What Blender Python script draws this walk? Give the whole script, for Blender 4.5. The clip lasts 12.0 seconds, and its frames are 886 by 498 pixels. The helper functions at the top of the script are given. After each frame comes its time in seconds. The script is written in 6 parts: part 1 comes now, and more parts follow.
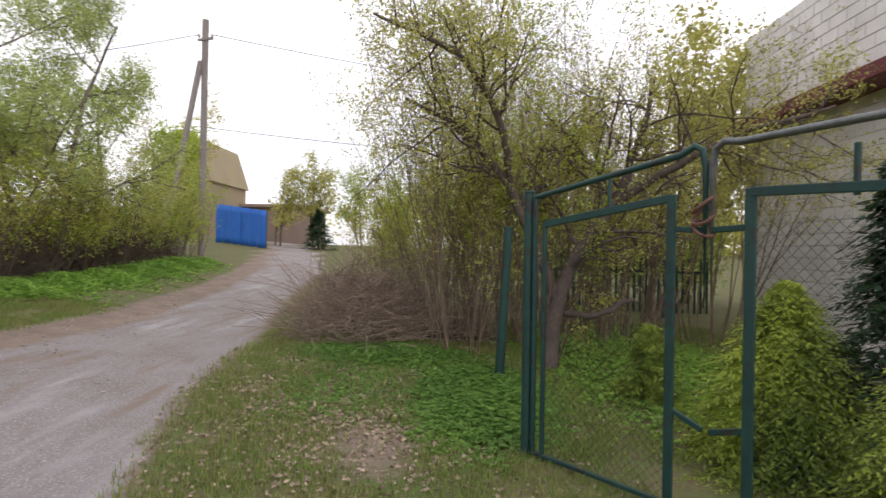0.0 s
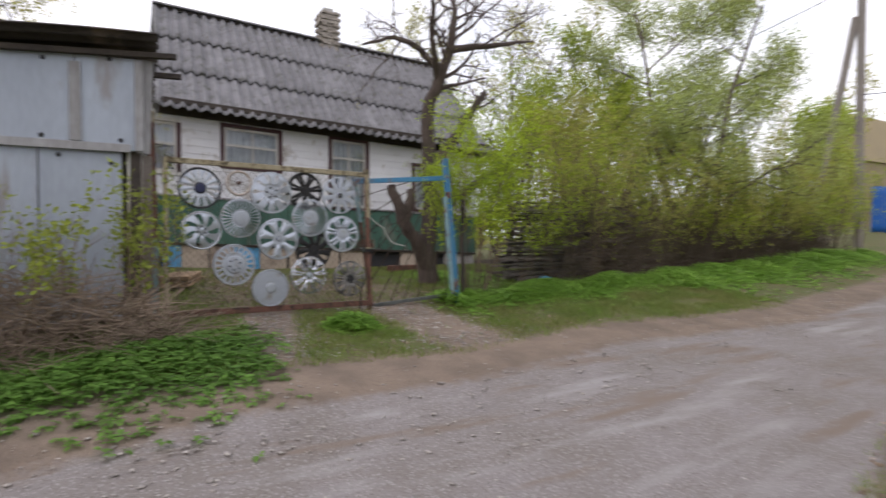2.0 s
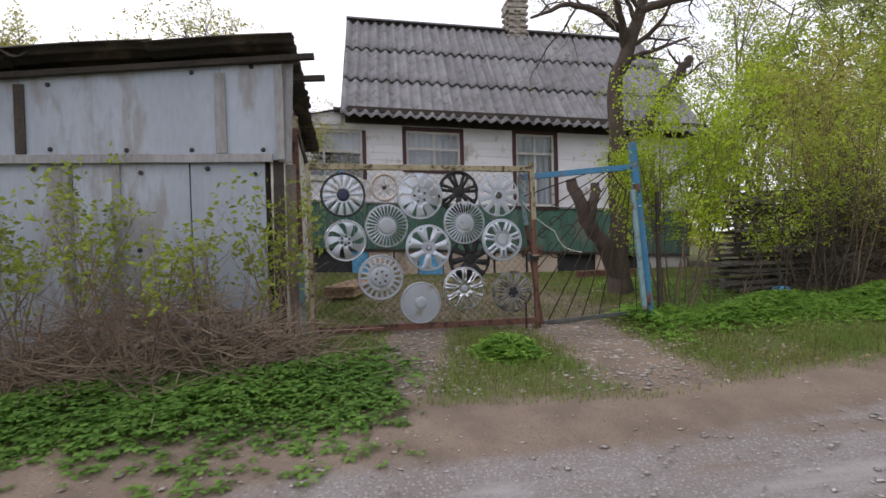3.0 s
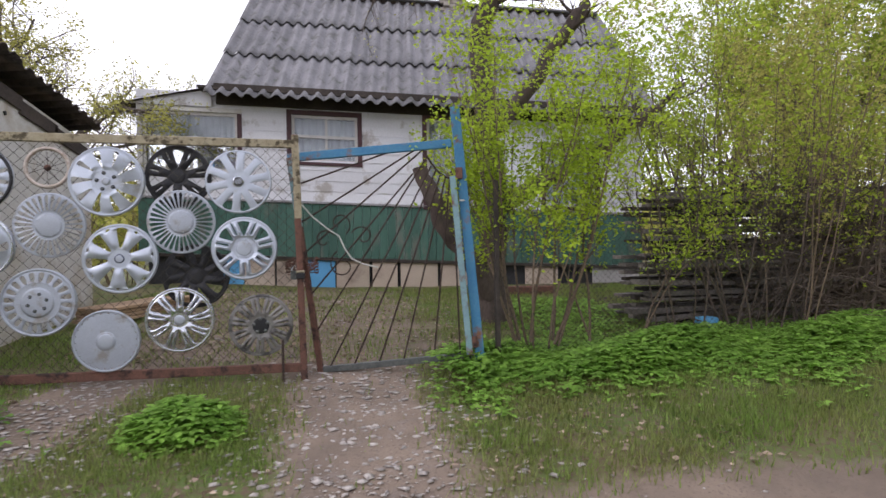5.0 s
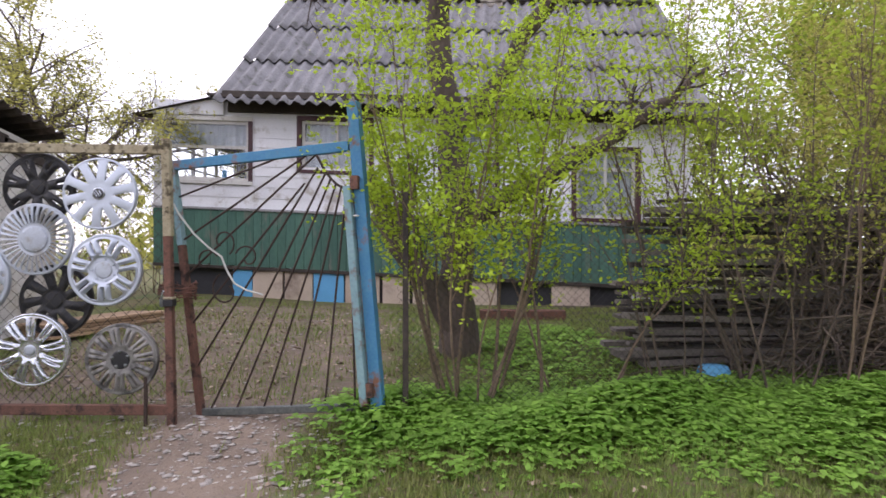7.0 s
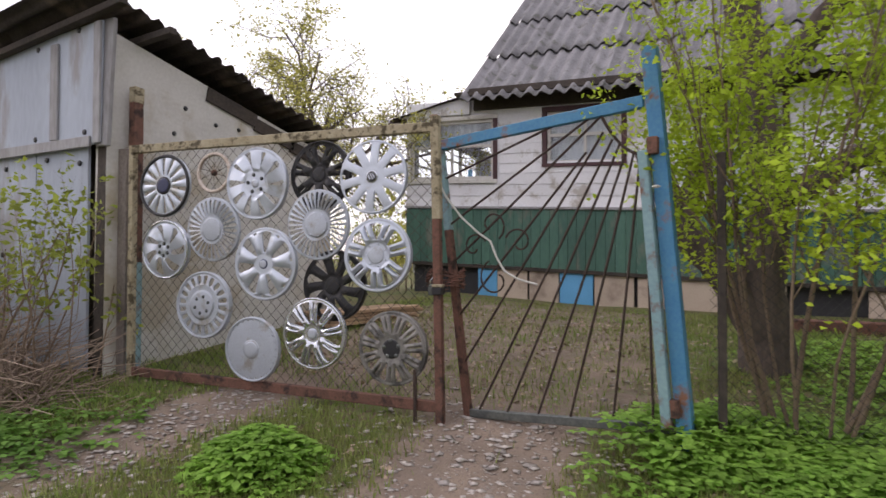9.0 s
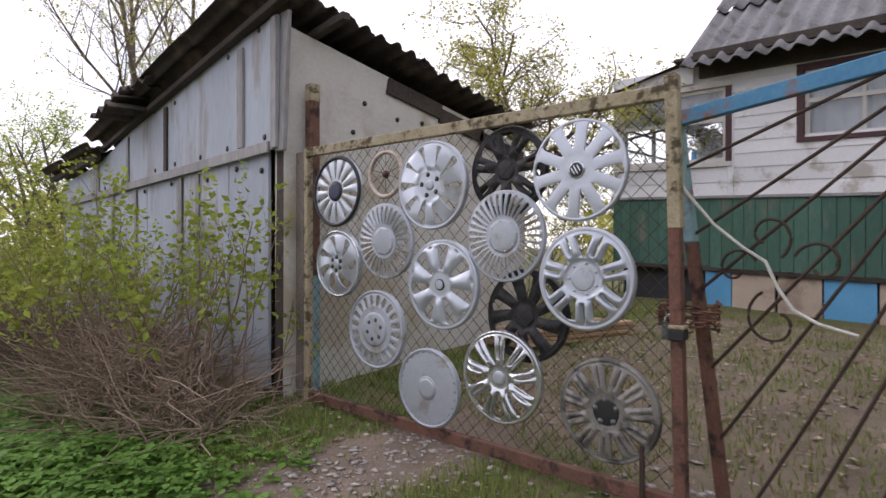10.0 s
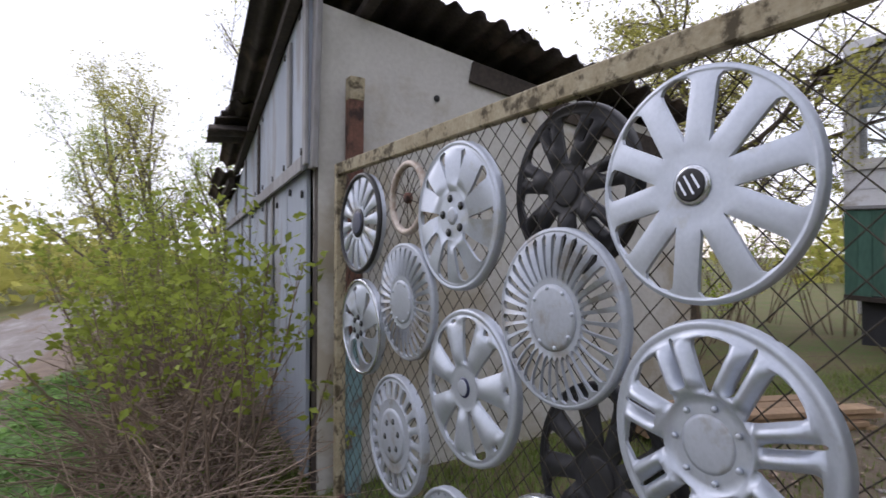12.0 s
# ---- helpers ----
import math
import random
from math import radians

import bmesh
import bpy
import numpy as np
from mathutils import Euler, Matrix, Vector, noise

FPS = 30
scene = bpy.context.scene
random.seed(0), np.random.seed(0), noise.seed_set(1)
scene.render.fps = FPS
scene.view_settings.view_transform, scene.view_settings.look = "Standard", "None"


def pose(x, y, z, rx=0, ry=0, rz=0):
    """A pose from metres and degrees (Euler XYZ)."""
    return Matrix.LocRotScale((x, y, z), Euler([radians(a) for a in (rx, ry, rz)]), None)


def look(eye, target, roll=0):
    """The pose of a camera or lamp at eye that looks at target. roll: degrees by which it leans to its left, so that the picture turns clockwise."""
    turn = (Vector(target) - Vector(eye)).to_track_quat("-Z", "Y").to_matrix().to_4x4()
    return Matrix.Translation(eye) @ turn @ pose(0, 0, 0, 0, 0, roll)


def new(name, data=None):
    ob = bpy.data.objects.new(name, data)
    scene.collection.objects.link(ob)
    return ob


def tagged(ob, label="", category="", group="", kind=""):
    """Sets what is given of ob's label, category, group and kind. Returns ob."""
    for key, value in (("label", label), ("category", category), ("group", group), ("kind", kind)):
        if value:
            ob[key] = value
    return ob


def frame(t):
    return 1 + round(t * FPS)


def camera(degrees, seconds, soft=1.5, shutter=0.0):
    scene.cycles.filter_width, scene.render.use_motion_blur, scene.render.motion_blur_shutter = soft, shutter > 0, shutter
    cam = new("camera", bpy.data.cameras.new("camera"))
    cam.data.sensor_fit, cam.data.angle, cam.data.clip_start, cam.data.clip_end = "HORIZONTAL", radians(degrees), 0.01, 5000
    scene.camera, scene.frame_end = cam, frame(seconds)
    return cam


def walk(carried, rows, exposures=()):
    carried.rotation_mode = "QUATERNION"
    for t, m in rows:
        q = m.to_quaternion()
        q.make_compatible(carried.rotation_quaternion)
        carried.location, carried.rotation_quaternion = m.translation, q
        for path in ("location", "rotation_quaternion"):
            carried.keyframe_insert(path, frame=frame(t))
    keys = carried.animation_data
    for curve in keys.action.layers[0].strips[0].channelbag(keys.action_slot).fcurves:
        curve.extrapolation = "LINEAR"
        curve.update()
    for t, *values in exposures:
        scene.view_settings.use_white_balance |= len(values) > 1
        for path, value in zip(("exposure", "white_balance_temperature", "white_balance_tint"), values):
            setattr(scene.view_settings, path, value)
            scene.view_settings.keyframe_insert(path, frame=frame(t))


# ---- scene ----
cam = camera(76.4, 12.0, shutter=0.2)
PATH = [
    (0, (0.285, -0.287, 1.259), (0.227, 1.712, 1.257), 0.9),
    (0.5, (0.486, -0.128, 1.218), (0.062, 1.826, 1.206), 0.6),
    (1, (0.299, -0.027, 1.232), (-0.355, 1.863, 1.211), 0.6),
    (1.5, (0.173, 0.148, 1.235), (-0.952, 1.802, 1.202), 0.8),
    (2, (-0.511, 0.248, 1.204), (-2.244, 1.247, 1.164), -0.2),
    (2.5, (-0.927, 0.565, 1.254), (-2.886, 0.967, 1.204), -1.4),
    (2.7, (-1.079, 0.769, 1.282), (-3.051, 1.094, 1.234), -1.8),
    (4.3, (-2.389, 2.664, 1.246), (-4.375, 2.905, 1.23), -1.0),
    (4.5, (-2.571, 2.904, 1.201), (-4.558, 3.133, 1.186), -0.9),
    (5, (-2.883, 3.454, 1.258), (-4.872, 3.659, 1.241), -0.9),
    (5.5, (-3.113, 3.953, 1.299), (-5.104, 4.143, 1.285), -0.9),
    (6, (-3.455, 4.36, 1.311), (-5.446, 4.54, 1.299), -0.5),
    (6.5, (-3.562, 4.621, 1.356), (-5.558, 4.735, 1.352), -0.5),
    (7, (-3.633, 4.717, 1.357), (-5.629, 4.582, 1.368), 0.0),
    (7.2, (-3.627, 4.712, 1.355), (-5.616, 4.504, 1.365), 0.0),
    (8.8, (-4.054, 4.356, 1.258), (-5.866, 3.51, 1.277), -0.1),
    (9, (-4.099, 4.277, 1.232), (-5.889, 3.384, 1.267), 0.2),
    (9.5, (-4.443, 4.115, 1.336), (-6.028, 2.895, 1.339), -0.2),
    (10, (-4.79, 3.789, 1.376), (-6.165, 2.336, 1.374), -0.0),
    (10.5, (-5.153, 3.567, 1.425), (-6.455, 2.049, 1.428), 0.0),
    (11, (-5.514, 3.355, 1.468), (-6.686, 1.735, 1.478), -0.1),
    (11.5, (-5.812, 3.192, 1.484), (-6.931, 1.535, 1.513), 0.4),
    (12, (-5.975, 3.212, 1.573), (-6.791, 1.386, 1.6), 0.1),
]
EXPOSURES = [(0, 0.16, 6440, 19), (1.5, 0.11, 6390, 18), (2.5, 0.01, 6340, 17), (4.5, 0.19, 6250, 18), (5.5, 0.43, 6140, 23), (6.5, 0.58, 6140, 24), (7.2, 0.56, 6140, 24), (9, 0.26, 6500, 22), (10.5, 0.19, 6230, 22), (12, 0.11, 6050, 21)]
walk(cam, [(t, look(eye, target, roll)) for t, eye, target, roll in PATH], EXPOSURES)

# ---- world and light: bright overcast evening ----
world = bpy.data.worlds.new("overcast_sky")
scene.world = world
world.use_nodes = True
wn, wl = world.node_tree.nodes, world.node_tree.links
wn.clear()
sky = wn.new("ShaderNodeTexSky")
sky.sky_type, sky.sun_disc = "NISHITA", False
sky.sun_elevation, sky.sun_rotation = radians(24), radians(255)
cloud = wn.new("ShaderNodeTexNoise")
cloud.inputs["Scale"].default_value, cloud.inputs["Detail"].default_value = 2.2, 6
wcoord = wn.new("ShaderNodeTexCoord")
wl.new(wcoord.outputs["Generated"], cloud.inputs["Vector"])
ramp = wn.new("ShaderNodeMapRange")
ramp.inputs[1].default_value, ramp.inputs[2].default_value = 0.32, 0.52
ramp.inputs[3].default_value, ramp.inputs[4].default_value = 0.62, 1.0
wl.new(cloud.outputs["Fac"], ramp.inputs[0])
dim = wn.new("ShaderNodeVectorMath")
dim.operation = "SCALE"
dim.inputs["Scale"].default_value = 0.11
wl.new(sky.outputs[0], dim.inputs[0])
blend = wn.new("ShaderNodeMix")
blend.data_type = "RGBA"
blend.inputs[7].default_value = (0.975, 0.99, 1.01, 1)
wl.new(ramp.outputs[0], blend.inputs[0])
wl.new(dim.outputs[0], blend.inputs[6])
background = wn.new("ShaderNodeBackground")
background.inputs["Strength"].default_value = 1.25
wl.new(blend.outputs[2], background.inputs["Color"])
wout = wn.new("ShaderNodeOutputWorld")
wl.new(background.outputs[0], wout.inputs[0])
sun_data = bpy.data.lights.new("sun", "SUN")
sun_data.energy, sun_data.angle, sun_data.color = 0.6, radians(25), (1.0, 0.94, 0.86)
sun = new("sun", sun_data)
sun.matrix_world = look((0, 0, 30), (-12, 26, 12))
tagged(sun, kind="structure")

# ---- materials ----
def material(name, a, b=None, rough=0.85, metal=0.0, scale=6.0, fine=60.0, bump=0.25, dist=0.01,
             stain=None, stain_amount=0.5, stain_scale=1.5, stretch=(1, 1, 1), vary=0.0, spec=0.35, island=False,
             through_light=0.0):
    """A surface with coarse and fine variation, optional stains, and a piece-to-piece shift."""
    m = bpy.data.materials.new(name)
    m.use_nodes = True
    nt = m.node_tree
    n, l = nt.nodes, nt.links
    bsdf = n["Principled BSDF"]
    b = b or tuple(c * 0.75 for c in a)
    geo = n.new("ShaderNodeNewGeometry")
    mapping = n.new("ShaderNodeVectorMath")
    mapping.operation = "MULTIPLY"
    mapping.inputs[1].default_value = stretch
    l.new(geo.outputs["Position"], mapping.inputs[0])
    coarse = n.new("ShaderNodeTexNoise")
    coarse.inputs["Scale"].default_value, coarse.inputs["Detail"].default_value = scale, 5
    grain = n.new("ShaderNodeTexNoise")
    grain.inputs["Scale"].default_value, grain.inputs["Detail"].default_value = fine, 4
    for t in (coarse, grain):
        l.new(mapping.outputs[0], t.inputs["Vector"])
    both = n.new("ShaderNodeMath")
    both.operation = "MULTIPLY_ADD"
    both.inputs[1].default_value = 0.45
    l.new(grain.outputs["Fac"], both.inputs[0])
    half = n.new("ShaderNodeMath")
    half.operation = "MULTIPLY"
    half.inputs[1].default_value = 0.55
    l.new(coarse.outputs["Fac"], half.inputs[0])
    l.new(half.outputs[0], both.inputs[2])
    rng = n.new("ShaderNodeMapRange")
    rng.inputs[1].default_value, rng.inputs[2].default_value = 0.36, 0.64
    l.new(both.outputs[0], rng.inputs[0])
    mix = n.new("ShaderNodeMix")
    mix.data_type = "RGBA"
    mix.inputs[6].default_value, mix.inputs[7].default_value = (*a, 1), (*b, 1)
    l.new(rng.outputs[0], mix.inputs[0])
    colour = mix.outputs[2]
    if stain:
        blot = n.new("ShaderNodeTexNoise")
        blot.inputs["Scale"].default_value, blot.inputs["Detail"].default_value = stain_scale, 8
        blot.inputs["Roughness"].default_value = 0.65
        l.new(mapping.outputs[0], blot.inputs["Vector"])
        edge = n.new("ShaderNodeMapRange")
        edge.inputs[1].default_value, edge.inputs[2].default_value = 0.62 - 0.25 * stain_amount, 0.72 - 0.25 * stain_amount
        l.new(blot.outputs["Fac"], edge.inputs[0])
        mix2 = n.new("ShaderNodeMix")
        mix2.data_type = "RGBA"
        mix2.inputs[7].default_value = (*stain, 1)
        l.new(edge.outputs[0], mix2.inputs[0])
        l.new(colour, mix2.inputs[6])
        colour = mix2.outputs[2]
    if vary:
        if island:
            rand = geo.outputs["Random Per Island"]
        else:
            rand = n.new("ShaderNodeObjectInfo").outputs["Random"]
        shift = n.new("ShaderNodeMapRange")
        shift.inputs[3].default_value, shift.inputs[4].default_value = 1 - vary, 1 + vary
        l.new(rand, shift.inputs[0])
        mul = n.new("ShaderNodeVectorMath")
        mul.operation = "SCALE"
        l.new(colour, mul.inputs[0])
        l.new(shift.outputs[0], mul.inputs["Scale"])
        colour = mul.outputs[0]
    l.new(colour, bsdf.inputs["Base Color"])
    bsdf.inputs["Roughness"].default_value = rough
    bsdf.inputs["Metallic"].default_value = metal
    bsdf.inputs["Specular IOR Level"].default_value = spec
    if bump:
        bp = n.new("ShaderNodeBump")
        bp.inputs["Strength"].default_value, bp.inputs["Distance"].default_value = bump, dist
        l.new(both.outputs[0], bp.inputs["Height"])
        l.new(bp.outputs[0], bsdf.inputs["Normal"])
    if through_light:
        trans = n.new("ShaderNodeBsdfTranslucent")
        l.new(colour, trans.inputs["Color"])
        add = n.new("ShaderNodeMixShader")
        add.inputs[0].default_value = through_light
        l.new(bsdf.outputs[0], add.inputs[1])
        l.new(trans.outputs[0], add.inputs[2])
        l.new(add.outputs[0], n["Material Output"].inputs["Surface"])
    return m


def leaf_material(name, a, b):
    return material(name, a, b, rough=0.6, scale=1.3, fine=14, bump=0, vary=0.35, island=True, through_light=0.45, spec=0.25)


M = dict(
    asbestos=material("asbestos_roof", (0.255, 0.25, 0.262), (0.15, 0.147, 0.154), 0.95, scale=3, fine=45, stain=(0.12, 0.12, 0.11), stain_amount=0.30, stain_scale=6, vary=0.10, bump=0.4),
    old_roof=material("old_roofing", (0.075, 0.062, 0.055), (0.035, 0.03, 0.028), 0.95, scale=4, stain=(0.13, 0.10, 0.08), stain_amount=0.4, bump=0.5),
    panel=material("grey_sheet_panel", (0.385, 0.43, 0.50), (0.32, 0.355, 0.415), 0.8, scale=1.6, fine=25, stain=(0.27, 0.265, 0.27), stain_amount=0.42, stain_scale=3.0, stretch=(1, 1, 0.28), vary=0.06, bump=0.1),
    batten=material("weathered_batten", (0.33, 0.33, 0.34), (0.20, 0.19, 0.19), 0.9, scale=3, fine=30, stretch=(1, 1, 0.3), bump=0.4, vary=0.1),
    whitewash=material("flaking_whitewash", (0.58, 0.57, 0.54), (0.48, 0.47, 0.44), 0.9, scale=4, fine=40, stain=(0.40, 0.36, 0.29), stain_amount=0.4, stain_scale=1.2, bump=0.35),
    dark_wood=material("dark_old_wood", (0.075, 0.06, 0.05), (0.035, 0.03, 0.027), 0.9, scale=3, fine=40, bump=0.5, vary=0.15),
    grey_wood=material("grey_weathered_wood", (0.24, 0.21, 0.19), (0.13, 0.11, 0.10), 0.9, scale=3, fine=40, bump=0.5, vary=0.25),
    siding=material("white_siding", (0.74, 0.74, 0.77), (0.64, 0.64, 0.66), 0.75, scale=2, fine=40, stain=(0.42, 0.39, 0.36), stain_amount=0.25, stain_scale=3, vary=0.06, bump=0.15),
    green_board=material("green_boards", (0.075, 0.165, 0.125), (0.05, 0.115, 0.09), 0.75, scale=3, fine=40, stain=(0.15, 0.17, 0.14), stain_amount=0.3, stain_scale=4, stretch=(1, 1, 0.3), vary=0.12),
    plinth=material("beige_plinth", (0.55, 0.46, 0.37), (0.45, 0.36, 0.29), 0.9, scale=3, stain=(0.28, 0.22, 0.18), stain_amount=0.3, vary=0.1),
    blue_sheet=material("blue_sheet", (0.13, 0.40, 0.68), (0.10, 0.32, 0.56), 0.6, scale=3, stain=(0.35, 0.35, 0.35), stain_amount=0.2),
    window_brown=material("brown_window_trim", (0.085, 0.035, 0.04), (0.05, 0.025, 0.028), 0.6, scale=5),
    window_white=material("white_window_paint", (0.62, 0.61, 0.58), (0.50, 0.48, 0.45), 0.6, scale=6, stain=(0.3, 0.27, 0.23), stain_amount=0.2, stain_scale=8),
    curtain=material("lace_curtain", (0.52, 0.54, 0.58), (0.36, 0.38, 0.43), 0.95, scale=9, fine=90, bump=0.3),
    # near-black: indoor and crawlspace shade painted as a colour
    shade_black=material("painted_shade", (0.05, 0.05, 0.055), None, 0.95),
    blue_paint=material("blue_post_paint", (0.045, 0.175, 0.34), (0.075, 0.24, 0.37), 0.6, scale=6, stain=(0.20, 0.09, 0.05), stain_amount=0.32, stain_scale=6, bump=0.2),
    pale_blue=material("faded_blue_paint", (0.23, 0.36, 0.38), (0.16, 0.27, 0.31), 0.75, scale=7, stain=(0.17, 0.09, 0.06), stain_amount=0.42, stain_scale=7, bump=0.25),
    rust=material("rusty_steel", (0.21, 0.105, 0.078), (0.12, 0.066, 0.05), 0.85, 0.2, scale=12, fine=80, stain=(0.045, 0.03, 0.026), stain_amount=0.4, stain_scale=8, bump=0.3),
    rust_cream=material("peeling_cream_paint", (0.40, 0.355, 0.25), (0.27, 0.225, 0.14), 0.8, scale=14, fine=90, stain=(0.075, 0.06, 0.035), stain_amount=0.46, stain_scale=16, bump=0.3),
    rod=material("brown_rod_steel", (0.075, 0.05, 0.04), (0.045, 0.032, 0.028), 0.75, 0.3, scale=20),
    wire=material("galvanised_wire", (0.10, 0.092, 0.075), (0.06, 0.05, 0.04), 0.6, 0.6, scale=20, bump=0),
    dark_wire=material("dark_wire", (0.07, 0.07, 0.068), (0.04, 0.04, 0.04), 0.7, 0.5, bump=0),
    silver=material("silver_plastic", (0.50, 0.54, 0.61), (0.43, 0.47, 0.54), 0.42, 0.55, scale=5, fine=120, stain=(0.36, 0.36, 0.35), stain_amount=0.22, stain_scale=5, bump=0.03, spec=0.5),
    chrome=material("bright_lacquer", (0.62, 0.645, 0.69), (0.46, 0.48, 0.52), 0.2, 0.85, scale=5, fine=90, stain=(0.35, 0.34, 0.33), stain_amount=0.25, stain_scale=6, bump=0.03, spec=0.5),
    dull_silver=material("dull_silver_plastic", (0.44, 0.475, 0.535), (0.37, 0.40, 0.45), 0.5, 0.35, scale=6, fine=100, stain=(0.30, 0.29, 0.27), stain_amount=0.3, stain_scale=7, bump=0.05),
    dirty_silver=material("worn_silver_plastic", (0.26, 0.25, 0.235), (0.15, 0.145, 0.14), 0.5, 0.35, scale=9, fine=90, stain=(0.07, 0.068, 0.065), stain_amount=0.45, stain_scale=9),
    black=material("black_plastic", (0.028, 0.028, 0.032), (0.018, 0.018, 0.02), 0.45, scale=8, fine=90, bump=0.08),
    navy=material("navy_badge", (0.03, 0.035, 0.09), None, 0.3),
    ring_rust=material("old_bicycle_rim", (0.55, 0.50, 0.45), (0.34, 0.27, 0.22), 0.5, 0.4, scale=25),
    rope=material("white_rope", (0.62, 0.62, 0.58), (0.45, 0.45, 0.42), 0.9, scale=60, fine=200),
    gate_green=material("dark_green_paint", (0.018, 0.062, 0.052), (0.012, 0.04, 0.036), 0.5, scale=8, stain=(0.03, 0.03, 0.028), stain_amount=0.3, stain_scale=6),
    steel=material("worn_steel", (0.17, 0.18, 0.17), (0.10, 0.11, 0.11), 0.45, 0.6, scale=15),
    bark=material("dark_bark", (0.13, 0.10, 0.085), (0.065, 0.05, 0.045), 0.95, scale=9, fine=50, stretch=(1, 1, 0.4), bump=0.8, dist=0.02),
    bark_grey=material("grey_bark", (0.19, 0.155, 0.13), (0.10, 0.08, 0.068), 0.95, scale=9, fine=50, stretch=(1, 1, 0.4), bump=0.6, dist=0.02),
    twig=material("brown_twig", (0.25, 0.185, 0.13), (0.14, 0.10, 0.075), 0.95, scale=4, bump=0),
    twig_dark=material("dark_hedge_twig", (0.185, 0.14, 0.108), (0.095, 0.072, 0.058), 0.95, scale=4, bump=0),
    dead=material("dry_brushwood", (0.40, 0.31, 0.24), (0.20, 0.145, 0.11), 0.95, scale=3, bump=0, vary=0.3, island=True),
    pole=material("grey_pole_wood", (0.30, 0.27, 0.25), (0.20, 0.175, 0.16), 0.9, scale=4, fine=40, stretch=(1, 1, 0.2), bump=0.4),
    concrete=material("pale_concrete", (0.48, 0.47, 0.45), (0.38, 0.37, 0.35), 0.9, scale=4),
    leaf=leaf_material("spring_leaf", (0.42, 0.50, 0.06), (0.27, 0.36, 0.045)),
    leaf_lime=leaf_material("fresh_lime_leaf", (0.50, 0.62, 0.05), (0.34, 0.47, 0.04)),
    leaf_lilac=leaf_material("lilac_leaf", (0.36, 0.42, 0.07), (0.23, 0.28, 0.05)),
    leaf_pale=leaf_material("pale_spring_leaf", (0.50, 0.55, 0.20), (0.36, 0.43, 0.13)),
    leaf_ochre=leaf_material("budding_leaf", (0.52, 0.50, 0.14), (0.37, 0.36, 0.09)),
    herb=leaf_material("ground_elder_leaf", (0.31, 0.50, 0.09), (0.20, 0.37, 0.06)),
    herb_dark=leaf_material("verge_herb_leaf", (0.20, 0.36, 0.07), (0.12, 0.24, 0.05)),
    grass=leaf_material("grass_blade", (0.19, 0.29, 0.06), (0.27, 0.27, 0.10)),
    thuja=leaf_material("thuja_leaf", (0.44, 0.52, 0.075), (0.13, 0.20, 0.04)),
    spruce=leaf_material("dark_conifer_leaf", (0.05, 0.10, 0.045), (0.03, 0.065, 0.03)),
    litter=material("dead_leaf", (0.44, 0.345, 0.26), (0.27, 0.20, 0.15), 0.95, scale=3, bump=0, vary=0.4, island=True),
    stone=material("limestone_chip", (0.46, 0.42, 0.39), (0.31, 0.275, 0.25), 0.95, scale=20, bump=0.4, vary=0.3, island=True),
    brick=material("pale_brick", (0.40, 0.36, 0.32), (0.28, 0.25, 0.22), 0.95, scale=12, vary=0.2),
    mortar=material("sooty_mortar", (0.18, 0.165, 0.15), None, 0.95),
    pale_mortar=material("pale_mortar", (0.48, 0.46, 0.43), None, 0.95),
    blue_fence=material("blue_fence_sheet", (0.02, 0.14, 0.50), (0.015, 0.11, 0.42), 0.5, scale=2),
    far_wall=material("ochre_far_wall", (0.36, 0.29, 0.17), (0.30, 0.25, 0.16), 0.9, scale=0.6),
    far_brick=material("brown_far_wall", (0.28, 0.21, 0.17), (0.22, 0.17, 0.14), 0.9, scale=0.8),
    red_roof=material("red_roof_edge", (0.16, 0.035, 0.04), None, 0.6),
    white_block=material("white_brick", (0.72, 0.70, 0.67), (0.62, 0.60, 0.57), 0.85, scale=4, vary=0.07),
    timber=material("fresh_plank", (0.42, 0.29, 0.18), (0.30, 0.20, 0.13), 0.85, scale=4, fine=40, vary=0.2),
)
glass = bpy.data.materials.new("window_glass")
glass.use_nodes = True
gb = glass.node_tree.nodes["Principled BSDF"]
gb.inputs["Base Color"].default_value = (0.9, 0.94, 0.95, 1)
gb.inputs["Roughness"].default_value, gb.inputs["Transmission Weight"].default_value, gb.inputs["IOR"].default_value = 0.03, 1.0, 1.45
M["glass"] = glass


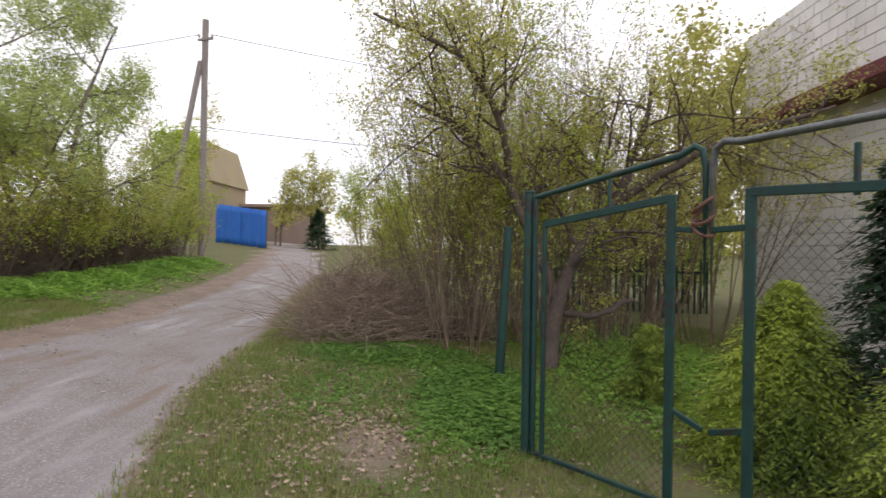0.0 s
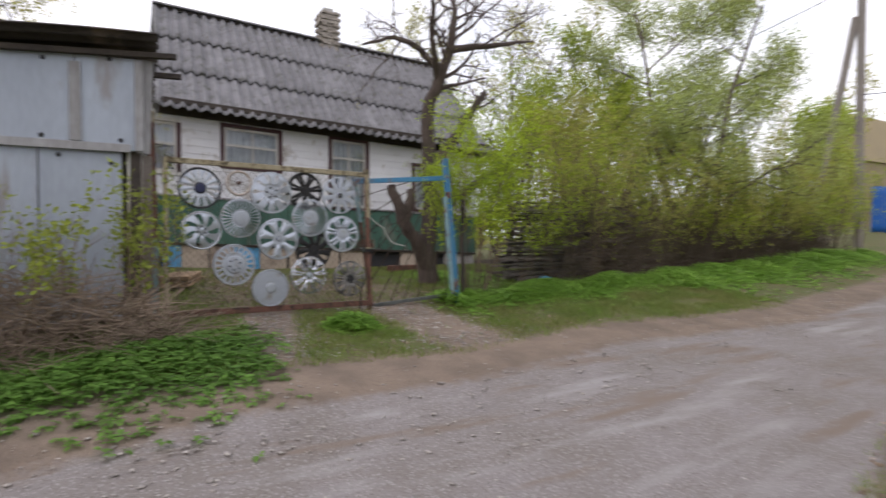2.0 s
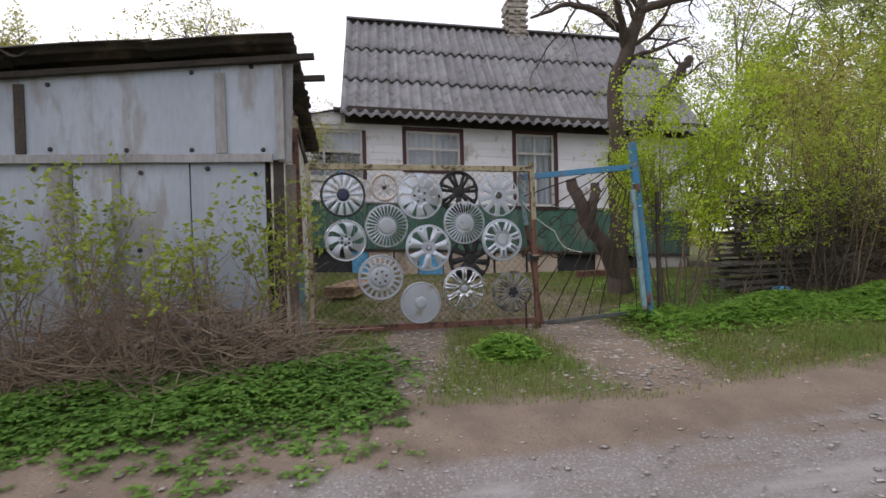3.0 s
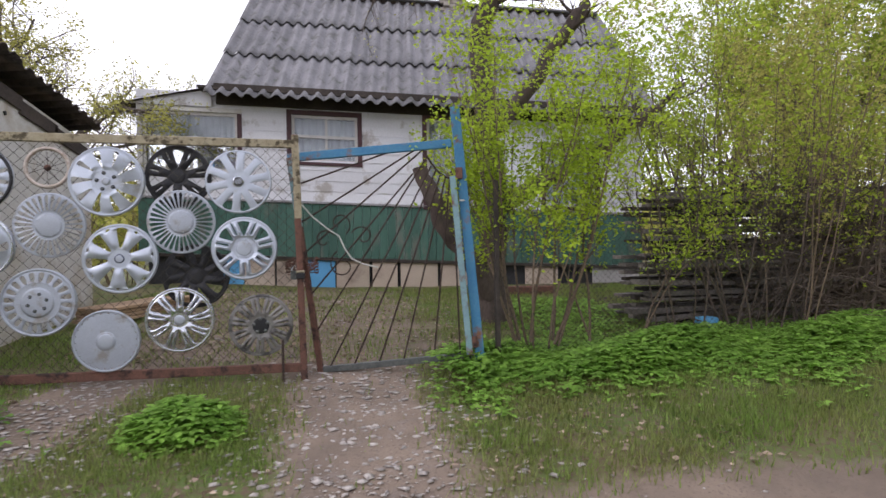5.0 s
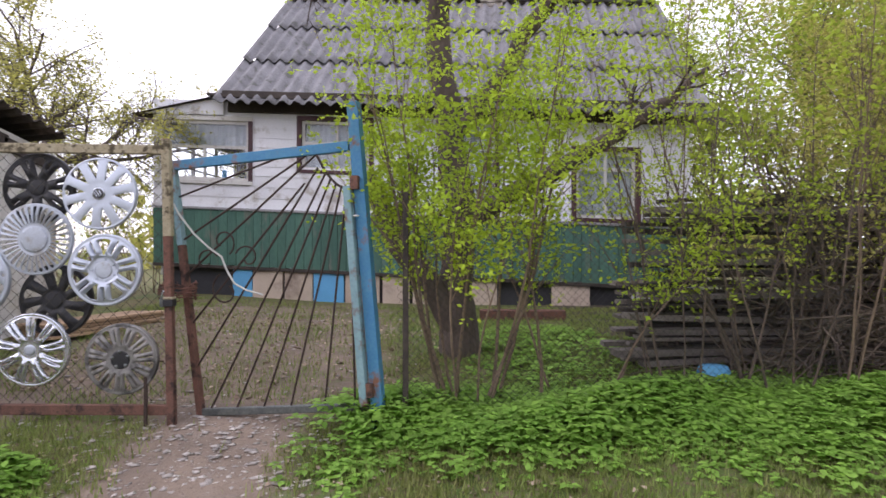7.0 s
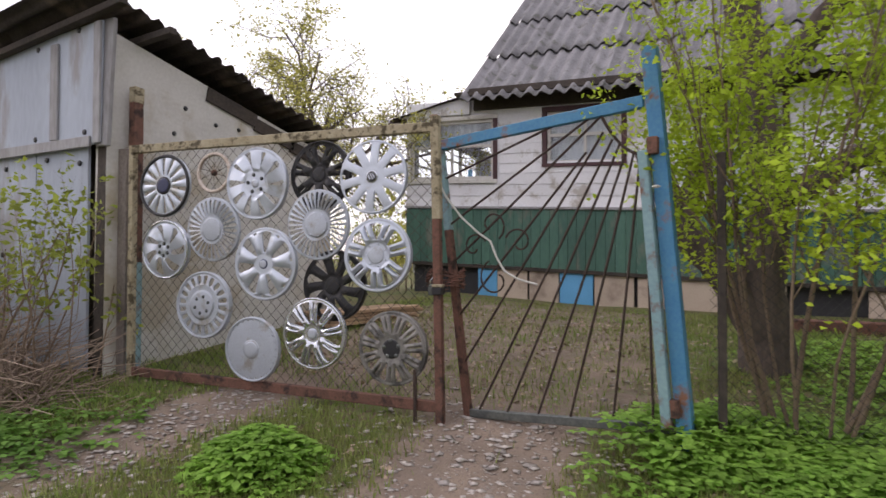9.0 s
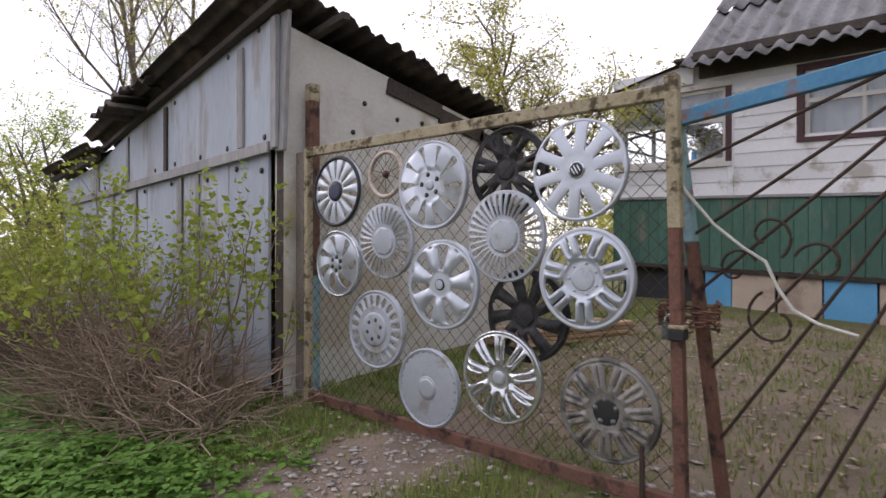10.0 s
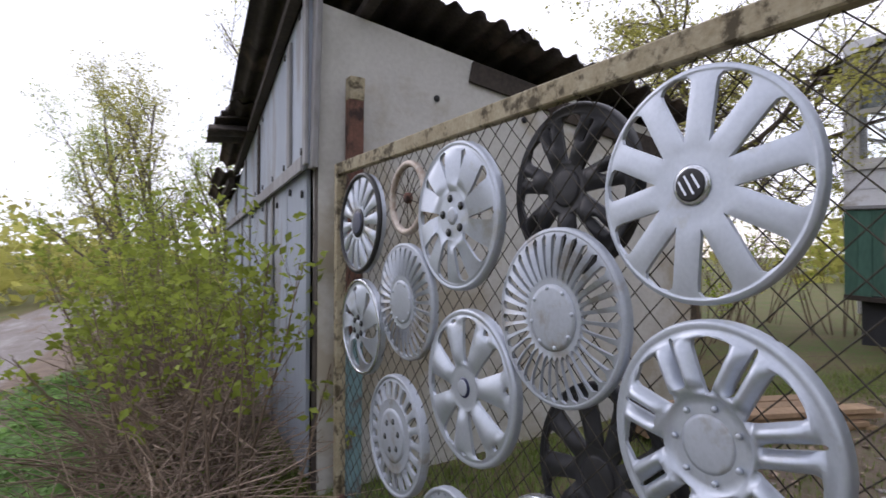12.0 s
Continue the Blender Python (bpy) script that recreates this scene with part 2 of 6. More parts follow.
def ground_material():
    """Grass, trodden earth and gravel, mixed by the road's own masks."""
    m = bpy.data.materials.new("lane_ground")
    m.use_nodes = True
    n, l = m.node_tree.nodes, m.node_tree.links
    bsdf = n["Principled BSDF"]
    geo = n.new("ShaderNodeNewGeometry")

    def noise_tex(scale, detail=6, rough=0.6):
        t = n.new("ShaderNodeTexNoise")
        t.inputs["Scale"].default_value, t.inputs["Detail"].default_value, t.inputs["Roughness"].default_value = scale, detail, rough
        l.new(geo.outputs["Position"], t.inputs["Vector"])
        return t.outputs["Fac"]

    def ramp2(fac, lo, hi):
        r = n.new("ShaderNodeMapRange")
        r.inputs[1].default_value, r.inputs[2].default_value = lo, hi
        l.new(fac, r.inputs[0])
        return r.outputs[0]

    def mixc(fac, a, b):
        x = n.new("ShaderNodeMix")
        x.data_type = "RGBA"
        l.new(fac, x.inputs[0])
        for sock, v in ((x.inputs[6], a), (x.inputs[7], b)):
            if isinstance(v, tuple):
                sock.default_value = (*v, 1)
            else:
                l.new(v, sock)
        return x.outputs[2]

    def attr(name):
        a = n.new("ShaderNodeAttribute")
        a.attribute_name = name
        return a.outputs["Fac"]

    def broken(fac, width=0.5):
        """The mask with a ragged edge."""
        s = n.new("ShaderNodeMath")
        s.operation = "ADD"
        l.new(fac, s.inputs[0])
        w = n.new("ShaderNodeMath")
        w.operation = "MULTIPLY_ADD"
        w.inputs[1].default_value, w.inputs[2].default_value = width * 2, -width
        l.new(noise_tex(7, 8, 0.7), w.inputs[0])
        l.new(w.outputs[0], s.inputs[1])
        return ramp2(s.outputs[0], 0.35, 0.65)

    grass = mixc(ramp2(noise_tex(1.7), 0.35, 0.65), (0.10, 0.16, 0.04), (0.18, 0.165, 0.075))
    grass = mixc(ramp2(noise_tex(30, 5), 0.45, 0.62), grass, (0.15, 0.105, 0.075))
    earth = mixc(ramp2(noise_tex(2.5), 0.35, 0.65), (0.29, 0.225, 0.175), (0.20, 0.156, 0.124))
    earth = mixc(ramp2(noise_tex(55, 6), 0.55, 0.68), earth, (0.17, 0.13, 0.11))
    gravel = mixc(ramp2(noise_tex(1.3), 0.35, 0.65), (0.305, 0.275, 0.27), (0.25, 0.22, 0.20))
    speck = n.new("ShaderNodeTexVoronoi")
    speck.inputs["Scale"].default_value = 38
    l.new(geo.outputs["Position"], speck.inputs["Vector"])
    gravel = mixc(ramp2(speck.outputs["Distance"], 0.42, 0.12), gravel, (0.43, 0.40, 0.39))
    gravel = mixc(ramp2(noise_tex(70, 5), 0.54, 0.66), gravel, (0.19, 0.165, 0.15))
    along = n.new("ShaderNodeVectorMath")
    along.operation = "MULTIPLY"
    along.inputs[1].default_value = (2.6, 0.45, 1)
    l.new(geo.outputs["Position"], along.inputs[0])
    streak = n.new("ShaderNodeTexNoise")
    streak.inputs["Scale"].default_value, streak.inputs["Detail"].default_value, streak.inputs["Roughness"].default_value = 1.0, 7, 0.62
    l.new(along.outputs[0], streak.inputs["Vector"])
    gravel = mixc(ramp2(streak.outputs["Fac"], 0.55, 0.68), gravel, (0.385, 0.36, 0.355))
    gravel = mixc(ramp2(streak.outputs["Fac"], 0.46, 0.36), gravel, (0.25, 0.20, 0.165))
    col = mixc(broken(attr("earth"), 0.45), grass, earth)
    col = mixc(broken(attr("gravel"), 0.4), col, gravel)
    col = mixc(broken(attr("humus"), 0.45), col, (0.085, 0.066, 0.052))
    l.new(col, bsdf.inputs["Base Color"])
    bsdf.inputs["Roughness"].default_value = 0.95
    bsdf.inputs["Specular IOR Level"].default_value = 0.2
    h = n.new("ShaderNodeMath")
    h.operation = "ADD"
    l.new(noise_tex(28, 8, 0.7), h.inputs[0])
    l.new(noise_tex(6, 4), h.inputs[1])
    bp = n.new("ShaderNodeBump")
    bp.inputs["Strength"].default_value, bp.inputs["Distance"].default_value = 0.7, 0.03
    l.new(h.outputs[0], bp.inputs["Height"])
    l.new(bp.outputs[0], bsdf.inputs["Normal"])
    return m


M["ground"] = ground_material()

# ---- building helpers ----
R = np.random.RandomState(7)


def np_mesh(name, verts, faces, smooth=False):
    """A mesh from numpy arrays; faces all of one size."""
    verts, faces = np.asarray(verts, dtype=np.float32), np.asarray(faces, dtype=np.int32)
    me = bpy.data.meshes.new(name)
    nf, k = faces.shape
    me.vertices.add(len(verts))
    me.vertices.foreach_set("co", verts.ravel())
    me.loops.add(nf * k)
    me.loops.foreach_set("vertex_index", faces.ravel())
    me.polygons.add(nf)
    me.polygons.foreach_set("loop_start", np.arange(0, nf * k, k, dtype=np.int32))
    me.polygons.foreach_set("loop_total", np.full(nf, k, dtype=np.int32))
    if smooth:
        me.polygons.foreach_set("use_smooth", np.ones(nf, dtype=bool))
    me.update(calc_edges=True)
    return me


def thing(name, base, label, category, group="", kind=""):
    """An empty at a thing's base, that holds its parts."""
    ob = new(name)
    ob.location = base
    ob.empty_display_size = 0.1
    return tagged(ob, label, category, group, kind)


def origin_of(ob):
    p = Vector(ob.location)
    while ob.parent:
        ob = ob.parent
        p += Vector(ob.location)
    return p


def part(name, data, mat, parent=None, label=""):
    """Links a bmesh or mesh, given in world places, as one object, under its parent if there is one."""
    if isinstance(data, bmesh.types.BMesh):
        me = bpy.data.meshes.new(name)
        bmesh.ops.recalc_face_normals(data, faces=data.faces)
        data.to_mesh(me)
        data.free()
    else:
        me = data
    if not me.materials:
        me.materials.append(M[mat])
    ob = new(name, me)
    if parent:
        ob.parent = parent
        ob.location = -origin_of(parent)
    if label:
        ob["label"] = label
    return ob


def add_box(bm, lo, hi, m=None):
    xs, ys, zs = zip(lo, hi)
    vs = [bm.verts.new((m @ Vector((x, y, z))) if m else (x, y, z)) for x in xs for y in ys for z in zs]
    for f in ((0, 1, 3, 2), (4, 6, 7, 5), (0, 4, 5, 1), (2, 3, 7, 6), (0, 2, 6, 4), (1, 5, 7, 3)):
        bm.faces.new([vs[i] for i in f])
    return vs


def bar(p, q, w, h, up=(0, 0, 1), bevel=0.004, bm=None):
    """A squared bar from p to q, w wide and h deep, with eased edges."""
    bm = bm or bmesh.new()
    p, q = Vector(p), Vector(q)
    d = (q - p).normalized()
    s = d.cross(Vector(up))
    s = s.normalized() if s.length > 1e-3 else d.cross(Vector((1, 0, 0))).normalized()
    u = s.cross(d)
    m = Matrix((s, d, u)).transposed().to_4x4()
    m.translation = p
    fresh = add_box(bm, (-w / 2, 0, -h / 2), (w / 2, (q - p).length, h / 2), m)
    if bevel:
        bmesh.ops.bevel(bm, geom=list({e for v in fresh for e in v.link_edges}), offset=bevel, segments=1, affect="EDGES")
    return bm


def tubes(lines, sides=5):
    """Vertices and quads for many tapered tubes; a line is an (n, 3) array and its n radii."""
    V, Fq, at = [], [], 0
    ang = np.arange(sides) * 2 * np.pi / sides
    ca, sa = np.cos(ang)[None, None, :, None], np.sin(ang)[None, None, :, None]
    for k in sorted({len(p) for p, _ in lines}):
        pts = np.array([p for p, _ in lines if len(p) == k], float)
        rad = np.array([r for p, r in lines if len(p) == k], float)
        d = np.gradient(pts, axis=1)
        d /= np.linalg.norm(d, axis=2)[..., None] + 1e-9
        ref = np.where(np.abs(d[:, :1, 2:3]) < 0.9, np.array([0, 0, 1.0]), np.array([1.0, 0, 0]))
        s = np.cross(d, np.broadcast_to(ref, d.shape))
        s /= np.linalg.norm(s, axis=2)[..., None] + 1e-9
        u = np.cross(s, d)
        ring = pts[:, :, None] + rad[:, :, None, None] * (ca * s[:, :, None] + sa * u[:, :, None])
        V.append(ring.reshape(-1, 3))
        i = np.arange(k - 1)[:, None] * sides + np.arange(sides)[None]
        j = np.arange(k - 1)[:, None] * sides + (np.arange(sides)[None] + 1) % sides
        q = np.stack([i, j, j + sides, i + sides], -1).reshape(-1, 4)
        Fq.append((q[None] + (np.arange(len(pts)) * k * sides)[:, None, None]).reshape(-1, 4) + at)
        at += len(pts) * k * sides
    return np.concatenate(V), np.concatenate(Fq)


def tube_mesh(name, lines, sides=6):
    v, f = tubes(lines, sides)
    return np_mesh(name, v, f, True)


def line(*pts, r=0.01, n=1):
    pts = np.array(pts, float)
    return pts, np.full(len(pts), r)


def leaf_cloud(points, size, rng, lean=0.6, ratio=0.55, droop=0.0):
    """A pointed, folded leaf at each point, turned at random."""
    points = np.asarray(points, float)
    n = len(points)
    d = rng.normal(size=(n, 3))
    d[:, 2] = d[:, 2] * lean - droop
    d /= np.linalg.norm(d, axis=1)[:, None]
    s = np.cross(d, rng.normal(size=(n, 3)))
    s /= np.linalg.norm(s, axis=1)[:, None] + 1e-9
    nrm = np.cross(d, s)
    ln = size * rng.uniform(0.6, 1.4, n)[:, None]
    a = points
    b = points + d * ln
    mid = points + d * ln * 0.45
    c = mid + s * ln * ratio / 2 + nrm * ln * 0.12
    e = mid - s * ln * ratio / 2 + nrm * ln * 0.12
    V = np.stack([a, c, b, e], 1).reshape(-1, 3)
    q = np.arange(n)[:, None] * 4
    F = np.concatenate([q + [0, 1, 2], q + [0, 2, 3]], 1).reshape(-1, 3)
    return V, F


# ---- the lane's relief ----
PX, PZ = [-30, -12, -9, -7, -6, -4, -2.4, -1, 1, 8], [0.6, 0.58, 0.5, 0.33, 0.22, -0.03, -0.19, -0.26, -0.36, -0.45]
CY, CX = [-20, 3, 8, 13, 20, 32, 50, 80], [0, 0, -0.5, -2.0, -3.5, -7, -13, -24]


def bend(y):
    """How far the lane has swung aside at y."""
    return np.interp(y, CY, CX)


def height(x, y):
    x, y = np.asarray(x, float), np.asarray(y, float)
    z = np.interp(x - bend(y), PX, PZ) + (0.028 * (np.clip(y, 3, 45) - 3) + 0.018 * (np.clip(y, 14, 45) - 14)) * np.clip((x - bend(y) + 11.5) / 3, 0, 1)
    z = z + 0.13 * np.exp(-((y - 0.2) / 1.9) ** 2) * np.clip((-x - 3.6) / 1.8, 0, 1)
    return z


def gz(x, y):
    return float(height(x, y))

# ---- ground: one sheet to the horizon ----
def spread(lo, hi, step, far):
    inner = np.arange(lo, hi + step / 2, step)
    out, s, v = [], step, hi
    while v < far:
        s *= 1.35
        v += s
        out.append(v)
    low, s, v = [], step, lo
    while v > -far:
        s *= 1.35
        v -= s
        low.append(v)
    return np.array(low[::-1] + list(inner) + out)


def smooth_band(v, lo, hi, soft):
    return np.clip((v - lo) / soft + 0.5, 0, 1) * np.clip((hi - v) / soft + 0.5, 0, 1)


def lumps(x, y, scale, seed):
    """A cheap smooth noise for the relief."""
    rs = np.random.RandomState(seed)
    out = np.zeros_like(x)
    for _ in range(9):
        a, p, k = rs.uniform(0, 6.28), rs.uniform(0, 6.28), rs.uniform(0.5, 1.6) / scale
        out += np.sin((x * np.cos(a) + y * np.sin(a)) * k * 6.28 + p)
    return out / 9


def masks(x, y):
    u = x - bend(y)
    left = np.interp(y, [-6, -1, 1, 5, 8, 13], [-4.5, -4.65, -5.1, -5.25, -4.7, -4.05])
    right = np.interp(y, [-3, 0, 3, 5, 8, 14, 22], [-1.2, -1.3, -1.65, -2.05, -2.1, -1.6, -1.0])
    gravel = smooth_band(u, left + 0.75, right - 0.1, 0.5)
    earth = smooth_band(u, left, right, 0.5)
    lane_a = smooth_band(y + 0.25 * (x + 6.5), 1.25, 1.95, 0.3) * smooth_band(x, -7.2, -5.0, 0.4)
    lane_b = smooth_band(y - 0.15 * (x + 6.5), 2.75, 3.75, 0.4) * smooth_band(x, -7.3, -5.0, 0.4)
    yard = smooth_band(x, -11.6, -6.9, 0.6) * smooth_band(y - 0.1 * (x + 9), 0.9, 4.0, 0.7)
    spot = np.exp(-(((x + 0.35) / 0.5) ** 2 + ((y - 4.1) / 0.9) ** 2)) * 0.75
    earth = np.maximum.reduce([earth, lane_a * 0.9, lane_b * 0.9, yard * 0.60, spot])
    gravel = np.maximum.reduce([gravel, lane_b * 0.32, lane_a * 0.32, spot * 0.4])
    return earth, gravel


gx, gy = spread(-13, 4.5, 0.11, 900), spread(-7, 15, 0.11, 900)
GX, GY = np.meshgrid(gx, gy, indexing="ij")
GZ = height(GX, GY)
E_, G_ = masks(GX, GY)
near = np.clip(1.3 - np.maximum(np.abs(GX + 4), np.abs(GY - 4)) / 40, 0, 1)
GZ = GZ + near * (0.012 * lumps(GX, GY, 1.1, 3) + 0.010 * lumps(GX, GY, 0.35, 4) * (1 - 0.4 * G_))
ruts = (np.exp(-((GX - bend(GY) + 2.6) / 0.3) ** 2) + np.exp(-((GX - bend(GY) + 4.1) / 0.3) ** 2)) * G_
GZ -= 0.02 * ruts * near
nx, ny = GX.shape
idx = np.arange(nx * ny).reshape(nx, ny)
gf = np.stack([idx[:-1, :-1], idx[1:, :-1], idx[1:, 1:], idx[:-1, 1:]], -1).reshape(-1, 4)
gme = np_mesh("ground", np.stack([GX, GY, GZ], -1).reshape(-1, 3), gf, True)
HU = smooth_band(GX, -6.6, -5.35, 0.5) * smooth_band(GY, -9, 0.7, 0.6)
HU = np.maximum(HU, smooth_band(GX - bend(GY), -13, -6.9, 0.5) * smooth_band(GY, 5.6, 24, 1) * 0.8)
HU = np.maximum(HU, smooth_band(GX - bend(GY), -1.2, 1.5, 0.8) * smooth_band(GY, 8.2, 20, 1) * 0.8)
for key, vals in (("earth", E_), ("gravel", G_), ("humus", HU)):
    at = gme.attributes.new(key, "FLOAT", "POINT")
    at.data.foreach_set("value", vals.astype(np.float32).ravel())
ground = part("ground", gme, "ground")
tagged(ground, "rutted gravel lane with grassy verges and trodden earth", "ground", kind="structure")

# ---- the gate with wheel covers ----
GA, GB = Vector((-6.60, 0.65, 0)), Vector((-6.83, 2.55, 0))
GD = (GB - GA).normalized()
GN = Vector((GD.y, -GD.x, 0))


def on_gate(s, z, out=0.0):
    p = GA + GD * s + GN * out
    return Vector((p.x, p.y, z))


GW = 2.23
gate = thing("gate_leaf", on_gate(1.1, gz(-6.7, 1.8)), "rusty steel gate leaf filled with chain-link wire", "gate")
part("top_rail", bar(on_gate(0, 1.975), on_gate(GW, 1.965), 0.035, 0.055), "rust_cream", gate, "rail with peeling cream paint")
part("bottom_rail", bar(on_gate(0.02, 0.46), on_gate(GW, 0.42), 0.035, 0.06), "rust", gate)
part("left_stile", bar(on_gate(0.0, 0.43), on_gate(0.0, 2.0), 0.045, 0.04, GD), "rust_cream", gate)
part("right_stile", bar(on_gate(GW + 0.02, 0.32), on_gate(GW - 0.02, 2.03), 0.046, 0.045, GD), "rust", gate, "rusty stile with cream paint remains")
part("upper_stile_sleeve", bar(on_gate(GW - 0.003, 1.45, 0.001), on_gate(GW - 0.018, 2.025, 0.001), 0.050, 0.049, GD), "rust_cream", gate)
part("drop_bolt", bar(on_gate(GW - 0.12, 0.27, 0.03), on_gate(GW - 0.12, 0.62, 0.03), 0.016, 0.016, GD, 0), "rod", gate)


def chain_link(place, w, z0, z1, cell, r, name, parent, mat, sag=0.0):
    """Diagonal woven wires clipped to a rectangle; place(s, z, out) gives a point of the plane."""
    lines = []
    h = z1 - z0
    step = cell * math.sqrt(2)
    for sign in (1, -1):
        k = -h if sign > 0 else 0.0
        while k < (w if sign > 0 else w + h):
            s0, t0 = (k, 0.0) if sign > 0 else (k, 0.0)
            if sign > 0:
                a = max(0.0, -k)
                b = min(h, w - k)
            else:
                a = max(0.0, k - w)
                b = min(h, k)
            if b - a > 0.01:
                n = max(2, int((b - a) / 0.25) + 1)
                vs = np.linspace(a, b, n)
                pts = [place(k + sign * v, z0 + v, 0.003 * sign + sag * math.sin((k + v) * 2.1) * math.sin(v * 2)) for v in vs]
                lines.append((np.array(pts), np.full(n, r)))
            k += step
    v, f = tubes(lines, 3)
    ob = part(name, np_mesh(name, v, f), mat, parent)
    ob["kind"] = "stuff"
    return ob


chain_link(on_gate, GW, 0.47, 1.95, 0.052, 0.0016, "chain_link_mesh", gate, "wire", 0.012)

left_post = thing("gate_post", (-6.66, 0.55, gz(-6.66, 0.55)), "rusty steel gate post with white and blue paint", "post", "gate posts")
part("upper_post", bar((-6.69, 0.55, 1.2), (-6.70, 0.53, 2.44), 0.075, 0.06, GD), "rust", left_post)
part("paint_band", bar((-6.699, 0.534, 2.33), (-6.702, 0.532, 2.445), 0.078, 0.064, GD), "rust_cream", left_post)
part("lower_post", bar((-6.68, 0.56, 0.2), (-6.69, 0.55, 1.2), 0.077, 0.062, GD), "pale_blue", left_post)


def cover_mesh(radius, count, windows, r0, r1, twist=0.0, dome=0.03, ridge=0.006, lip=0.005, steps=10, dish=0.0, fine=4, shape="crown"):
    """A wheel cover: a domed disc with rounded windows between crowned spokes.
    A window is (centre in its sector, from, to, half-angle as a function of the radius); radii are shares of the whole."""
    bm = bmesh.new()
    sector = 2 * math.pi / count
    u = np.linspace(0, 1, steps + 1)
    mid = r0 + (r1 - r0) * (u - 0.10 * np.sin(2 * math.pi * u))
    edges_ = sorted({round(q, 4) for w in windows for q in (w[1], w[2])})
    mid = sorted(set(np.round(mid, 4)) | set(edges_))
    inner = [q for q in (0.04, 0.5 * r0, 0.85 * r0) if q < r0]
    rings = inner + list(mid) + [r1 + (0.965 - r1) * 0.5, 0.965, 0.99, 1.0, 1.001]
    wins_ = sorted(windows, key=lambda w: w[0])

    def half(w, q):
        c, ra, rb, h = w
        if q <= ra or q >= rb:
            return 0.0
        t = 2 * (q - ra) / (rb - ra) - 1
        return max(0.0, h(q)) * (1 - abs(t) ** 12) ** 0.5

    def crown(v):
        if shape == "blade":
            return v
        if shape == "flat":
            return min(1.0, 5 * min(v, 1 - v))
        return 1 - (2 * v - 1) ** 2

    def across(q, th):
        """Where th lies between the nearest open windows, from 0 to 1."""
        ends = [((w[0] + k) * sector, half(w, q)) for w in wins_ for k in (-1, 0, 1, 2) if half(w, q) > 1e-4]
        lo = [th - (c + h) for c, h in ends if c + h <= th + 1e-6]
        hi = [(c - h) - th for c, h in ends if c - h >= th - 1e-6]
        if not lo or not hi:
            return 0.5
        return min(1.0, max(0.0, min(lo) / max(min(lo) + min(hi), 1e-6)))

    cols = []
    for i, w in enumerate(wins_):
        cols.append((False, i, 0.0))
        cols += [(True, i, k / fine) for k in range(fine)]
    total = count * len(cols)

    def place(q, sec, col):
        solid, i, v = col
        w = wins_[i]
        nxt = wins_[(i + 1) % len(wins_)]
        lo = w[0] * sector + half(w, q)
        hi = (nxt[0] + (1 if i + 1 == len(wins_) else 0)) * sector - half(nxt, q)
        th = lo + (hi - lo) * v if solid else w[0] * sector - half(w, q)
        t = min(max((q - r0) / (r1 - r0), 0), 1)
        z = dome * (1 - q ** 2.4) - dish * max(0, 1 - q / max(r0, 0.05)) ** 2
        if r0 < q < r1:
            z += ridge * crown(across(q, th)) * min(1.0, 5 * t, 4 * (1 - t) + 0.1)
        if q > 0.95:
            z += lip * (1.0, 0.2, -1.0)[(q > 0.98) + (q > 0.995)] - (0.008 if q > 1.0 else 0)
        th += sec * sector + twist * t
        return (radius * q * math.cos(th), radius * q * math.sin(th), z)

    grid = [[bm.verts.new(place(q, sec, col)) for sec in range(count) for col in cols] for q in rings]
    for ri in range(len(rings) - 1):
        qm = (rings[ri] + rings[ri + 1]) / 2
        for j in range(total):
            solid, i, v = cols[j % len(cols)]
            if not solid and wins_[i][1] < qm < wins_[i][2]:
                continue
            f = bm.faces.new((grid[ri][j], grid[ri + 1][j], grid[ri + 1][(j + 1) % total], grid[ri][(j + 1) % total]))
            f.smooth = True
    bm.faces.new(grid[0]).smooth = True
    bmesh.ops.remove_doubles(bm, verts=bm.verts, dist=1e-5)
    bmesh.ops.dissolve_degenerate(bm, edges=bm.edges, dist=1e-5)
    verts_, front = list(bm.verts), list(bm.faces)
    back = {v: bm.verts.new((v.co.x, v.co.y, v.co.z - 0.009)) for v in verts_}
    rims = [e for e in bm.edges if len(e.link_faces) == 1]
    for f in front:
        bm.faces.new([back[v] for v in reversed(f.verts)])
    for e in rims:
        e.smooth = False
        p, q = e.verts
        bm.faces.new((p, q, back[q], back[p]))
    bmesh.ops.delete(bm, geom=[v for v in bm.verts if not v.link_faces], context="VERTS")
    return bm


def between(count, w0, w1=None, r0=0.3, r1=0.9, share=1.0):
    """Half-angle of the gap between neighbouring spokes that are w0 to w1 wide (half-widths)."""
    w1 = w0 if w1 is None else w1
    return lambda q: share * (math.pi / count - math.asin(min(1.0, (w0 + (w1 - w0) * (q - r0) / (r1 - r0)) / q)))


def slot(w):
    """Half-angle of a slot with parallel sides."""
    return lambda q: math.asin(min(1.0, w / q))


def wedge(share, count):
    """Half-angle of a window that takes a fixed share of its sector."""
    return lambda q: share * math.pi / count


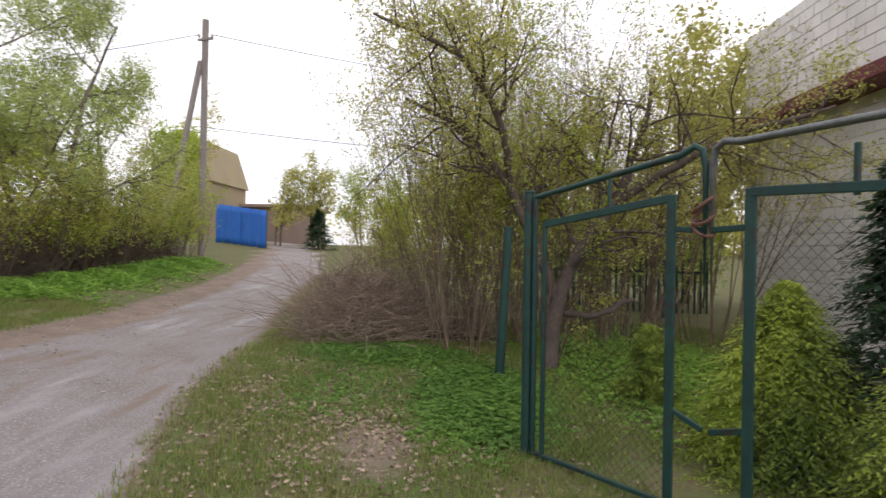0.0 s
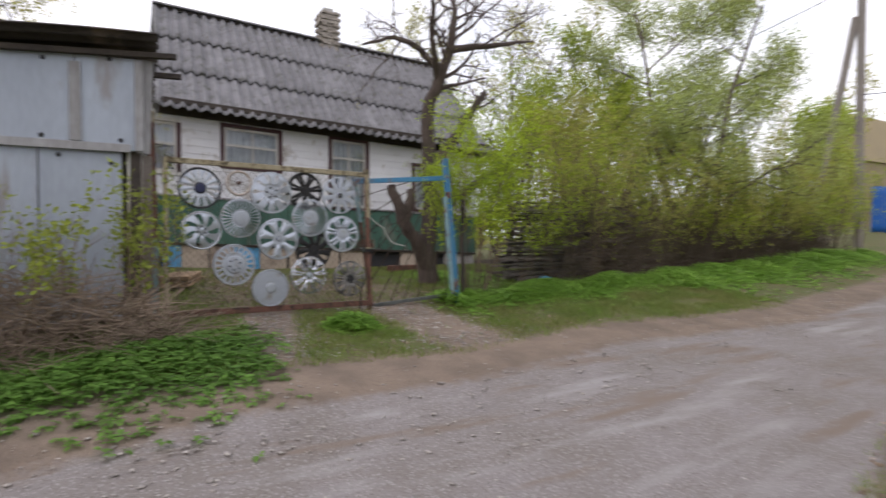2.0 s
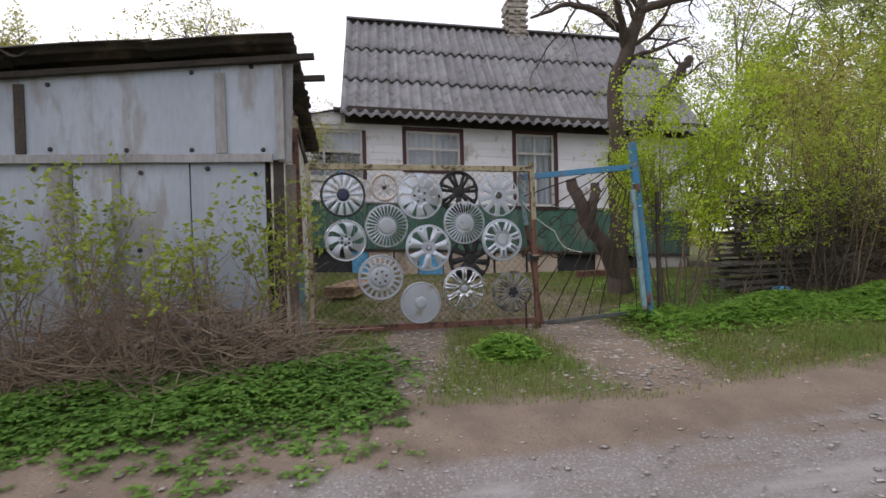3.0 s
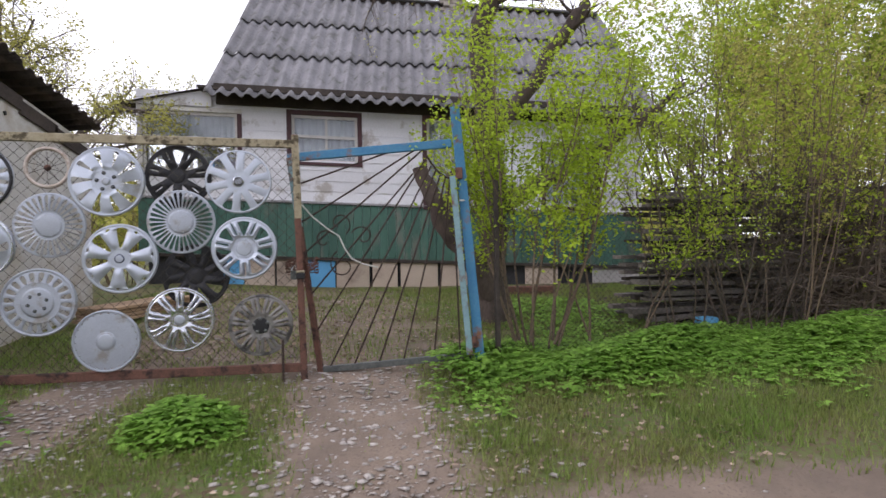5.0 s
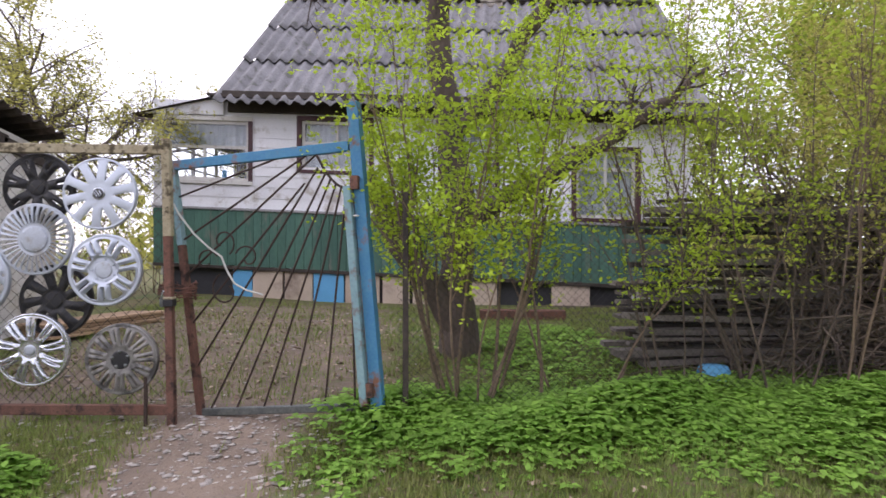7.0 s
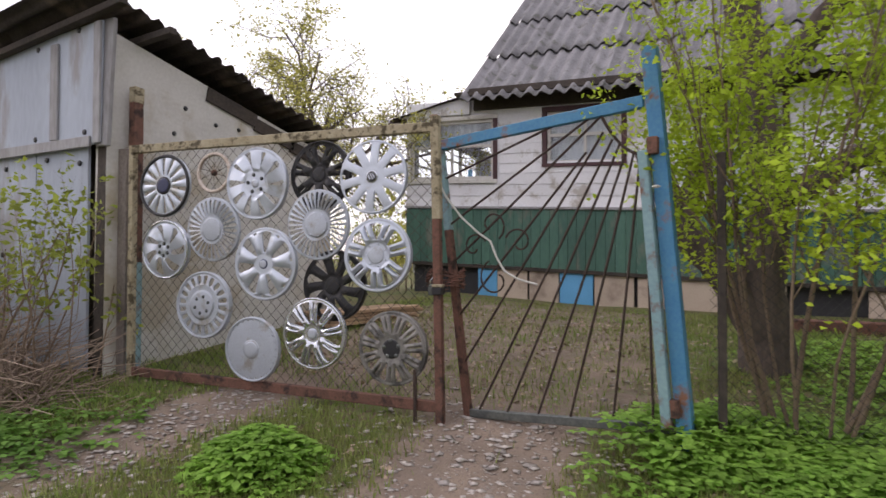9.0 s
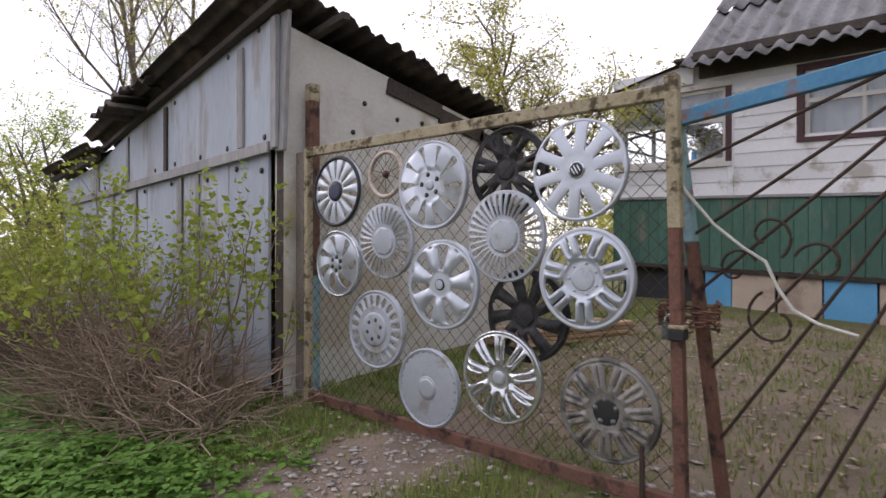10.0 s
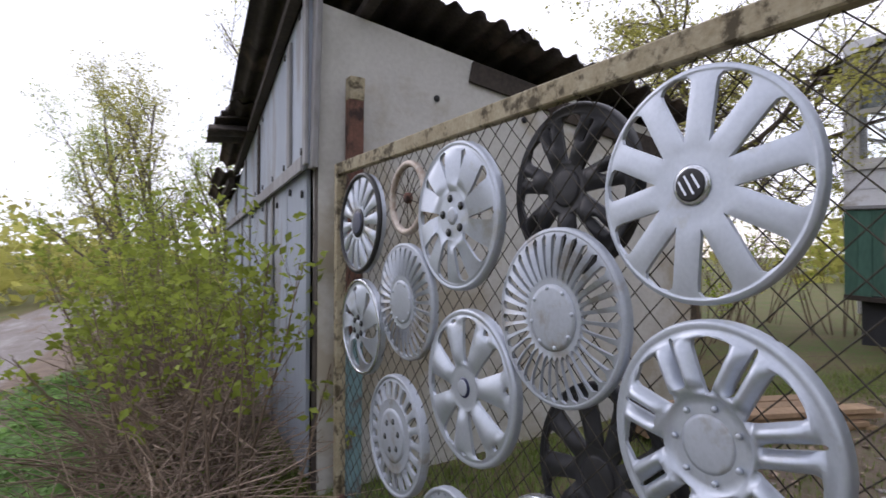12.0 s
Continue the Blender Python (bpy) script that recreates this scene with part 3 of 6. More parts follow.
def disc_mesh(radius, depth, z, rim=0.15, seg=28, x=0.0, y=0.0):
    bm = bmesh.new()
    prof = [(radius, z), (radius, z + depth * 0.6), (radius * (1 - rim), z + depth), (radius * 0.3, z + depth * 1.1)]
    rows = [[bm.verts.new((x + r * math.cos(a), y + r * math.sin(a), h)) for a in np.linspace(0, 2 * math.pi, seg, endpoint=False)] for r, h in prof]
    for a, b in zip(rows, rows[1:]):
        for j in range(seg):
            bm.faces.new((a[j], a[(j + 1) % seg], b[(j + 1) % seg], b[j]))
    bm.faces.new(rows[-1])
    bm.faces.new(rows[0][::-1])
    for f in bm.faces:
        f.smooth = True
    return bm


def torus_mesh(radius, r, z, seg=40, sides=8):
    a = np.linspace(0, 2 * np.pi, seg, endpoint=False)
    b = np.linspace(0, 2 * np.pi, sides, endpoint=False)
    V = np.stack([(radius + r * np.cos(b)[None]) * np.cos(a)[:, None], (radius + r * np.cos(b)[None]) * np.sin(a)[:, None], z + r * np.sin(b)[None] + 0 * a[:, None]], -1).reshape(-1, 3)
    i = np.arange(seg)[:, None] * sides + np.arange(sides)[None]
    j = np.arange(seg)[:, None] * sides + (np.arange(sides)[None] + 1) % sides
    i2, j2 = (i + sides) % (seg * sides), (j + sides) % (seg * sides)
    return np_mesh("ring", V, np.stack([i, i2, j2, j], -1).reshape(-1, 4), True)


def gate_frame_matrix(s, z, out, spin):
    m = Matrix((GD, Vector((0, 0, 1)), GN)).transposed().to_4x4()
    m.translation = on_gate(s, z, out)
    return m @ Matrix.Rotation(radians(spin), 4, "Z") @ Matrix.Rotation(radians(R.uniform(-2, 2)), 4, "X")


def place_bm(bm, m):
    bmesh.ops.transform(bm, matrix=m, verts=bm.verts)
    return bm


def place_me(me, m):
    me.transform(m)
    return me


def wheel_cover(s, z, dia, spin, label, count, windows, r0, r1, mat, hub=(0.2, 0.012, "silver"), bolts=0, bolt_r=0.0, bolt_mat="black",
                rim_ring="", out=0.030, badge="", **kw):
    m = gate_frame_matrix(s, z, out, spin)
    rad = dia / 2
    dome, dish = kw.setdefault("dome", 0.014), kw.get("dish", 0)

    def surface(q):
        return dome * (1 - q ** 2.4) - dish * max(0, 1 - q / max(r0, 0.05)) ** 2

    ob = thing("wheel_cover", on_gate(s, z, out), label, "wheel cover", "wheel covers on the gate")
    part("cover_face", place_bm(cover_mesh(rad, count, windows, r0, r1, **kw), m), mat, ob)
    if hub:
        low = surface(hub[0]) - 0.002
        cap = max(surface(0.05) - low, 0) + hub[1] * 0.4
        part("centre_cap", place_bm(disc_mesh(hub[0] * rad, cap, low), m), hub[2], ob)
        top = low + cap * 1.1
        if badge:
            part("badge", place_bm(disc_mesh(hub[0] * rad * 0.80, 0.002, top - 0.0005), m), badge, ob, "round emblem in the centre")
        if badge == "black":
            e = hub[0] * rad
            for x0, x1, y0, y1 in ((-0.5, -0.25, 0.3, -0.45), (-0.15, 0.15, 0.5, -0.5), (0.25, 0.5, 0.45, -0.3)):
                part("emblem_bar", place_bm(bar((x0 * e, y0 * e, top + 0.003), (x1 * e, y1 * e, top + 0.003), 0.0045, 0.003, bevel=0), m), "chrome", ob)
    for i in range(bolts):
        a = 2 * math.pi * (i + 0.25) / bolts
        q = bolt_r
        small = bolt_mat in ("dull_silver", "silver")
        part("wheel_nut", place_bm(disc_mesh(0.0055 if small else 0.0125, 0.006, surface(q) + (0.001 if small else -0.001), x=q * rad * math.cos(a), y=q * rad * math.sin(a), seg=10), m), bolt_mat, ob)
        if not small:
            part("nut_head", place_bm(disc_mesh(0.007, 0.004, surface(q) + 0.005, x=q * rad * math.cos(a), y=q * rad * math.sin(a), seg=6), m), "steel", ob)
    if rim_ring:
        part("outer_ring", place_me(torus_mesh(rad * 0.965, 0.011 if rim_ring == "black" else 0.007, 0.002), m), rim_ring, ob, "dark outer ring" if rim_ring == "black" else "raised outer ring")
    return ob


wheel_cover(0.31, 1.71, 0.41, 4, "silver wheel cover with black rim, fourteen petals and black centre", 14, [(0.5, 0.34, 0.92, wedge(0.36, 14))], 0.32, 0.93, "silver", (0.29, 0.014, "black"), rim_ring="black", badge="navy", ridge=0.007, dome=0.009, fine=3)
wheel_cover(1.04, 1.695, 0.45, 12, "silver wheel cover with ten broad blades and five nuts", 5, [(0.25, 0.34, 0.91, lambda q: 0.05 + 0.16 * (q - 0.34)), (0.75, 0.42, 0.90, lambda q: 0.03 + 0.13 * (q - 0.34))], 0.32, 0.93, "silver", (0.12, 0.008, "silver"), 5, 0.24, "black", twist=0.10, ridge=0.012, shape="blade", badge="dull_silver", fine=4, dome=0.008)
wheel_cover(1.842, 1.70, 0.425, 12, "large silver wheel cover with ten wide straight blades and round emblem", 10, [(0.5, 0.33, 0.95, between(10, 0.118))], 0.30, 0.958, "silver", (0.175, 0.012, "chrome"), ridge=0.0025, dome=0.008, badge="black", lip=0.002, shape="flat", fine=6)
wheel_cover(0.32, 1.287, 0.39, 10, "silver wheel cover with seven curved blades and six nuts", 7, [(0.5, 0.30, 0.86, wedge(0.42, 7))], 0.28, 0.87, "silver", (0.14, 0.01, "silver"), 6, 0.20, "black", twist=0.32, rim_ring="chrome", shape="blade", ridge=0.014, dome=0.011)
wheel_cover(0.71, 1.415, 0.41, 3, "grey wheel cover with about thirty thin fins", 30, [(0.5, 0.43, 0.94, wedge(0.66, 30))], 0.42, 0.95, "dull_silver", (0.37, 0.010, "dull_silver"), 8, 0.33, "silver", ridge=0.008, steps=5, dome=0.011, fine=2, shape="blade", lip=0.002)
wheel_cover(1.11, 1.197, 0.45, 8, "silver wheel cover with seven petal spokes and navy centre", 7, [(0.5, 0.30, 0.90, between(7, 0.10, 0.235)), (0.0, 0.83, 0.90, slot(0.05))], 0.28, 0.91, "silver", (0.13, 0.012, "navy"), ridge=0.015, dome=0.012, badge="dull_silver", fine=5)
wheel_cover(1.48, 1.432, 0.42, 0, "grey wheel cover with thirty-four thin fins and plain centre", 34, [(0.5, 0.43, 0.94, wedge(0.66, 34))], 0.42, 0.95, "dull_silver", (0.37, 0.010, "dull_silver"), 8, 0.33, "silver", ridge=0.008, steps=5, dome=0.011, fine=2, shape="blade", lip=0.002)
wheel_cover(1.872, 1.252, 0.425, 14, "bright silver wheel cover with seven split spokes", 7, [(0.5, 0.40, 0.87, between(7, 0.15, 0.185)), (0.0, 0.46, 0.90, slot(0.022))], 0.36, 0.90, "silver", (0.24, 0.004, "dull_silver"), 7, 0.30, "silver", ridge=0.022, dome=0.011, fine=5)
wheel_cover(0.64, 0.932, 0.43, 2, "grey wheel cover with twenty small slots around a plain disc", 20, [(0.5, 0.60, 0.89, wedge(0.56, 20))], 0.57, 0.90, "dull_silver", (0.44, 0.008, "dull_silver"), 6, 0.25, "black", ridge=0.006, steps=5, dome=0.012, rim_ring="dull_silver", fine=2)
wheel_cover(1.02, 0.67, 0.40, 9, "flat grey wheel cover with a thin slotted edge", 26, [(0.5, 0.875, 0.915, wedge(0.5, 26))], 0.85, 0.92, "dull_silver", (0.30, 0.006, "dull_silver"), 0, ridge=0.0, steps=2, dome=0.008, rim_ring="dull_silver", badge="silver", fine=1)
wheel_cover(1.46, 0.787, 0.43, 7, "polished wheel cover with nine split spokes", 9, [(0.5, 0.28, 0.90, between(9, 0.095, 0.14)), (0.0, 0.40, 0.90, slot(0.016))], 0.24, 0.91, "chrome", (0.15, 0.012, "silver"), ridge=0.016, dome=0.012, twist=0.05, badge="dull_silver")
wheel_cover(1.97, 0.727, 0.42, 5, "worn dark grey wheel cover with eleven split spokes", 11, [(0.5, 0.38, 0.90, between(11, 0.10, 0.14)), (0.0, 0.46, 0.88, slot(0.014))], 0.34, 0.91, "dirty_silver", (0.26, 0.008, "black"), 5, 0.22, "steel", ridge=0.010, dish=0.015)
wheel_cover(1.45, 1.74, 0.42, 11, "black plastic wheel cover hung behind the wire", 7, [(0.5, 0.30, 0.86, between(7, 0.12, 0.20)), (0.0, 0.55, 0.84, slot(0.02))], 0.28, 0.88, "black", (0.22, 0.01, "black"), ridge=0.016, out=-0.045, dome=0.013)
wheel_cover(1.55, 1.07, 0.43, 20, "black plastic wheel cover behind the wire", 9, [(0.5, 0.32, 0.88, between(9, 0.11, 0.15))], 0.30, 0.90, "black", (0.24, 0.01, "black"), ridge=0.016, out=-0.045, dome=0.013, twist=0.15)

ring = thing("bicycle_wheel", on_gate(0.70, 1.78, 0.01), "small old bicycle wheel rim with thin spokes", "wheel")
mring = gate_frame_matrix(0.70, 1.78, 0.012, 0)
part("rim", place_me(torus_mesh(0.122, 0.013, 0.0), mring), "ring_rust", ring)
part("hub", place_bm(disc_mesh(0.02, 0.02, -0.01, seg=12), mring), "rust", ring)
for i in range(10):
    a = 2 * math.pi * i / 10 + 0.2
    me = tube_mesh("wire_spoke", [line((0.018 * math.cos(a), 0.018 * math.sin(a), 0), (0.125 * math.cos(a + 0.15), 0.125 * math.sin(a + 0.15), 0), r=0.0016)], 4)
    part("wire_spoke", place_me(me, mring), "rod", ring)

# the narrow leaf with fan-shaped rods
LA, LB = Vector((-7.03, 3.0, 0)), Vector((-6.88, 4.08, 0))
LD = (LB - LA).normalized()
LN = Vector((LD.y, -LD.x, 0))


def on_leaf(s, z, out=0.0):
    p = LA + LD * s + LN * out
    return Vector((p.x, p.y, z))


leaf_gate = thing("gate_leaf", on_leaf(0.5, gz(-7, 3.5)), "narrow steel gate leaf with fanned rods and blue rail", "gate")
part("left_stile", bar(on_leaf(-0.02, 0.33), on_leaf(-0.16, 1.40), 0.045, 0.04, LD), "rust", leaf_gate)
part("left_stile_top", bar(on_leaf(-0.16, 1.40), on_leaf(-0.225, 1.90), 0.046, 0.041, LD), "pale_blue", leaf_gate, "stile end with flaking blue paint")
part("right_stile", bar(on_leaf(1.06, 0.47, 0.03), on_leaf(0.955, 1.74, 0.03), 0.06, 0.045, LD), "pale_blue", leaf_gate)
part("top_rail", bar(on_leaf(-0.24, 1.90), on_leaf(0.95, 1.98), 0.035, 0.06), "blue_paint", leaf_gate, "bright blue rail")
part("bottom_rail", bar(on_leaf(-0.03, 0.36), on_leaf(1.10, 0.46), 0.035, 0.045), "steel", leaf_gate)
ends = [(-0.19, 1.70), (-0.17, 1.42), (-0.14, 1.20), (-0.11, 0.88), (-0.05, 0.64), (0.04, 0.37), (0.22, 0.39), (0.40, 0.40), (0.58, 0.42), (0.80, 0.44), (0.99, 0.45)]
tops = [(0.60, 1.96), (0.72, 1.96), (0.755, 1.95), (0.67, 1.77), (0.755, 1.86), (0.80, 1.82), (0.835, 1.79), (0.87, 1.765), (0.905, 1.75), (0.935, 1.735), (0.955, 1.70)]
for (s1, z1), (s2, z2) in zip(ends, tops):
    part("rod", tube_mesh("rod", [line(on_leaf(s1, z1), on_leaf((s1 + s2) / 2, (z1 + z2) / 2, R.uniform(-0.004, 0.004)), on_leaf(s2, z2), r=0.0065)], 6), "rod", leaf_gate)
part("curved_bracket", tube_mesh("curved_bracket", [(np.array([tuple(on_leaf(0.74 + 0.21 * t, 1.955 - 0.225 * (1 - (1 - t) ** 2), 0.006)) for t in np.linspace(0, 1, 9)]), np.full(9, 0.008))], 6), "rod", leaf_gate)


def scroll(cx, cz, size, start, sign, turns=1.4):
    pts = []
    for t in np.linspace(0, 1, 26):
        a = start + sign * t * turns * 2 * math.pi * 0.6
        r = size * (1 - 0.72 * t)
        pts.append(tuple(on_leaf(cx + r * math.cos(a), cz + r * math.sin(a), 0.012)))
    return tube_mesh("scroll", [(np.array(pts), np.full(26, 0.0055))], 6)


part("scroll", scroll(0.13, 1.42, 0.09, -1.0, 1), "rod", leaf_gate)
part("scroll", scroll(0.30, 1.32, 0.085, 2.8, -1), "rod", leaf_gate)
part("scroll", scroll(0.02, 1.30, 0.08, 0.4, 1), "rod", leaf_gate)
part("scroll", scroll(0.16, 1.12, 0.11, 2.0, 1), "rod", leaf_gate)
rope_pts = [(-0.20, 1.66), (-0.17, 1.60), (-0.06, 1.47), (0.05, 1.38), (0.13, 1.33), (0.17, 1.24), (0.22, 1.165), (0.30, 1.125), (0.41, 1.10)]
rope = part("rope", tube_mesh("rope", [(np.array([tuple(on_leaf(s, z, 0.022)) for s, z in rope_pts]), np.full(len(rope_pts), 0.006))], 6), "rope")
tagged(rope, "white rope hanging slack across the gate rods", "rope")
tuft = part("rope_tie", tube_mesh("rope_tie", [(np.array([tuple(on_leaf(1.02, 1.56 + 0.004 * i, 0.065)) for i in range(4)]), np.array([0.012, 0.02, 0.018, 0.01]))], 6), "rope")
tuft.parent = leaf_gate
tuft.location = -origin_of(leaf_gate)

# chain and padlock
chain = thing("padlock_chain", on_leaf(-0.2, 1.1, 0.03), "rusty chain with padlock round the two gate stiles", "chain")
cc = (on_gate(GW, 1.12) + on_leaf(-0.13, 1.12)) / 2
for i in range(66):
    a = 2 * math.pi * i / 22
    lv = Vector((cc.x, cc.y, 1.09 + 0.03 * (i // 22) + 0.02 * math.sin(3 * a + i // 22)))
    ctr = lv + GD * (0.105 * math.cos(a)) + GN * (0.055 * math.sin(a))
    tan = (GD * (-0.105 * math.sin(a)) + GN * (0.055 * math.cos(a))).normalized()
    side = Vector((0, 0, 1)) if i % 2 else tan.cross(Vector((0, 0, 1)))
    pts = np.array([tuple(ctr + tan * 0.021 * math.cos(b) + side * 0.012 * math.sin(b)) for b in np.linspace(0, 2 * math.pi, 11)])
    part("chain_link", tube_mesh("chain_link", [(pts, np.full(11, 0.0036))], 5), "rust", chain)
lock_at = cc + GN * 0.065 - GD * 0.05
lock = thing("padlock", Vector((lock_at.x, lock_at.y, 1.03)), "worn steel padlock hanging on the chain", "padlock")
lb = bmesh.new()
add_box(lb, (-0.028, -0.011, -0.032), (0.028, 0.011, 0.03), Matrix.Translation(Vector((lock_at.x, lock_at.y, 1.06))) @ Matrix((GD, GN, Vector((0, 0, 1)))).transposed().to_4x4())
bmesh.ops.bevel(lb, geom=lb.edges[:], offset=0.005, segments=2, affect="EDGES")
part("lock_body", lb, "steel", lock)
part("shackle", tube_mesh("shackle", [(np.array([tuple(Vector((lock_at.x, lock_at.y, 1.09)) + GD * 0.018 * math.cos(a) + Vector((0, 0, 0.035 * math.sin(a)))) for a in np.linspace(0, math.pi, 9)]), np.full(9, 0.0045))], 6), "chrome", lock)
muff = part("lock_sleeve", bar(on_gate(GW + 0.005, 1.035, 0.004), on_gate(GW + 0.005, 1.075, 0.004), 0.062, 0.058, GD), "black", gate, "black rubber sleeve on the stile")
part("sleeve_band", bar(on_gate(GW + 0.005, 1.076, 0.004), on_gate(GW + 0.005, 1.092, 0.004), 0.061, 0.057, GD), "rust_cream", gate)

blue_post = thing("gate_post", on_leaf(1.16, gz(-6.9, 4.15)), "leaning steel gate post with bright blue paint", "post", "gate posts")
part("post", bar(on_leaf(1.15, 0.22, -0.01), on_leaf(0.975, 2.24, -0.01), 0.07, 0.07, LD), "blue_paint", blue_post)
part("hinge", bar(on_leaf(1.00, 1.72, 0.03), on_leaf(1.00, 1.80, 0.03), 0.05, 0.05, LD), "rust", blue_post)
part("hinge", bar(on_leaf(1.09, 0.52, 0.03), on_leaf(1.085, 0.60, 0.03), 0.05, 0.05, LD), "rust", blue_post)

# ---- the shed ----
SX, SY = -6.52, 0.45
shed = thing("shed", (SX - 1.2, -2.5, gz(SX, -2.5)), "grey sheet-clad wooden shed with sagging corrugated roof", "shed")


def eave(y):
    return 2.90 + 0.085 * min(0, y - 0.2) if y > -3.8 else 2.46 + 0.03 * (y + 3.8)


def sbox(lo, hi, bevel=0.003):
    bm = bmesh.new()
    add_box(bm, lo, hi)
    if bevel:
        bmesh.ops.bevel(bm, geom=bm.edges[:], offset=bevel, segments=1, affect="EDGES")
    return bm


part("inner_wall", sbox((SX - 2.4, -6.5, 0.1), (SX - 0.06, SY - 0.14, 2.36), 0), "dark_wood", shed)
ys = [0.42, -0.35, -1.30, -2.35, -3.40, -4.45, -5.5, -6.5]
for i, (b, a) in enumerate(zip(ys, ys[1:])):
    off = R.uniform(0, 0.012)
    bm = bmesh.new()
    lowz = gz(SX, (a + b) / 2) + R.uniform(-0.05, 0.06)
    right = b - (0.13 if i == 0 else 0)
    add_box(bm, (SX - 0.02 + off, a + 0.006, lowz), (SX + off, right - 0.006, 2.02))
    part("lower_panel", bm, "panel", shed)
for b, a in zip([0.46, -0.07, -1.67, -2.9, -4.2, -5.4], [-0.07, -1.67, -2.9, -4.2, -5.4, -6.5]):
    bm = bmesh.new()
    v = add_box(bm, (SX + 0.012, a + 0.004, 2.02), (SX + 0.03, b - 0.004, 2.5))
    for w in v:
        if w.co.z > 2.3:
            w.co.z = eave(w.co.y) - 0.03
    part("upper_panel", bm, "panel", shed)
part("mid_batten", sbox((SX + 0.032, -6.5, 2.0), (SX + 0.052, 0.36, 2.075)), "batten", shed)
for y, z0, z1, w in ((-0.07, 2.08, 2.78, 0.09), (-1.67, 2.08, 2.66, 0.08), (0.43, 2.02, 2.86, 0.07), (-2.9, 2.08, 2.56, 0.07), (-4.2, 2.08, 2.40, 0.07)):
    part("upright_batten", sbox((SX + 0.031, y - w / 2, z0), (SX + 0.05, y + w / 2, z1)), "batten" if y != -1.67 else "dark_wood", shed)
for y in (-0.95, -1.35, -2.7, -3.6):
    part("joint_strip", sbox((SX + 0.013, y - 0.035, gz(SX, y)), (SX + 0.026, y + 0.035, 1.99)), "batten", shed)
for y, z in [(0.28, 2.11), (-0.32, 2.11), (-0.85, 2.11), (-1.45, 2.12), (-2.0, 2.12), (-0.3, 2.78), (0.2, 2.84), (-1.45, 2.66), (-0.2, 1.95), (-0.75, 1.92), (0.2, 1.9), (-0.78, 1.25), (-1.6, 1.96), (-2.4, 1.95), (-3.1, 2.12), (-3.9, 2.1)]:
    part("nail_washer", place_bm(disc_mesh(0.021, 0.010, 0, seg=10), Matrix.Translation((SX + 0.028 if z > 2 else SX + 0.012, y, z)) @ Matrix.Rotation(radians(90), 4, "Y")), "black", shed)
# dark wood here also paints the shaded gap beside the post
part("corner_post", bar((SX - 0.06, SY - 0.07, 0.15), (SX - 0.07, SY - 0.05, 2.05), 0.1, 0.1, (0, 1, 0)), "dark_wood", shed, "split and blackened corner post, its dark tone also the shaded gap")
part("corner_board", bar((SX + 0.01, SY + 0.015, 2.0), (SX - 0.005, SY + 0.05, 2.88), 0.03, 0.11, (0, 1, 0)), "batten", shed)
part("corner_board", bar((SX - 0.12, SY + 0.02, 0.2), (SX - 0.12, SY + 0.03, 2.0), 0.03, 0.12, (0, 1, 0)), "grey_wood", shed)
side = bmesh.new()
v = add_box(side, (SX - 2.5, SY - 0.12, 0.1), (SX - 0.02, SY, 2.5))
for w in v:
    if w.co.z > 2:
        w.co.z = 2.83 + 0.20 * (w.co.x - SX)
part("side_wall", side, "whitewash", shed, "flaking whitewashed side wall")
for a, b, dz in ((0.85, 1.4, -0.0), (1.38, 1.9, -0.03), (1.85, 2.45, -0.05)):
    part("eave_board", bar((SX - a, SY + 0.012, 2.76 - 0.2 * a + dz), (SX - b, SY + 0.012, 2.76 - 0.2 * b + dz), 0.02, 0.12), "dark_wood", shed)
for x, z in ((-0.65, 2.42), (-0.95, 2.35), (-1.2, 2.36), (-0.55, 2.2)):
    part("nail_washer", place_bm(disc_mesh(0.018, 0.010, 0, seg=10), Matrix.Translation((SX + x, SY + 0.001, z)) @ Matrix.Rotation(radians(-90), 4, "X")), "black", shed)


def corrugated(w, length, pitch, amp, thick=0.007, sag=0.0, seed=0, per=8):
    """A corrugated sheet: waves run down its length (x); it spans y from 0 to w."""
    rs = np.random.RandomState(seed)
    ny_, nx_ = int(w / pitch * per) + 1, 7
    Y = np.linspace(0, w, ny_)
    X = np.linspace(0, length, nx_)
    XX, YY = np.meshgrid(X, Y, indexing="ij")
    wob = sag * np.sin(XX / length * np.pi) + rs.uniform(-0.004, 0.004)
    Z = amp * np.sin(YY / pitch * 2 * np.pi) + wob
    XX = XX + (XX / length > 0.99) * rs.uniform(-0.02, 0.02, YY.shape[1])[None] * 0.6
    top = np.stack([XX, YY, Z], -1).reshape(-1, 3)
    V = np.concatenate([top, top - [0, 0, thick]])
    ii = np.arange(nx_ * ny_).reshape(nx_, ny_)
    F1 = np.stack([ii[:-1, :-1], ii[1:, :-1], ii[1:, 1:], ii[:-1, 1:]], -1).reshape(-1, 4)
    F = [F1, F1[:, ::-1] + nx_ * ny_]
    n0 = nx_ * ny_
    for e in (ii[0], ii[-1][::-1], ii[:, 0][::-1], ii[:, -1]):
        F.append(np.stack([e[:-1], e[1:], e[1:] + n0, e[:-1] + n0], -1))
    return np_mesh("sheet", V, np.concatenate(F), True)


slope = math.atan(0.2)


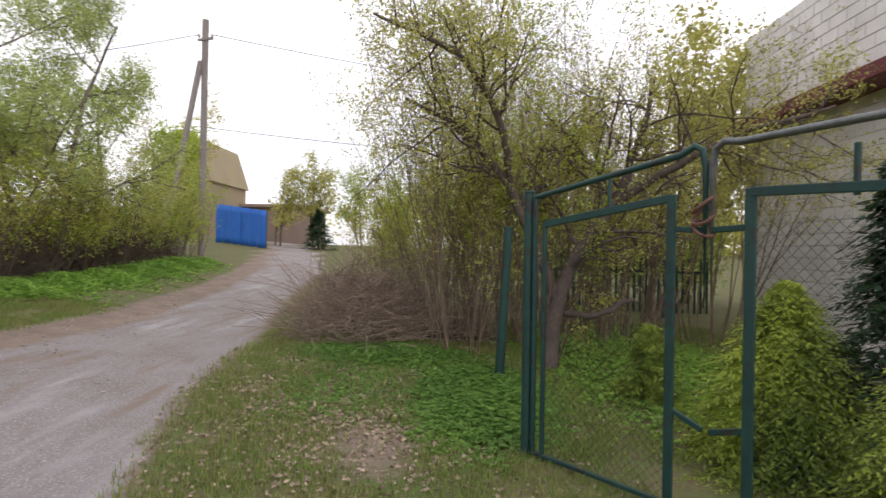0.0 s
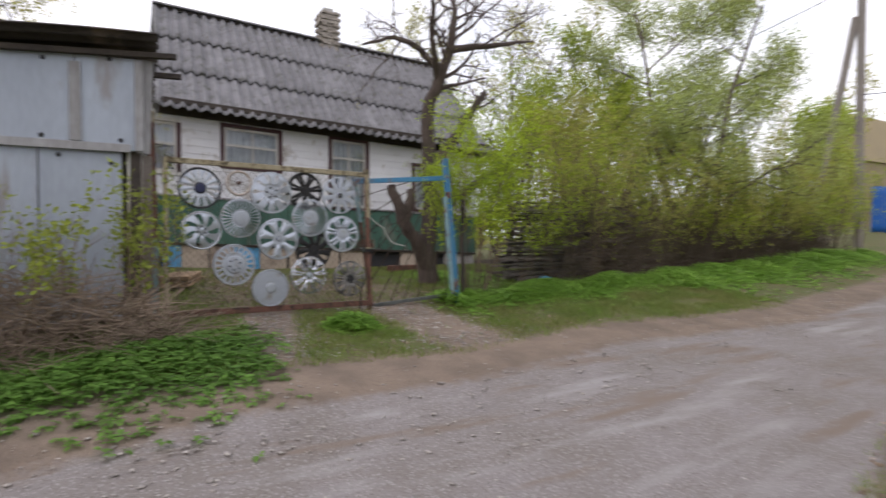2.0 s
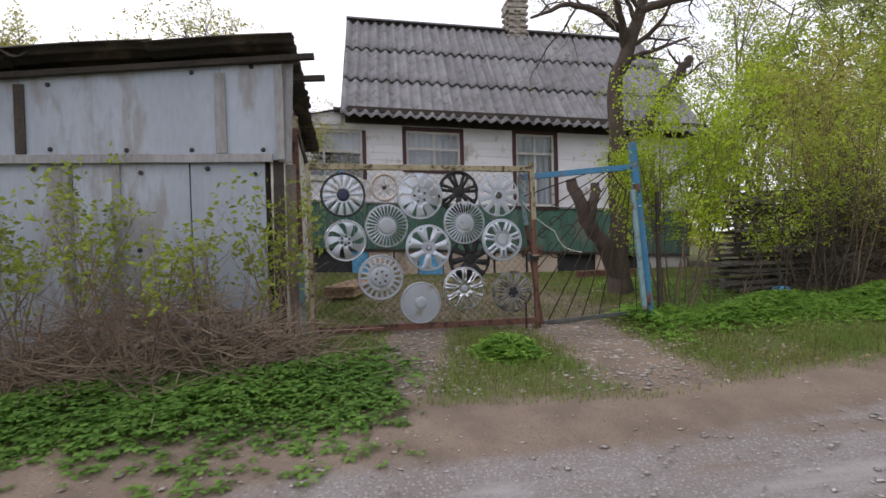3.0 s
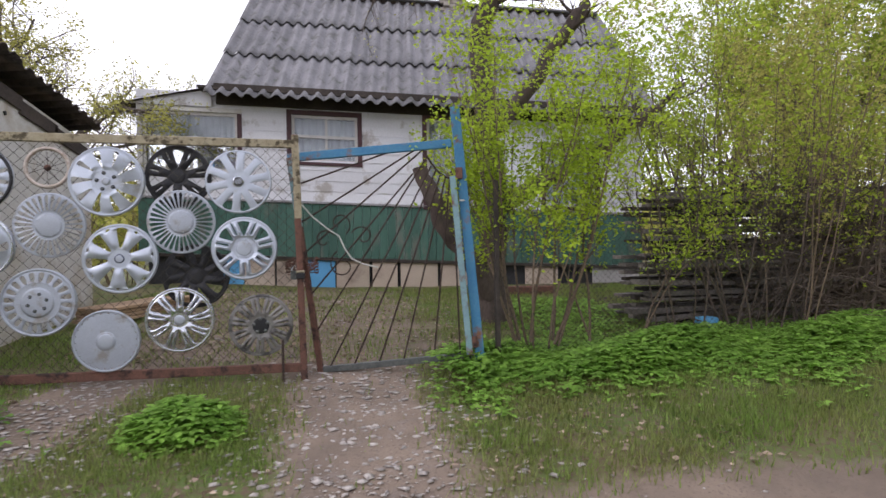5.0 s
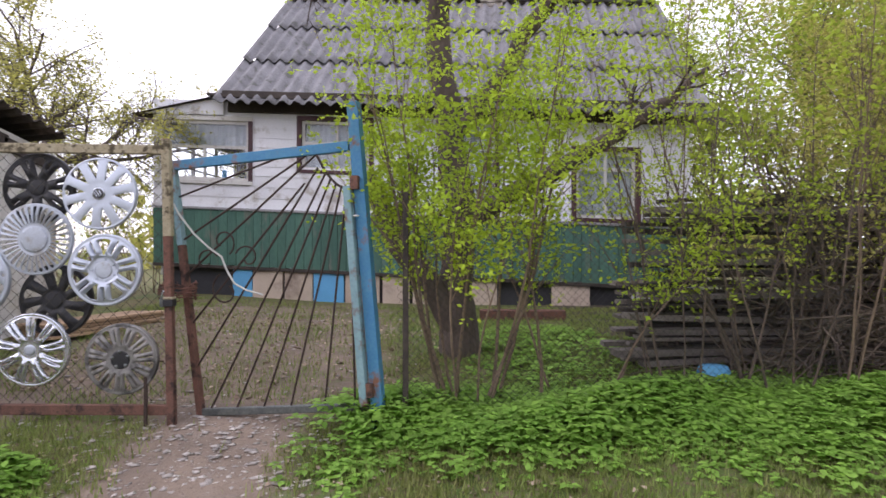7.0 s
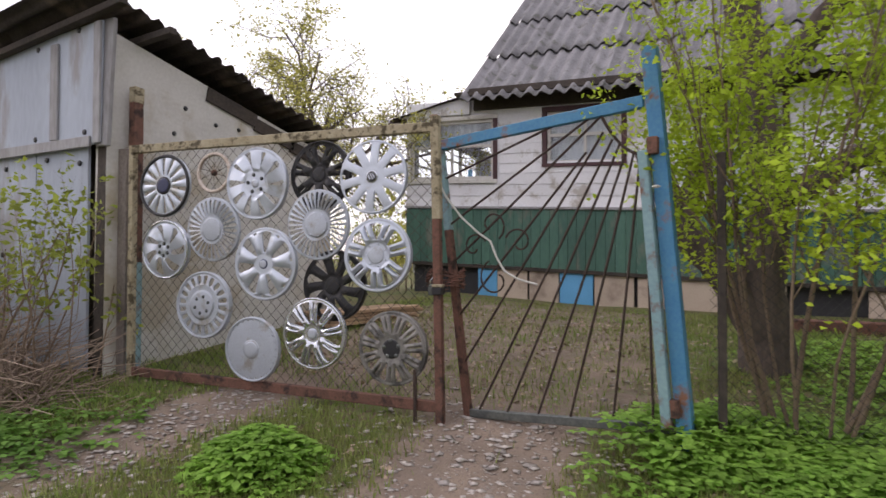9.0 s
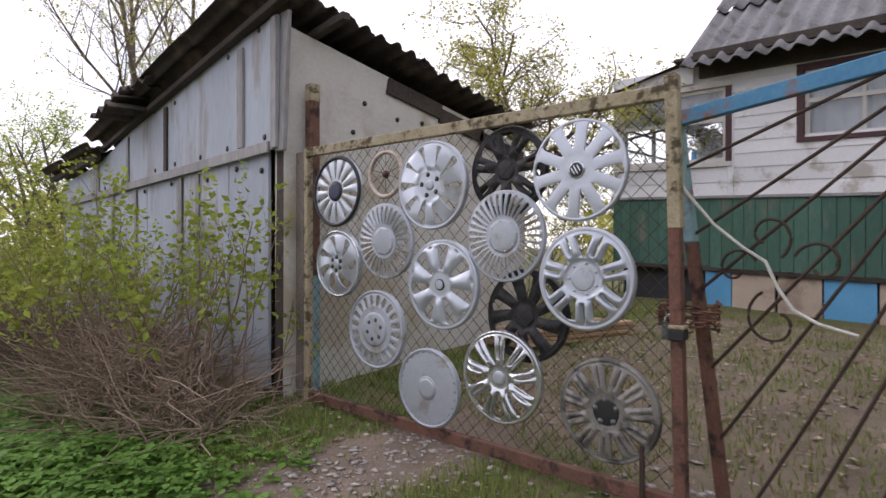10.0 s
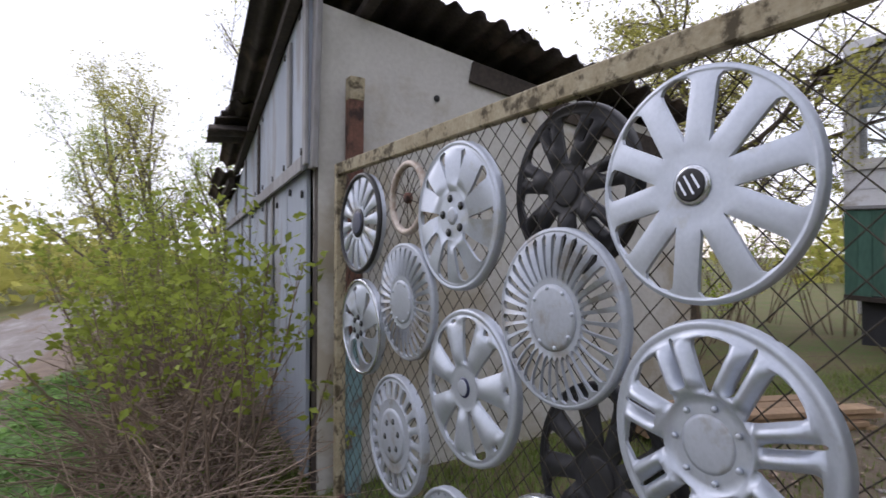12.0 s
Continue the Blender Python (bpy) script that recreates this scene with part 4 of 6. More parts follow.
def shed_sheet(x0, y0, w, length, zz, seed, tip=0.0):
    """A sheet whose waves run along the front edge; x0 is its front end."""
    me = corrugated(length, w, 0.135, 0.022, 0.008, 0.012, seed)
    m = Matrix.Translation((x0, y0, zz)) @ Matrix.Rotation(tip, 4, "X") @ Matrix.Rotation(slope, 4, "Y").inverted() @ Matrix.Rotation(radians(90), 4, "Z")
    me.transform(m)
    part("roof_sheet", me, "old_roof", shed)


for k, (y1, w) in enumerate(((-0.62, 1.21), (-1.75, 1.2), (-2.9, 1.2), (-3.95, 1.1))):
    for row in range(2):
        xf = SX + 0.26 - row * 1.28
        shed_sheet(xf, y1, w, 1.45, eave(y1 + w / 2) + 0.065 - row * 0.256 + 0.016 * (1 - row) + 0.012 * (k % 2), 50 + 2 * k + row, math.atan(0.085))
for k, y1 in enumerate((-5.2, -6.7)):
    shed_sheet(SX + 0.3, y1, 1.5, 2.7, 2.58 - 0.03 * k, 60 + k)
curl = corrugated(0.6, 0.5, 0.3, 0.035, 0.01, 0.06, 31)
curl.transform(Matrix.Translation((SX + 0.26, -2.1, 2.86)) @ Matrix.Rotation(radians(180), 4, "Z") @ Matrix.Rotation(-0.05, 4, "Y") @ Matrix.Scale(-1, 4, (0, 1, 0)))
curl.flip_normals()
part("curled_sheet", curl, "old_roof", shed, "curled end of a roofing sheet")
for k in range(4):
    me = corrugated(0.75 - 0.08 * k, 0.85, 0.28, 0.03, 0.016, 0.05, 33 + k)
    me.transform(Matrix.Translation((SX + 0.42 - 0.05 * k, -2.75 + 0.05 * k, 2.70 + 0.065 * k)) @ Matrix.Rotation(radians(180), 4, "Z") @ Matrix.Rotation(0.10 - 0.05 * k, 4, "Y") @ Matrix.Scale(-1, 4, (0, 1, 0)))
    me.flip_normals()
    part("curled_sheet", me, "old_roof", shed, "curled end of a roofing sheet")
part("eave_beam", bar((SX + 0.07, -3.8, eave(-3.79) - 0.01), (SX + 0.07, 0.75, 2.93), 0.06, 0.05), "dark_wood", shed)
part("eave_beam", bar((SX + 0.12, -6.6, 2.43), (SX + 0.12, -3.85, 2.46), 0.07, 0.07), "dark_wood", shed)
part("roof_beam", bar((SX - 0.25, 0.2, 2.80), (SX - 0.25, 0.82, 2.83), 0.06, 0.05), "dark_wood", shed)

# ---- the house behind the gate ----
HX = -11.95
SAG = -0.045


def hz(y, z):
    """The old house has sunk towards one end."""
    return z + SAG * y + 0.09 + 0.18 * min(max((z - 1.1) / 1.2, 0), 1)


def hbox(lo, hi, bevel=0.003):
    bm = sbox(lo, hi, bevel)
    for v in bm.verts:
        v.co.z = hz(v.co.y, v.co.z)
    return bm


house = thing("house", (-14, 4, gz(-14, 4)), "small old wooden house with white siding and grey corrugated roof", "house")
Y0, Y1 = -0.30, 7.75
wins = [(-0.21, 1.2, 2.22, 3.12, "veranda"), (2.02, 3.05, 2.42, 3.16, "wide"), (4.15, 4.92, 1.86, 3.20, "tall"), (6.1, 6.95, 1.92, 2.84, "tall")]
z, zt = 1.86, 3.42
while z < zt - 0.01:
    top = min(z + 0.145, zt)
    cuts = [(a, b) for a, b, c, d, _ in wins if c < top - 0.02 and d > z + 0.02]
    segs, at = [], Y0
    for a, b in cuts:
        if a - at > 0.03:
            segs.append((at, a))
        at = b
    segs.append((at, Y1))
    for a, b in segs:
        bm = bmesh.new()
        v = add_box(bm, (HX - 0.03, a + 0.002, z + 0.002), (HX, b - 0.002, top + 0.012))
        for w in v:
            if w.co.z < z + 0.05 and w.co.x > HX - 0.01:
                w.co.x += 0.012
            w.co.z = hz(w.co.y, w.co.z)
        part("siding_board", bm, "siding", house)
    z = top
# wall behind the boards, in pieces round the openings
edges = [Y0] + [e for a, b, *_ in wins for e in (a, b)] + [Y1]
for i in range(0, len(edges) - 1, 2):
    part("wall", hbox((HX - 0.2, edges[i], 1.1), (HX - 0.031, edges[i + 1], 3.42), 0), "siding", house)
for a, b, c, d, _ in wins:
    part("wall", hbox((HX - 0.2, a, 1.1), (HX - 0.031, b, c), 0), "siding", house)
    part("wall", hbox((HX - 0.2, a, d), (HX - 0.031, b, 3.42), 0), "siding", house)
part("wall", hbox((HX - 5.0, Y1 - 0.2, 0.9), (HX - 0.21, Y1, 3.42), 0), "siding", house)
part("wall", hbox((HX - 5.0, Y0, 0.9), (HX - 2.8, Y0 + 0.12, 3.2), 0), "siding", house)
part("wall", hbox((HX - 2.8, Y0, 0.9), (HX - 0.21, Y0 + 0.12, 2.2), 0), "siding", house)
part("wall", hbox((HX - 2.8, Y0, 3.02), (HX - 0.21, Y0 + 0.12, 3.2), 0), "siding", house)
for k in range(4):
    part("mullion", hbox((HX - 0.25 - 0.85 * k, Y0 + 0.03, 2.2), (HX - 0.21 - 0.85 * k, Y0 + 0.09, 3.02)), "window_white", house)
part("partition", hbox((HX - 4.8, 1.3, 1.0), (HX - 0.21, 1.4, 3.36), 0), "siding", house)
for k in range(1, 3):
    part("transom", hbox((HX - 2.8, Y0 + 0.035, 2.2 + 0.28 * k), (HX - 0.21, Y0 + 0.085, 2.225 + 0.28 * k)), "window_white", house)
part("wall", hbox((HX - 5.0, Y0, 0.9), (HX - 4.8, Y1, 3.42), 0), "siding", house)
# slabs coloured near-black, which puts the indoor shade into their surface
part("floor_slab", hbox((HX - 4.8, Y0 + 0.2, 1.0), (HX - 0.21, Y1 - 0.2, 1.08), 0), "shade_black", house)
part("ceiling_slab", hbox((HX - 4.8, Y0 + 0.2, 3.36), (HX - 0.21, Y1 - 0.2, 3.42), 0), "shade_black", house)
for i, (a, b, c, d, kind_) in enumerate(wins):
    t = 0.07
    trim = "window_white" if kind_ == "veranda" else "window_brown"
    win = part("window", hbox((HX - 0.02, a - t, c - 0.05), (HX + 0.035, b + t, c)), trim, house, "multi-pane window with net curtains")
    part("casing", hbox((HX - 0.02, a - t, d), (HX + 0.03, b + t, d + t)), "window_brown" if kind_ != "veranda" else "window_white", win)
    part("casing", hbox((HX - 0.02, a - t, c), (HX + 0.03, a, d)), trim, win)
    part("casing", hbox((HX - 0.02, b, c), (HX + 0.03, b + t, d)), "window_brown", win)
    sash = bmesh.new()
    bars_y = {"veranda": [0.5], "wide": [0.52], "tall": [0.5]}[kind_]
    bars_z = {"veranda": [0.56], "wide": [0.55], "tall": [0.72]}[kind_]
    fw = 0.045
    for lo, hi in [((a, c), (a + fw, d)), ((b - fw, c), (b, d)), ((a + fw, c), (b - fw, c + fw)), ((a + fw, d - fw), (b - fw, d))]:
        add_box(sash, (HX - 0.06, lo[0], lo[1]), (HX - 0.015, hi[0], hi[1]))
    for f in bars_z:
        zz = c + f * (d - c)
        add_box(sash, (HX - 0.058, a + fw, zz - 0.022), (HX - 0.017, b - fw, zz + 0.022))
    for f in bars_y:
        yy = a + f * (b - a)
        add_box(sash, (HX - 0.056, yy - 0.018, c + fw), (HX - 0.019, yy + 0.018, (c + bars_z[0] * (d - c) - 0.022) if kind_ == "veranda" else d - fw))
    for v in sash.verts:
        v.co.z = hz(v.co.y, v.co.z)
    part("sash", sash, "window_white", win, "white painted sash")
    pane = part("pane", hbox((HX - 0.042, a + 0.01, c + 0.01), (HX - 0.038, b - 0.01, d - 0.01), 0), "glass", win)
    pane.visible_shadow = False
    # net curtain in folds
    yy = np.linspace(a + 0.03, b - 0.03, 60)
    zs = [c + 0.58 * (d - c) if kind_ == "veranda" else c + 0.02, d - 0.03]
    fold = 0.012 * np.sin(yy * 55) + 0.006 * np.sin(yy * 23)
    V = np.array([(HX - 0.12 + f, y, hz(y, q)) for q in zs for y, f in zip(yy, fold)])
    ii = np.arange(59)
    V2 = np.concatenate([V, V - [0.004, 0, 0]])
    F = np.stack([ii, ii + 1, ii + 61, ii + 60], -1)
    part("net_curtain", np_mesh("net_curtain", V2, np.concatenate([F, F[:, ::-1] + 120]), True), "curtain", win)
# veranda pots
for y, w in ((0.45, 0.05), (0.75, 0.07)):
    part("jar", hbox((HX - 0.10, y, 2.25), (HX - 0.065, y + w, 2.38), 0.01), "blue_sheet", house, "small blue jar on the window ledge")
part("corner_trim", hbox((HX - 0.03, 1.22, 1.86), (HX + 0.02, 1.29, 3.42)), "siding", house)
part("sill_board", hbox((HX - 0.05, Y0 - 0.02, 1.835), (HX + 0.035, Y1, 1.865)), "batten", house)
# green vertical skirt boards
y = Y0
while y < Y1:
    w = 0.13 + R.uniform(-0.01, 0.01)
    part("skirt_board", hbox((HX - 0.03, y + 0.003, 1.10 + R.uniform(-0.01, 0.01)), (HX + R.uniform(0.0, 0.008), min(y + w, Y1) - 0.003, 1.83), 0), "green_board", house)
    y += w
part("skirt_beam", hbox((HX - 0.06, Y0, 1.05), (HX + 0.02, Y1, 1.10)), "dark_wood", house)
# solid near-black box added to stand for the shade under the house
part("dark_crawlspace", hbox((HX - 0.6, Y0 + 0.1, 0.3), (HX - 0.1, Y1 - 0.1, 1.06), 0), "shade_black", house)
for a, b, mt in ((0.95, 1.25, "blue_sheet"), (1.26, 1.72, "plinth"), (1.75, 2.18, "plinth"), (2.2, 2.66, "blue_sheet"), (2.68, 3.2, "plinth"), (3.25, 3.65, "plinth"), (3.7, 4.3, "plinth"), (4.35, 4.95, "plinth"), (5.75, 6.3, "plinth"), (6.9, 7.7, "concrete")):
    bm = hbox((HX - 0.06, a, 0.60), (HX - 0.03 + R.uniform(0, 0.02), b, 1.07))
    part("plinth_panel", bm, mt, house, "blue painted panel" if mt == "blue_sheet" else "")
part("plinth_foot", hbox((HX - 0.08, 0.9, 0.45), (HX + 0.04, Y1, 0.62)), "concrete", house)

# main roof: rows of corrugated sheets on both slopes
EX, RX = HX + 0.42, HX - 2.45
ez, rz = 3.42, 6.06
RY0, RY1 = 0.95, 7.95
run = RX - EX
ang = math.atan2(rz - ez, -run)
slen = math.hypot(rz - ez, run)
ncol, nrow = 7, 3
cw = (RY1 - RY0) / ncol
rowlen = slen / nrow + 0.12
sheets = [corrugated(cw + 0.07, rowlen, 0.20, 0.035, 0.009, 0.0, 40 + k) for k in range(3)]
for me in sheets:
    me.materials.append(M["asbestos"])
for sidek in (0, 1):
    for c in range(ncol):
        for r in range(nrow):
            yy = RY0 + c * cw
            d0 = (nrow - 1 - r) * (slen / nrow)
            tilt = R.uniform(-0.008, 0.008)
            ob = new("roof_sheet", sheets[(c * 5 + r + sidek) % 3])
            ob.parent = house
            lift = 0.02 + 0.012 * r / nrow + 0.007 * (c % 2) + R.uniform(0, 0.006)
            base = Vector((RX, yy, hz(yy, rz)))
            if sidek == 0:
                direction = Matrix.Rotation(ang, 4, "Y")
            else:
                direction = Matrix.Rotation(math.pi, 4, "Z") @ Matrix.Rotation(ang, 4, "Y")
            m = Matrix.Translation(base + Vector((0, cw + 0.07 if sidek else 0, lift))) @ Matrix.Rotation(math.atan(SAG), 4, "X") @ direction @ Matrix.Translation((d0, 0, -0.035 * (nrow - r - 1))) @ Matrix.Rotation(tilt, 4, "Z")
            ob.matrix_local = Matrix.Translation(-Vector(house.location)) @ m
part("ridge_cap", bar((RX, RY0, hz(RY0, rz) + 0.06), (RX, RY1, hz(RY1, rz) + 0.06), 0.24, 0.035), "asbestos", house)
part("ridge_cap", bar((RX - 0.03, RY0, hz(RY0, rz) + 0.02), (RX - 0.03, RY1, hz(RY1, rz) + 0.02), 0.12, 0.08), "dark_wood", house)
part("fascia", bar((EX - 0.08, RY0, hz(RY0, ez) + 0.02), (EX - 0.08, RY1, hz(RY1, ez) + 0.02), 0.05, 0.10), "dark_wood", house)
part("soffit", bar((HX + 0.16, Y0 + 1.0, hz(0.7, 3.44)), (HX + 0.16, RY1 - 0.05, hz(RY1, 3.44)), 0.34, 0.04), "dark_wood", house)
part("wall_plate", bar((HX + 0.04, 0.9, hz(0.9, 3.33)), (HX + 0.04, Y1, hz(Y1, 3.33)), 0.05, 0.16), "dark_wood", house)
for yy in (RY0 + 0.12, RY1 - 0.35):
    gable = bmesh.new()
    pts = [(EX - 0.15, yy, hz(yy, ez)), (RX, yy, hz(yy, rz) - 0.05), (2 * RX - EX + 0.15, yy, hz(yy, ez))]
    a = [gable.verts.new(p) for p in pts]
    b = [gable.verts.new((p[0], p[1] + 0.08, p[2])) for p in pts]
    gable.faces.new(a)
    gable.faces.new(b[::-1])
    for i in range(3):
        gable.faces.new((a[i], a[(i + 1) % 3], b[(i + 1) % 3], b[i]))
    part("gable", gable, "grey_wood", house)
part("purlin_end", bar((HX + 0.1, RY1 - 0.3, hz(8, 3.3)), (HX + 0.1, RY1 + 0.42, hz(8.4, 3.32)), 0.09, 0.09), "grey_wood", house)
# veranda roof over the end window
vr = bmesh.new()
for p in [(HX + 0.14, RY0 + 0.1, hz(0.8, 3.53)), (HX + 0.14, -0.58, hz(-0.6, 3.16)), (HX - 3.0, -0.58, hz(-0.6, 3.16)), (HX - 3.0, RY0 + 0.1, hz(0.8, 3.53))]:
    vr.verts.new(p)
vr.verts.ensure_lookup_table()
vr.faces.new(vr.verts)
bmesh.ops.solidify(vr, geom=vr.faces[:], thickness=0.045)
part("veranda_roof", vr, "old_roof", house, "low dark felt roof of the veranda")
for k in range(5):
    ya, yb = -0.42 + 0.25 * k, -0.42 + 0.25 * (k + 1)
    vg = bmesh.new()
    for v in add_box(vg, (HX + 0.034, ya + 0.001, 3.20), (HX + 0.052, min(yb, RY0) - 0.001, 3.5)):
        if v.co.z > 3.3:
            v.co.z = 3.27 + (v.co.y + 0.58) * 0.176 - 0.055
        v.co.z = hz(v.co.y, v.co.z)
    part("veranda_gable_board", vg, "siding", house)
# chimney of pale bricks
chim = part("chimney", sbox((RX - 0.25, 4.72, hz(4.9, rz) - 0.4), (RX + 0.15, 5.10, hz(4.9, rz) + 0.60), 0), "mortar", house, "pale brick chimney with a stepped crown")
bz = hz(4.9, rz) - 0.2
bm = bmesh.new()
add_box(bm, (-0.12, -0.06, 0.0), (0.12, 0.06, 0.065))
bmesh.ops.bevel(bm, geom=bm.edges[:], offset=0.006, segments=1, affect="EDGES")
brick_me = bpy.data.meshes.new("brick")
bm.to_mesh(brick_me)
bm.free()
brick_me.materials.append(M["brick"])
for k in range(13):
    grow = 0.045 if 9 <= k <= 10 else (0.02 if k > 10 else 0.0)
    off = 0.06 if k % 2 else 0.0
    for face, n_ in ((0, 2), (1, 2), (2, 2), (3, 2)):
        for j in range(n_):
            t = -0.11 + j * 0.24 - off + 0.03
            if face == 0:
                m = Matrix.Translation((RX + 0.10 + grow, 4.91 + t, bz + k * 0.075)) @ Matrix.Rotation(radians(90), 4, "Z")
            elif face == 1:
                m = Matrix.Translation((RX - 0.20 - grow, 4.91 + t, bz + k * 0.075)) @ Matrix.Rotation(radians(90), 4, "Z")
            elif face == 2:
                m = Matrix.Translation((RX - 0.05 + t, 4.77 - grow, bz + k * 0.075))
            else:
                m = Matrix.Translation((RX - 0.05 + t, 5.05 + grow, bz + k * 0.075))
            ob = new("brick", brick_me)
            ob.parent = chim
            ob.matrix_local = Matrix.Translation(-origin_of(chim)) @ m
part("chimney_cap", sbox((RX - 0.14, 4.78, bz + 13 * 0.075), (RX + 0.06, 5.04, bz + 13 * 0.075 + 0.12), 0.01), "concrete", chim)

# ---- wire fence and stack of old wood beside the gate ----
FA, FB = Vector((-6.95, 4.22, 0)), Vector((-7.35, 7.0, 0))
FD = (FB - FA).normalized()


def on_fence(s, z, out=0.0):
    p = FA + FD * s
    return Vector((p.x + out, p.y, z + 0.04 * s))


fence = thing("wire_fence", (FA.x, FA.y, gz(FA.x, FA.y)), "sagging dark wire-mesh fence overgrown by shrubs", "fence")
chain_link(on_fence, 2.9, 0.42, 1.72, 0.034, 0.0011, "wire_mesh", fence, "dark_wire", 0.01)
for s in (0.05,):
    part("fence_post", bar(on_fence(s, 0.1), on_fence(s, 1.72), 0.035, 0.035, FD), "dark_wood", fence)

stack = thing("woodpile", (-8.0, 6.2, gz(-8.0, 6.2)), "long stack of old dark grey planks behind the wire", "woodpile")
for lay in range(15):
    zz = 0.05 + 0.082 * lay
    for row in range(3):
        yy = 5.85 + R.uniform(-0.2, 0.15) + 0.02 * lay
        while yy < 8.6:
            L_ = R.uniform(0.7, 1.6)
            xx = -7.98 - 0.22 * row - 0.10 * max(0, yy - 6) + R.uniform(-0.05, 0.05)
            base = gz(-8.0, 6.5) + zz
            c0 = Vector((xx, yy, base + R.uniform(-0.02, 0.02)))
            c1 = Vector((xx - 0.1 * L_ + R.uniform(-0.06, 0.06), yy + L_, base + R.uniform(-0.03, 0.03)))
            part("plank", bar(c0, c1, R.uniform(0.08, 0.17), R.uniform(0.022, 0.05), bevel=0), R.choice(["grey_wood", "grey_wood", "dark_wood"]), stack)
            yy += L_ + R.uniform(0.0, 0.06)
for k in range(9):
    yy = R.uniform(5.9, 8.0)
    c0 = Vector((-8.0 - R.uniform(0, 0.5), yy, gz(-8.0, 6.5) + 1.25 + R.uniform(0, 0.05)))
    part("plank", bar(c0, c0 + Vector((R.uniform(-0.3, 0.3), R.uniform(0.7, 1.3), R.uniform(-0.02, 0.08))), R.uniform(0.06, 0.13), 0.03, bevel=0), R.choice(["grey_wood", "dark_wood"]), stack)

# fallen planks by the shed inside the yard
pile = thing("plank_stack", (-8.6, 0.9, gz(-8.6, 0.9)), "small stack of fresh pale planks on the yard", "planks")
for i in range(12):
    zz = gz(-8.6, 0.9) + 0.03 + 0.035 * (i // 3)
    part("plank", bar((-8.3 + 0.1 * R.rand(), 0.7 + 0.13 * (i % 3), zz), (-9.6 + 0.2 * R.rand(), 1.0 + 0.13 * (i % 3), zz), 0.11, 0.03, bevel=0.003), "timber", pile)
tub = part("plastic_tub", disc_mesh(0.11, 0.10, gz(-7.72, 6.35), x=-7.72, y=6.35), "blue_sheet")
tagged(tub, "blue plastic tub lying among the planks", "tub")
bench = part("low_bench", sbox((-10.4, 4.7, gz(-10.3, 5.2) - 0.02), (-10.25, 5.7, gz(-10.3, 5.2) + 0.12), 0.01), "rust")
tagged(bench, "low reddish board lying on the yard grass", "board")

# ---- growing things ----
def grow(rng, start, heading, length, radius, depth, kids=4, spread=0.8, up=0.15, wander=0.12, lines=None, tips=None, first=0.25, shrink=0.62, seg=7, minlen=0.12):
    """Branches of a tree or shrub, as tapered lines, with the points at which leaves sit."""
    lines = [] if lines is None else lines
    tips = [] if tips is None else tips
    p, d = np.array(start, float), np.array(heading, float)
    d /= np.linalg.norm(d)
    pts, rad = [p.copy()], [radius]
    for i in range(seg):
        d = d + rng.normal(size=3) * wander + np.array([0, 0, up * 0.2])
        d /= np.linalg.norm(d)
        p = p + d * length / seg
        pts.append(p.copy())
        rad.append(radius * (1 - 0.72 * (i + 1) / seg))
    lines.append((depth, np.array(pts), np.array(rad)))
    if depth <= 1:
        tips.extend(pts[2:] if depth == 1 else pts[1:])
    if depth > 0 and length > minlen:
        for k in range(kids):
            t = first + (1 - first) * (k + rng.uniform(0, 0.9)) / kids
            i = min(int(t * seg), seg - 1)
            q = pts[i] + (pts[i + 1] - pts[i]) * (t * seg - i)
            dd = pts[i + 1] - pts[i]
            dd /= np.linalg.norm(dd)
            side = np.cross(dd, rng.normal(size=3))
            side /= np.linalg.norm(side) + 1e-9
            nd = dd * (1 - 0.45 * spread) + side * spread + np.array([0, 0, up])
            grow(rng, q, nd, length * shrink * rng.uniform(0.65, 1.15) * (1.05 - 0.35 * t), rad[i] * 0.62, depth - 1, kids, spread, up, wander * 1.15, lines, tips, 0.2, shrink, max(3, seg - 2), minlen)
    return lines, tips


def wood_mesh(name, lines, sides=(3, 3, 5, 6, 8)):
    V, F, at = [], [], 0
    for lev in sorted({l[0] for l in lines}):
        v, f = tubes([(p, r) for d, p, r in lines if d == lev], sides[min(lev, 4)] if lev else 3)
        V.append(v)
        F.append(f + at)
        at += len(v)
    return np_mesh(name, np.concatenate(V), np.concatenate(F), True)


def plant(name, rng, base, stems, label, category, bark, leaf, per_tip, size, leaf_spread=0.06, group="", droop=0.0, bud=0.0):
    """A tree or shrub from stems, each (offset, heading, length, radius, depth, settings)."""
    ob = thing(name, base, label, category, group)
    lines, tips = [], []
    for off, heading, length, radius, depth, kw in stems:
        grow(rng, np.array(base) + np.array(off), heading, length, radius, depth, lines=lines, tips=tips, **kw)
    part("wood" if len(stems) > 1 else "trunk", wood_mesh("wood", lines), bark, ob)
    if per_tip:
        tp = np.array(tips)
        n = int(len(tp) * per_tip * 0.7)
        pick = tp[rng.randint(0, len(tp), n)] + rng.normal(size=(n, 3)) * leaf_spread
        pick = np.repeat(pick, 5, axis=0) + rng.normal(size=(n * 5, 3)) * size * 0.38
        v, f = leaf_cloud(pick, size * 0.6, rng, droop=droop)
        crown = part("crown", np_mesh("crown", v, f), leaf, ob)
        crown["kind"] = "stuff"
    return ob


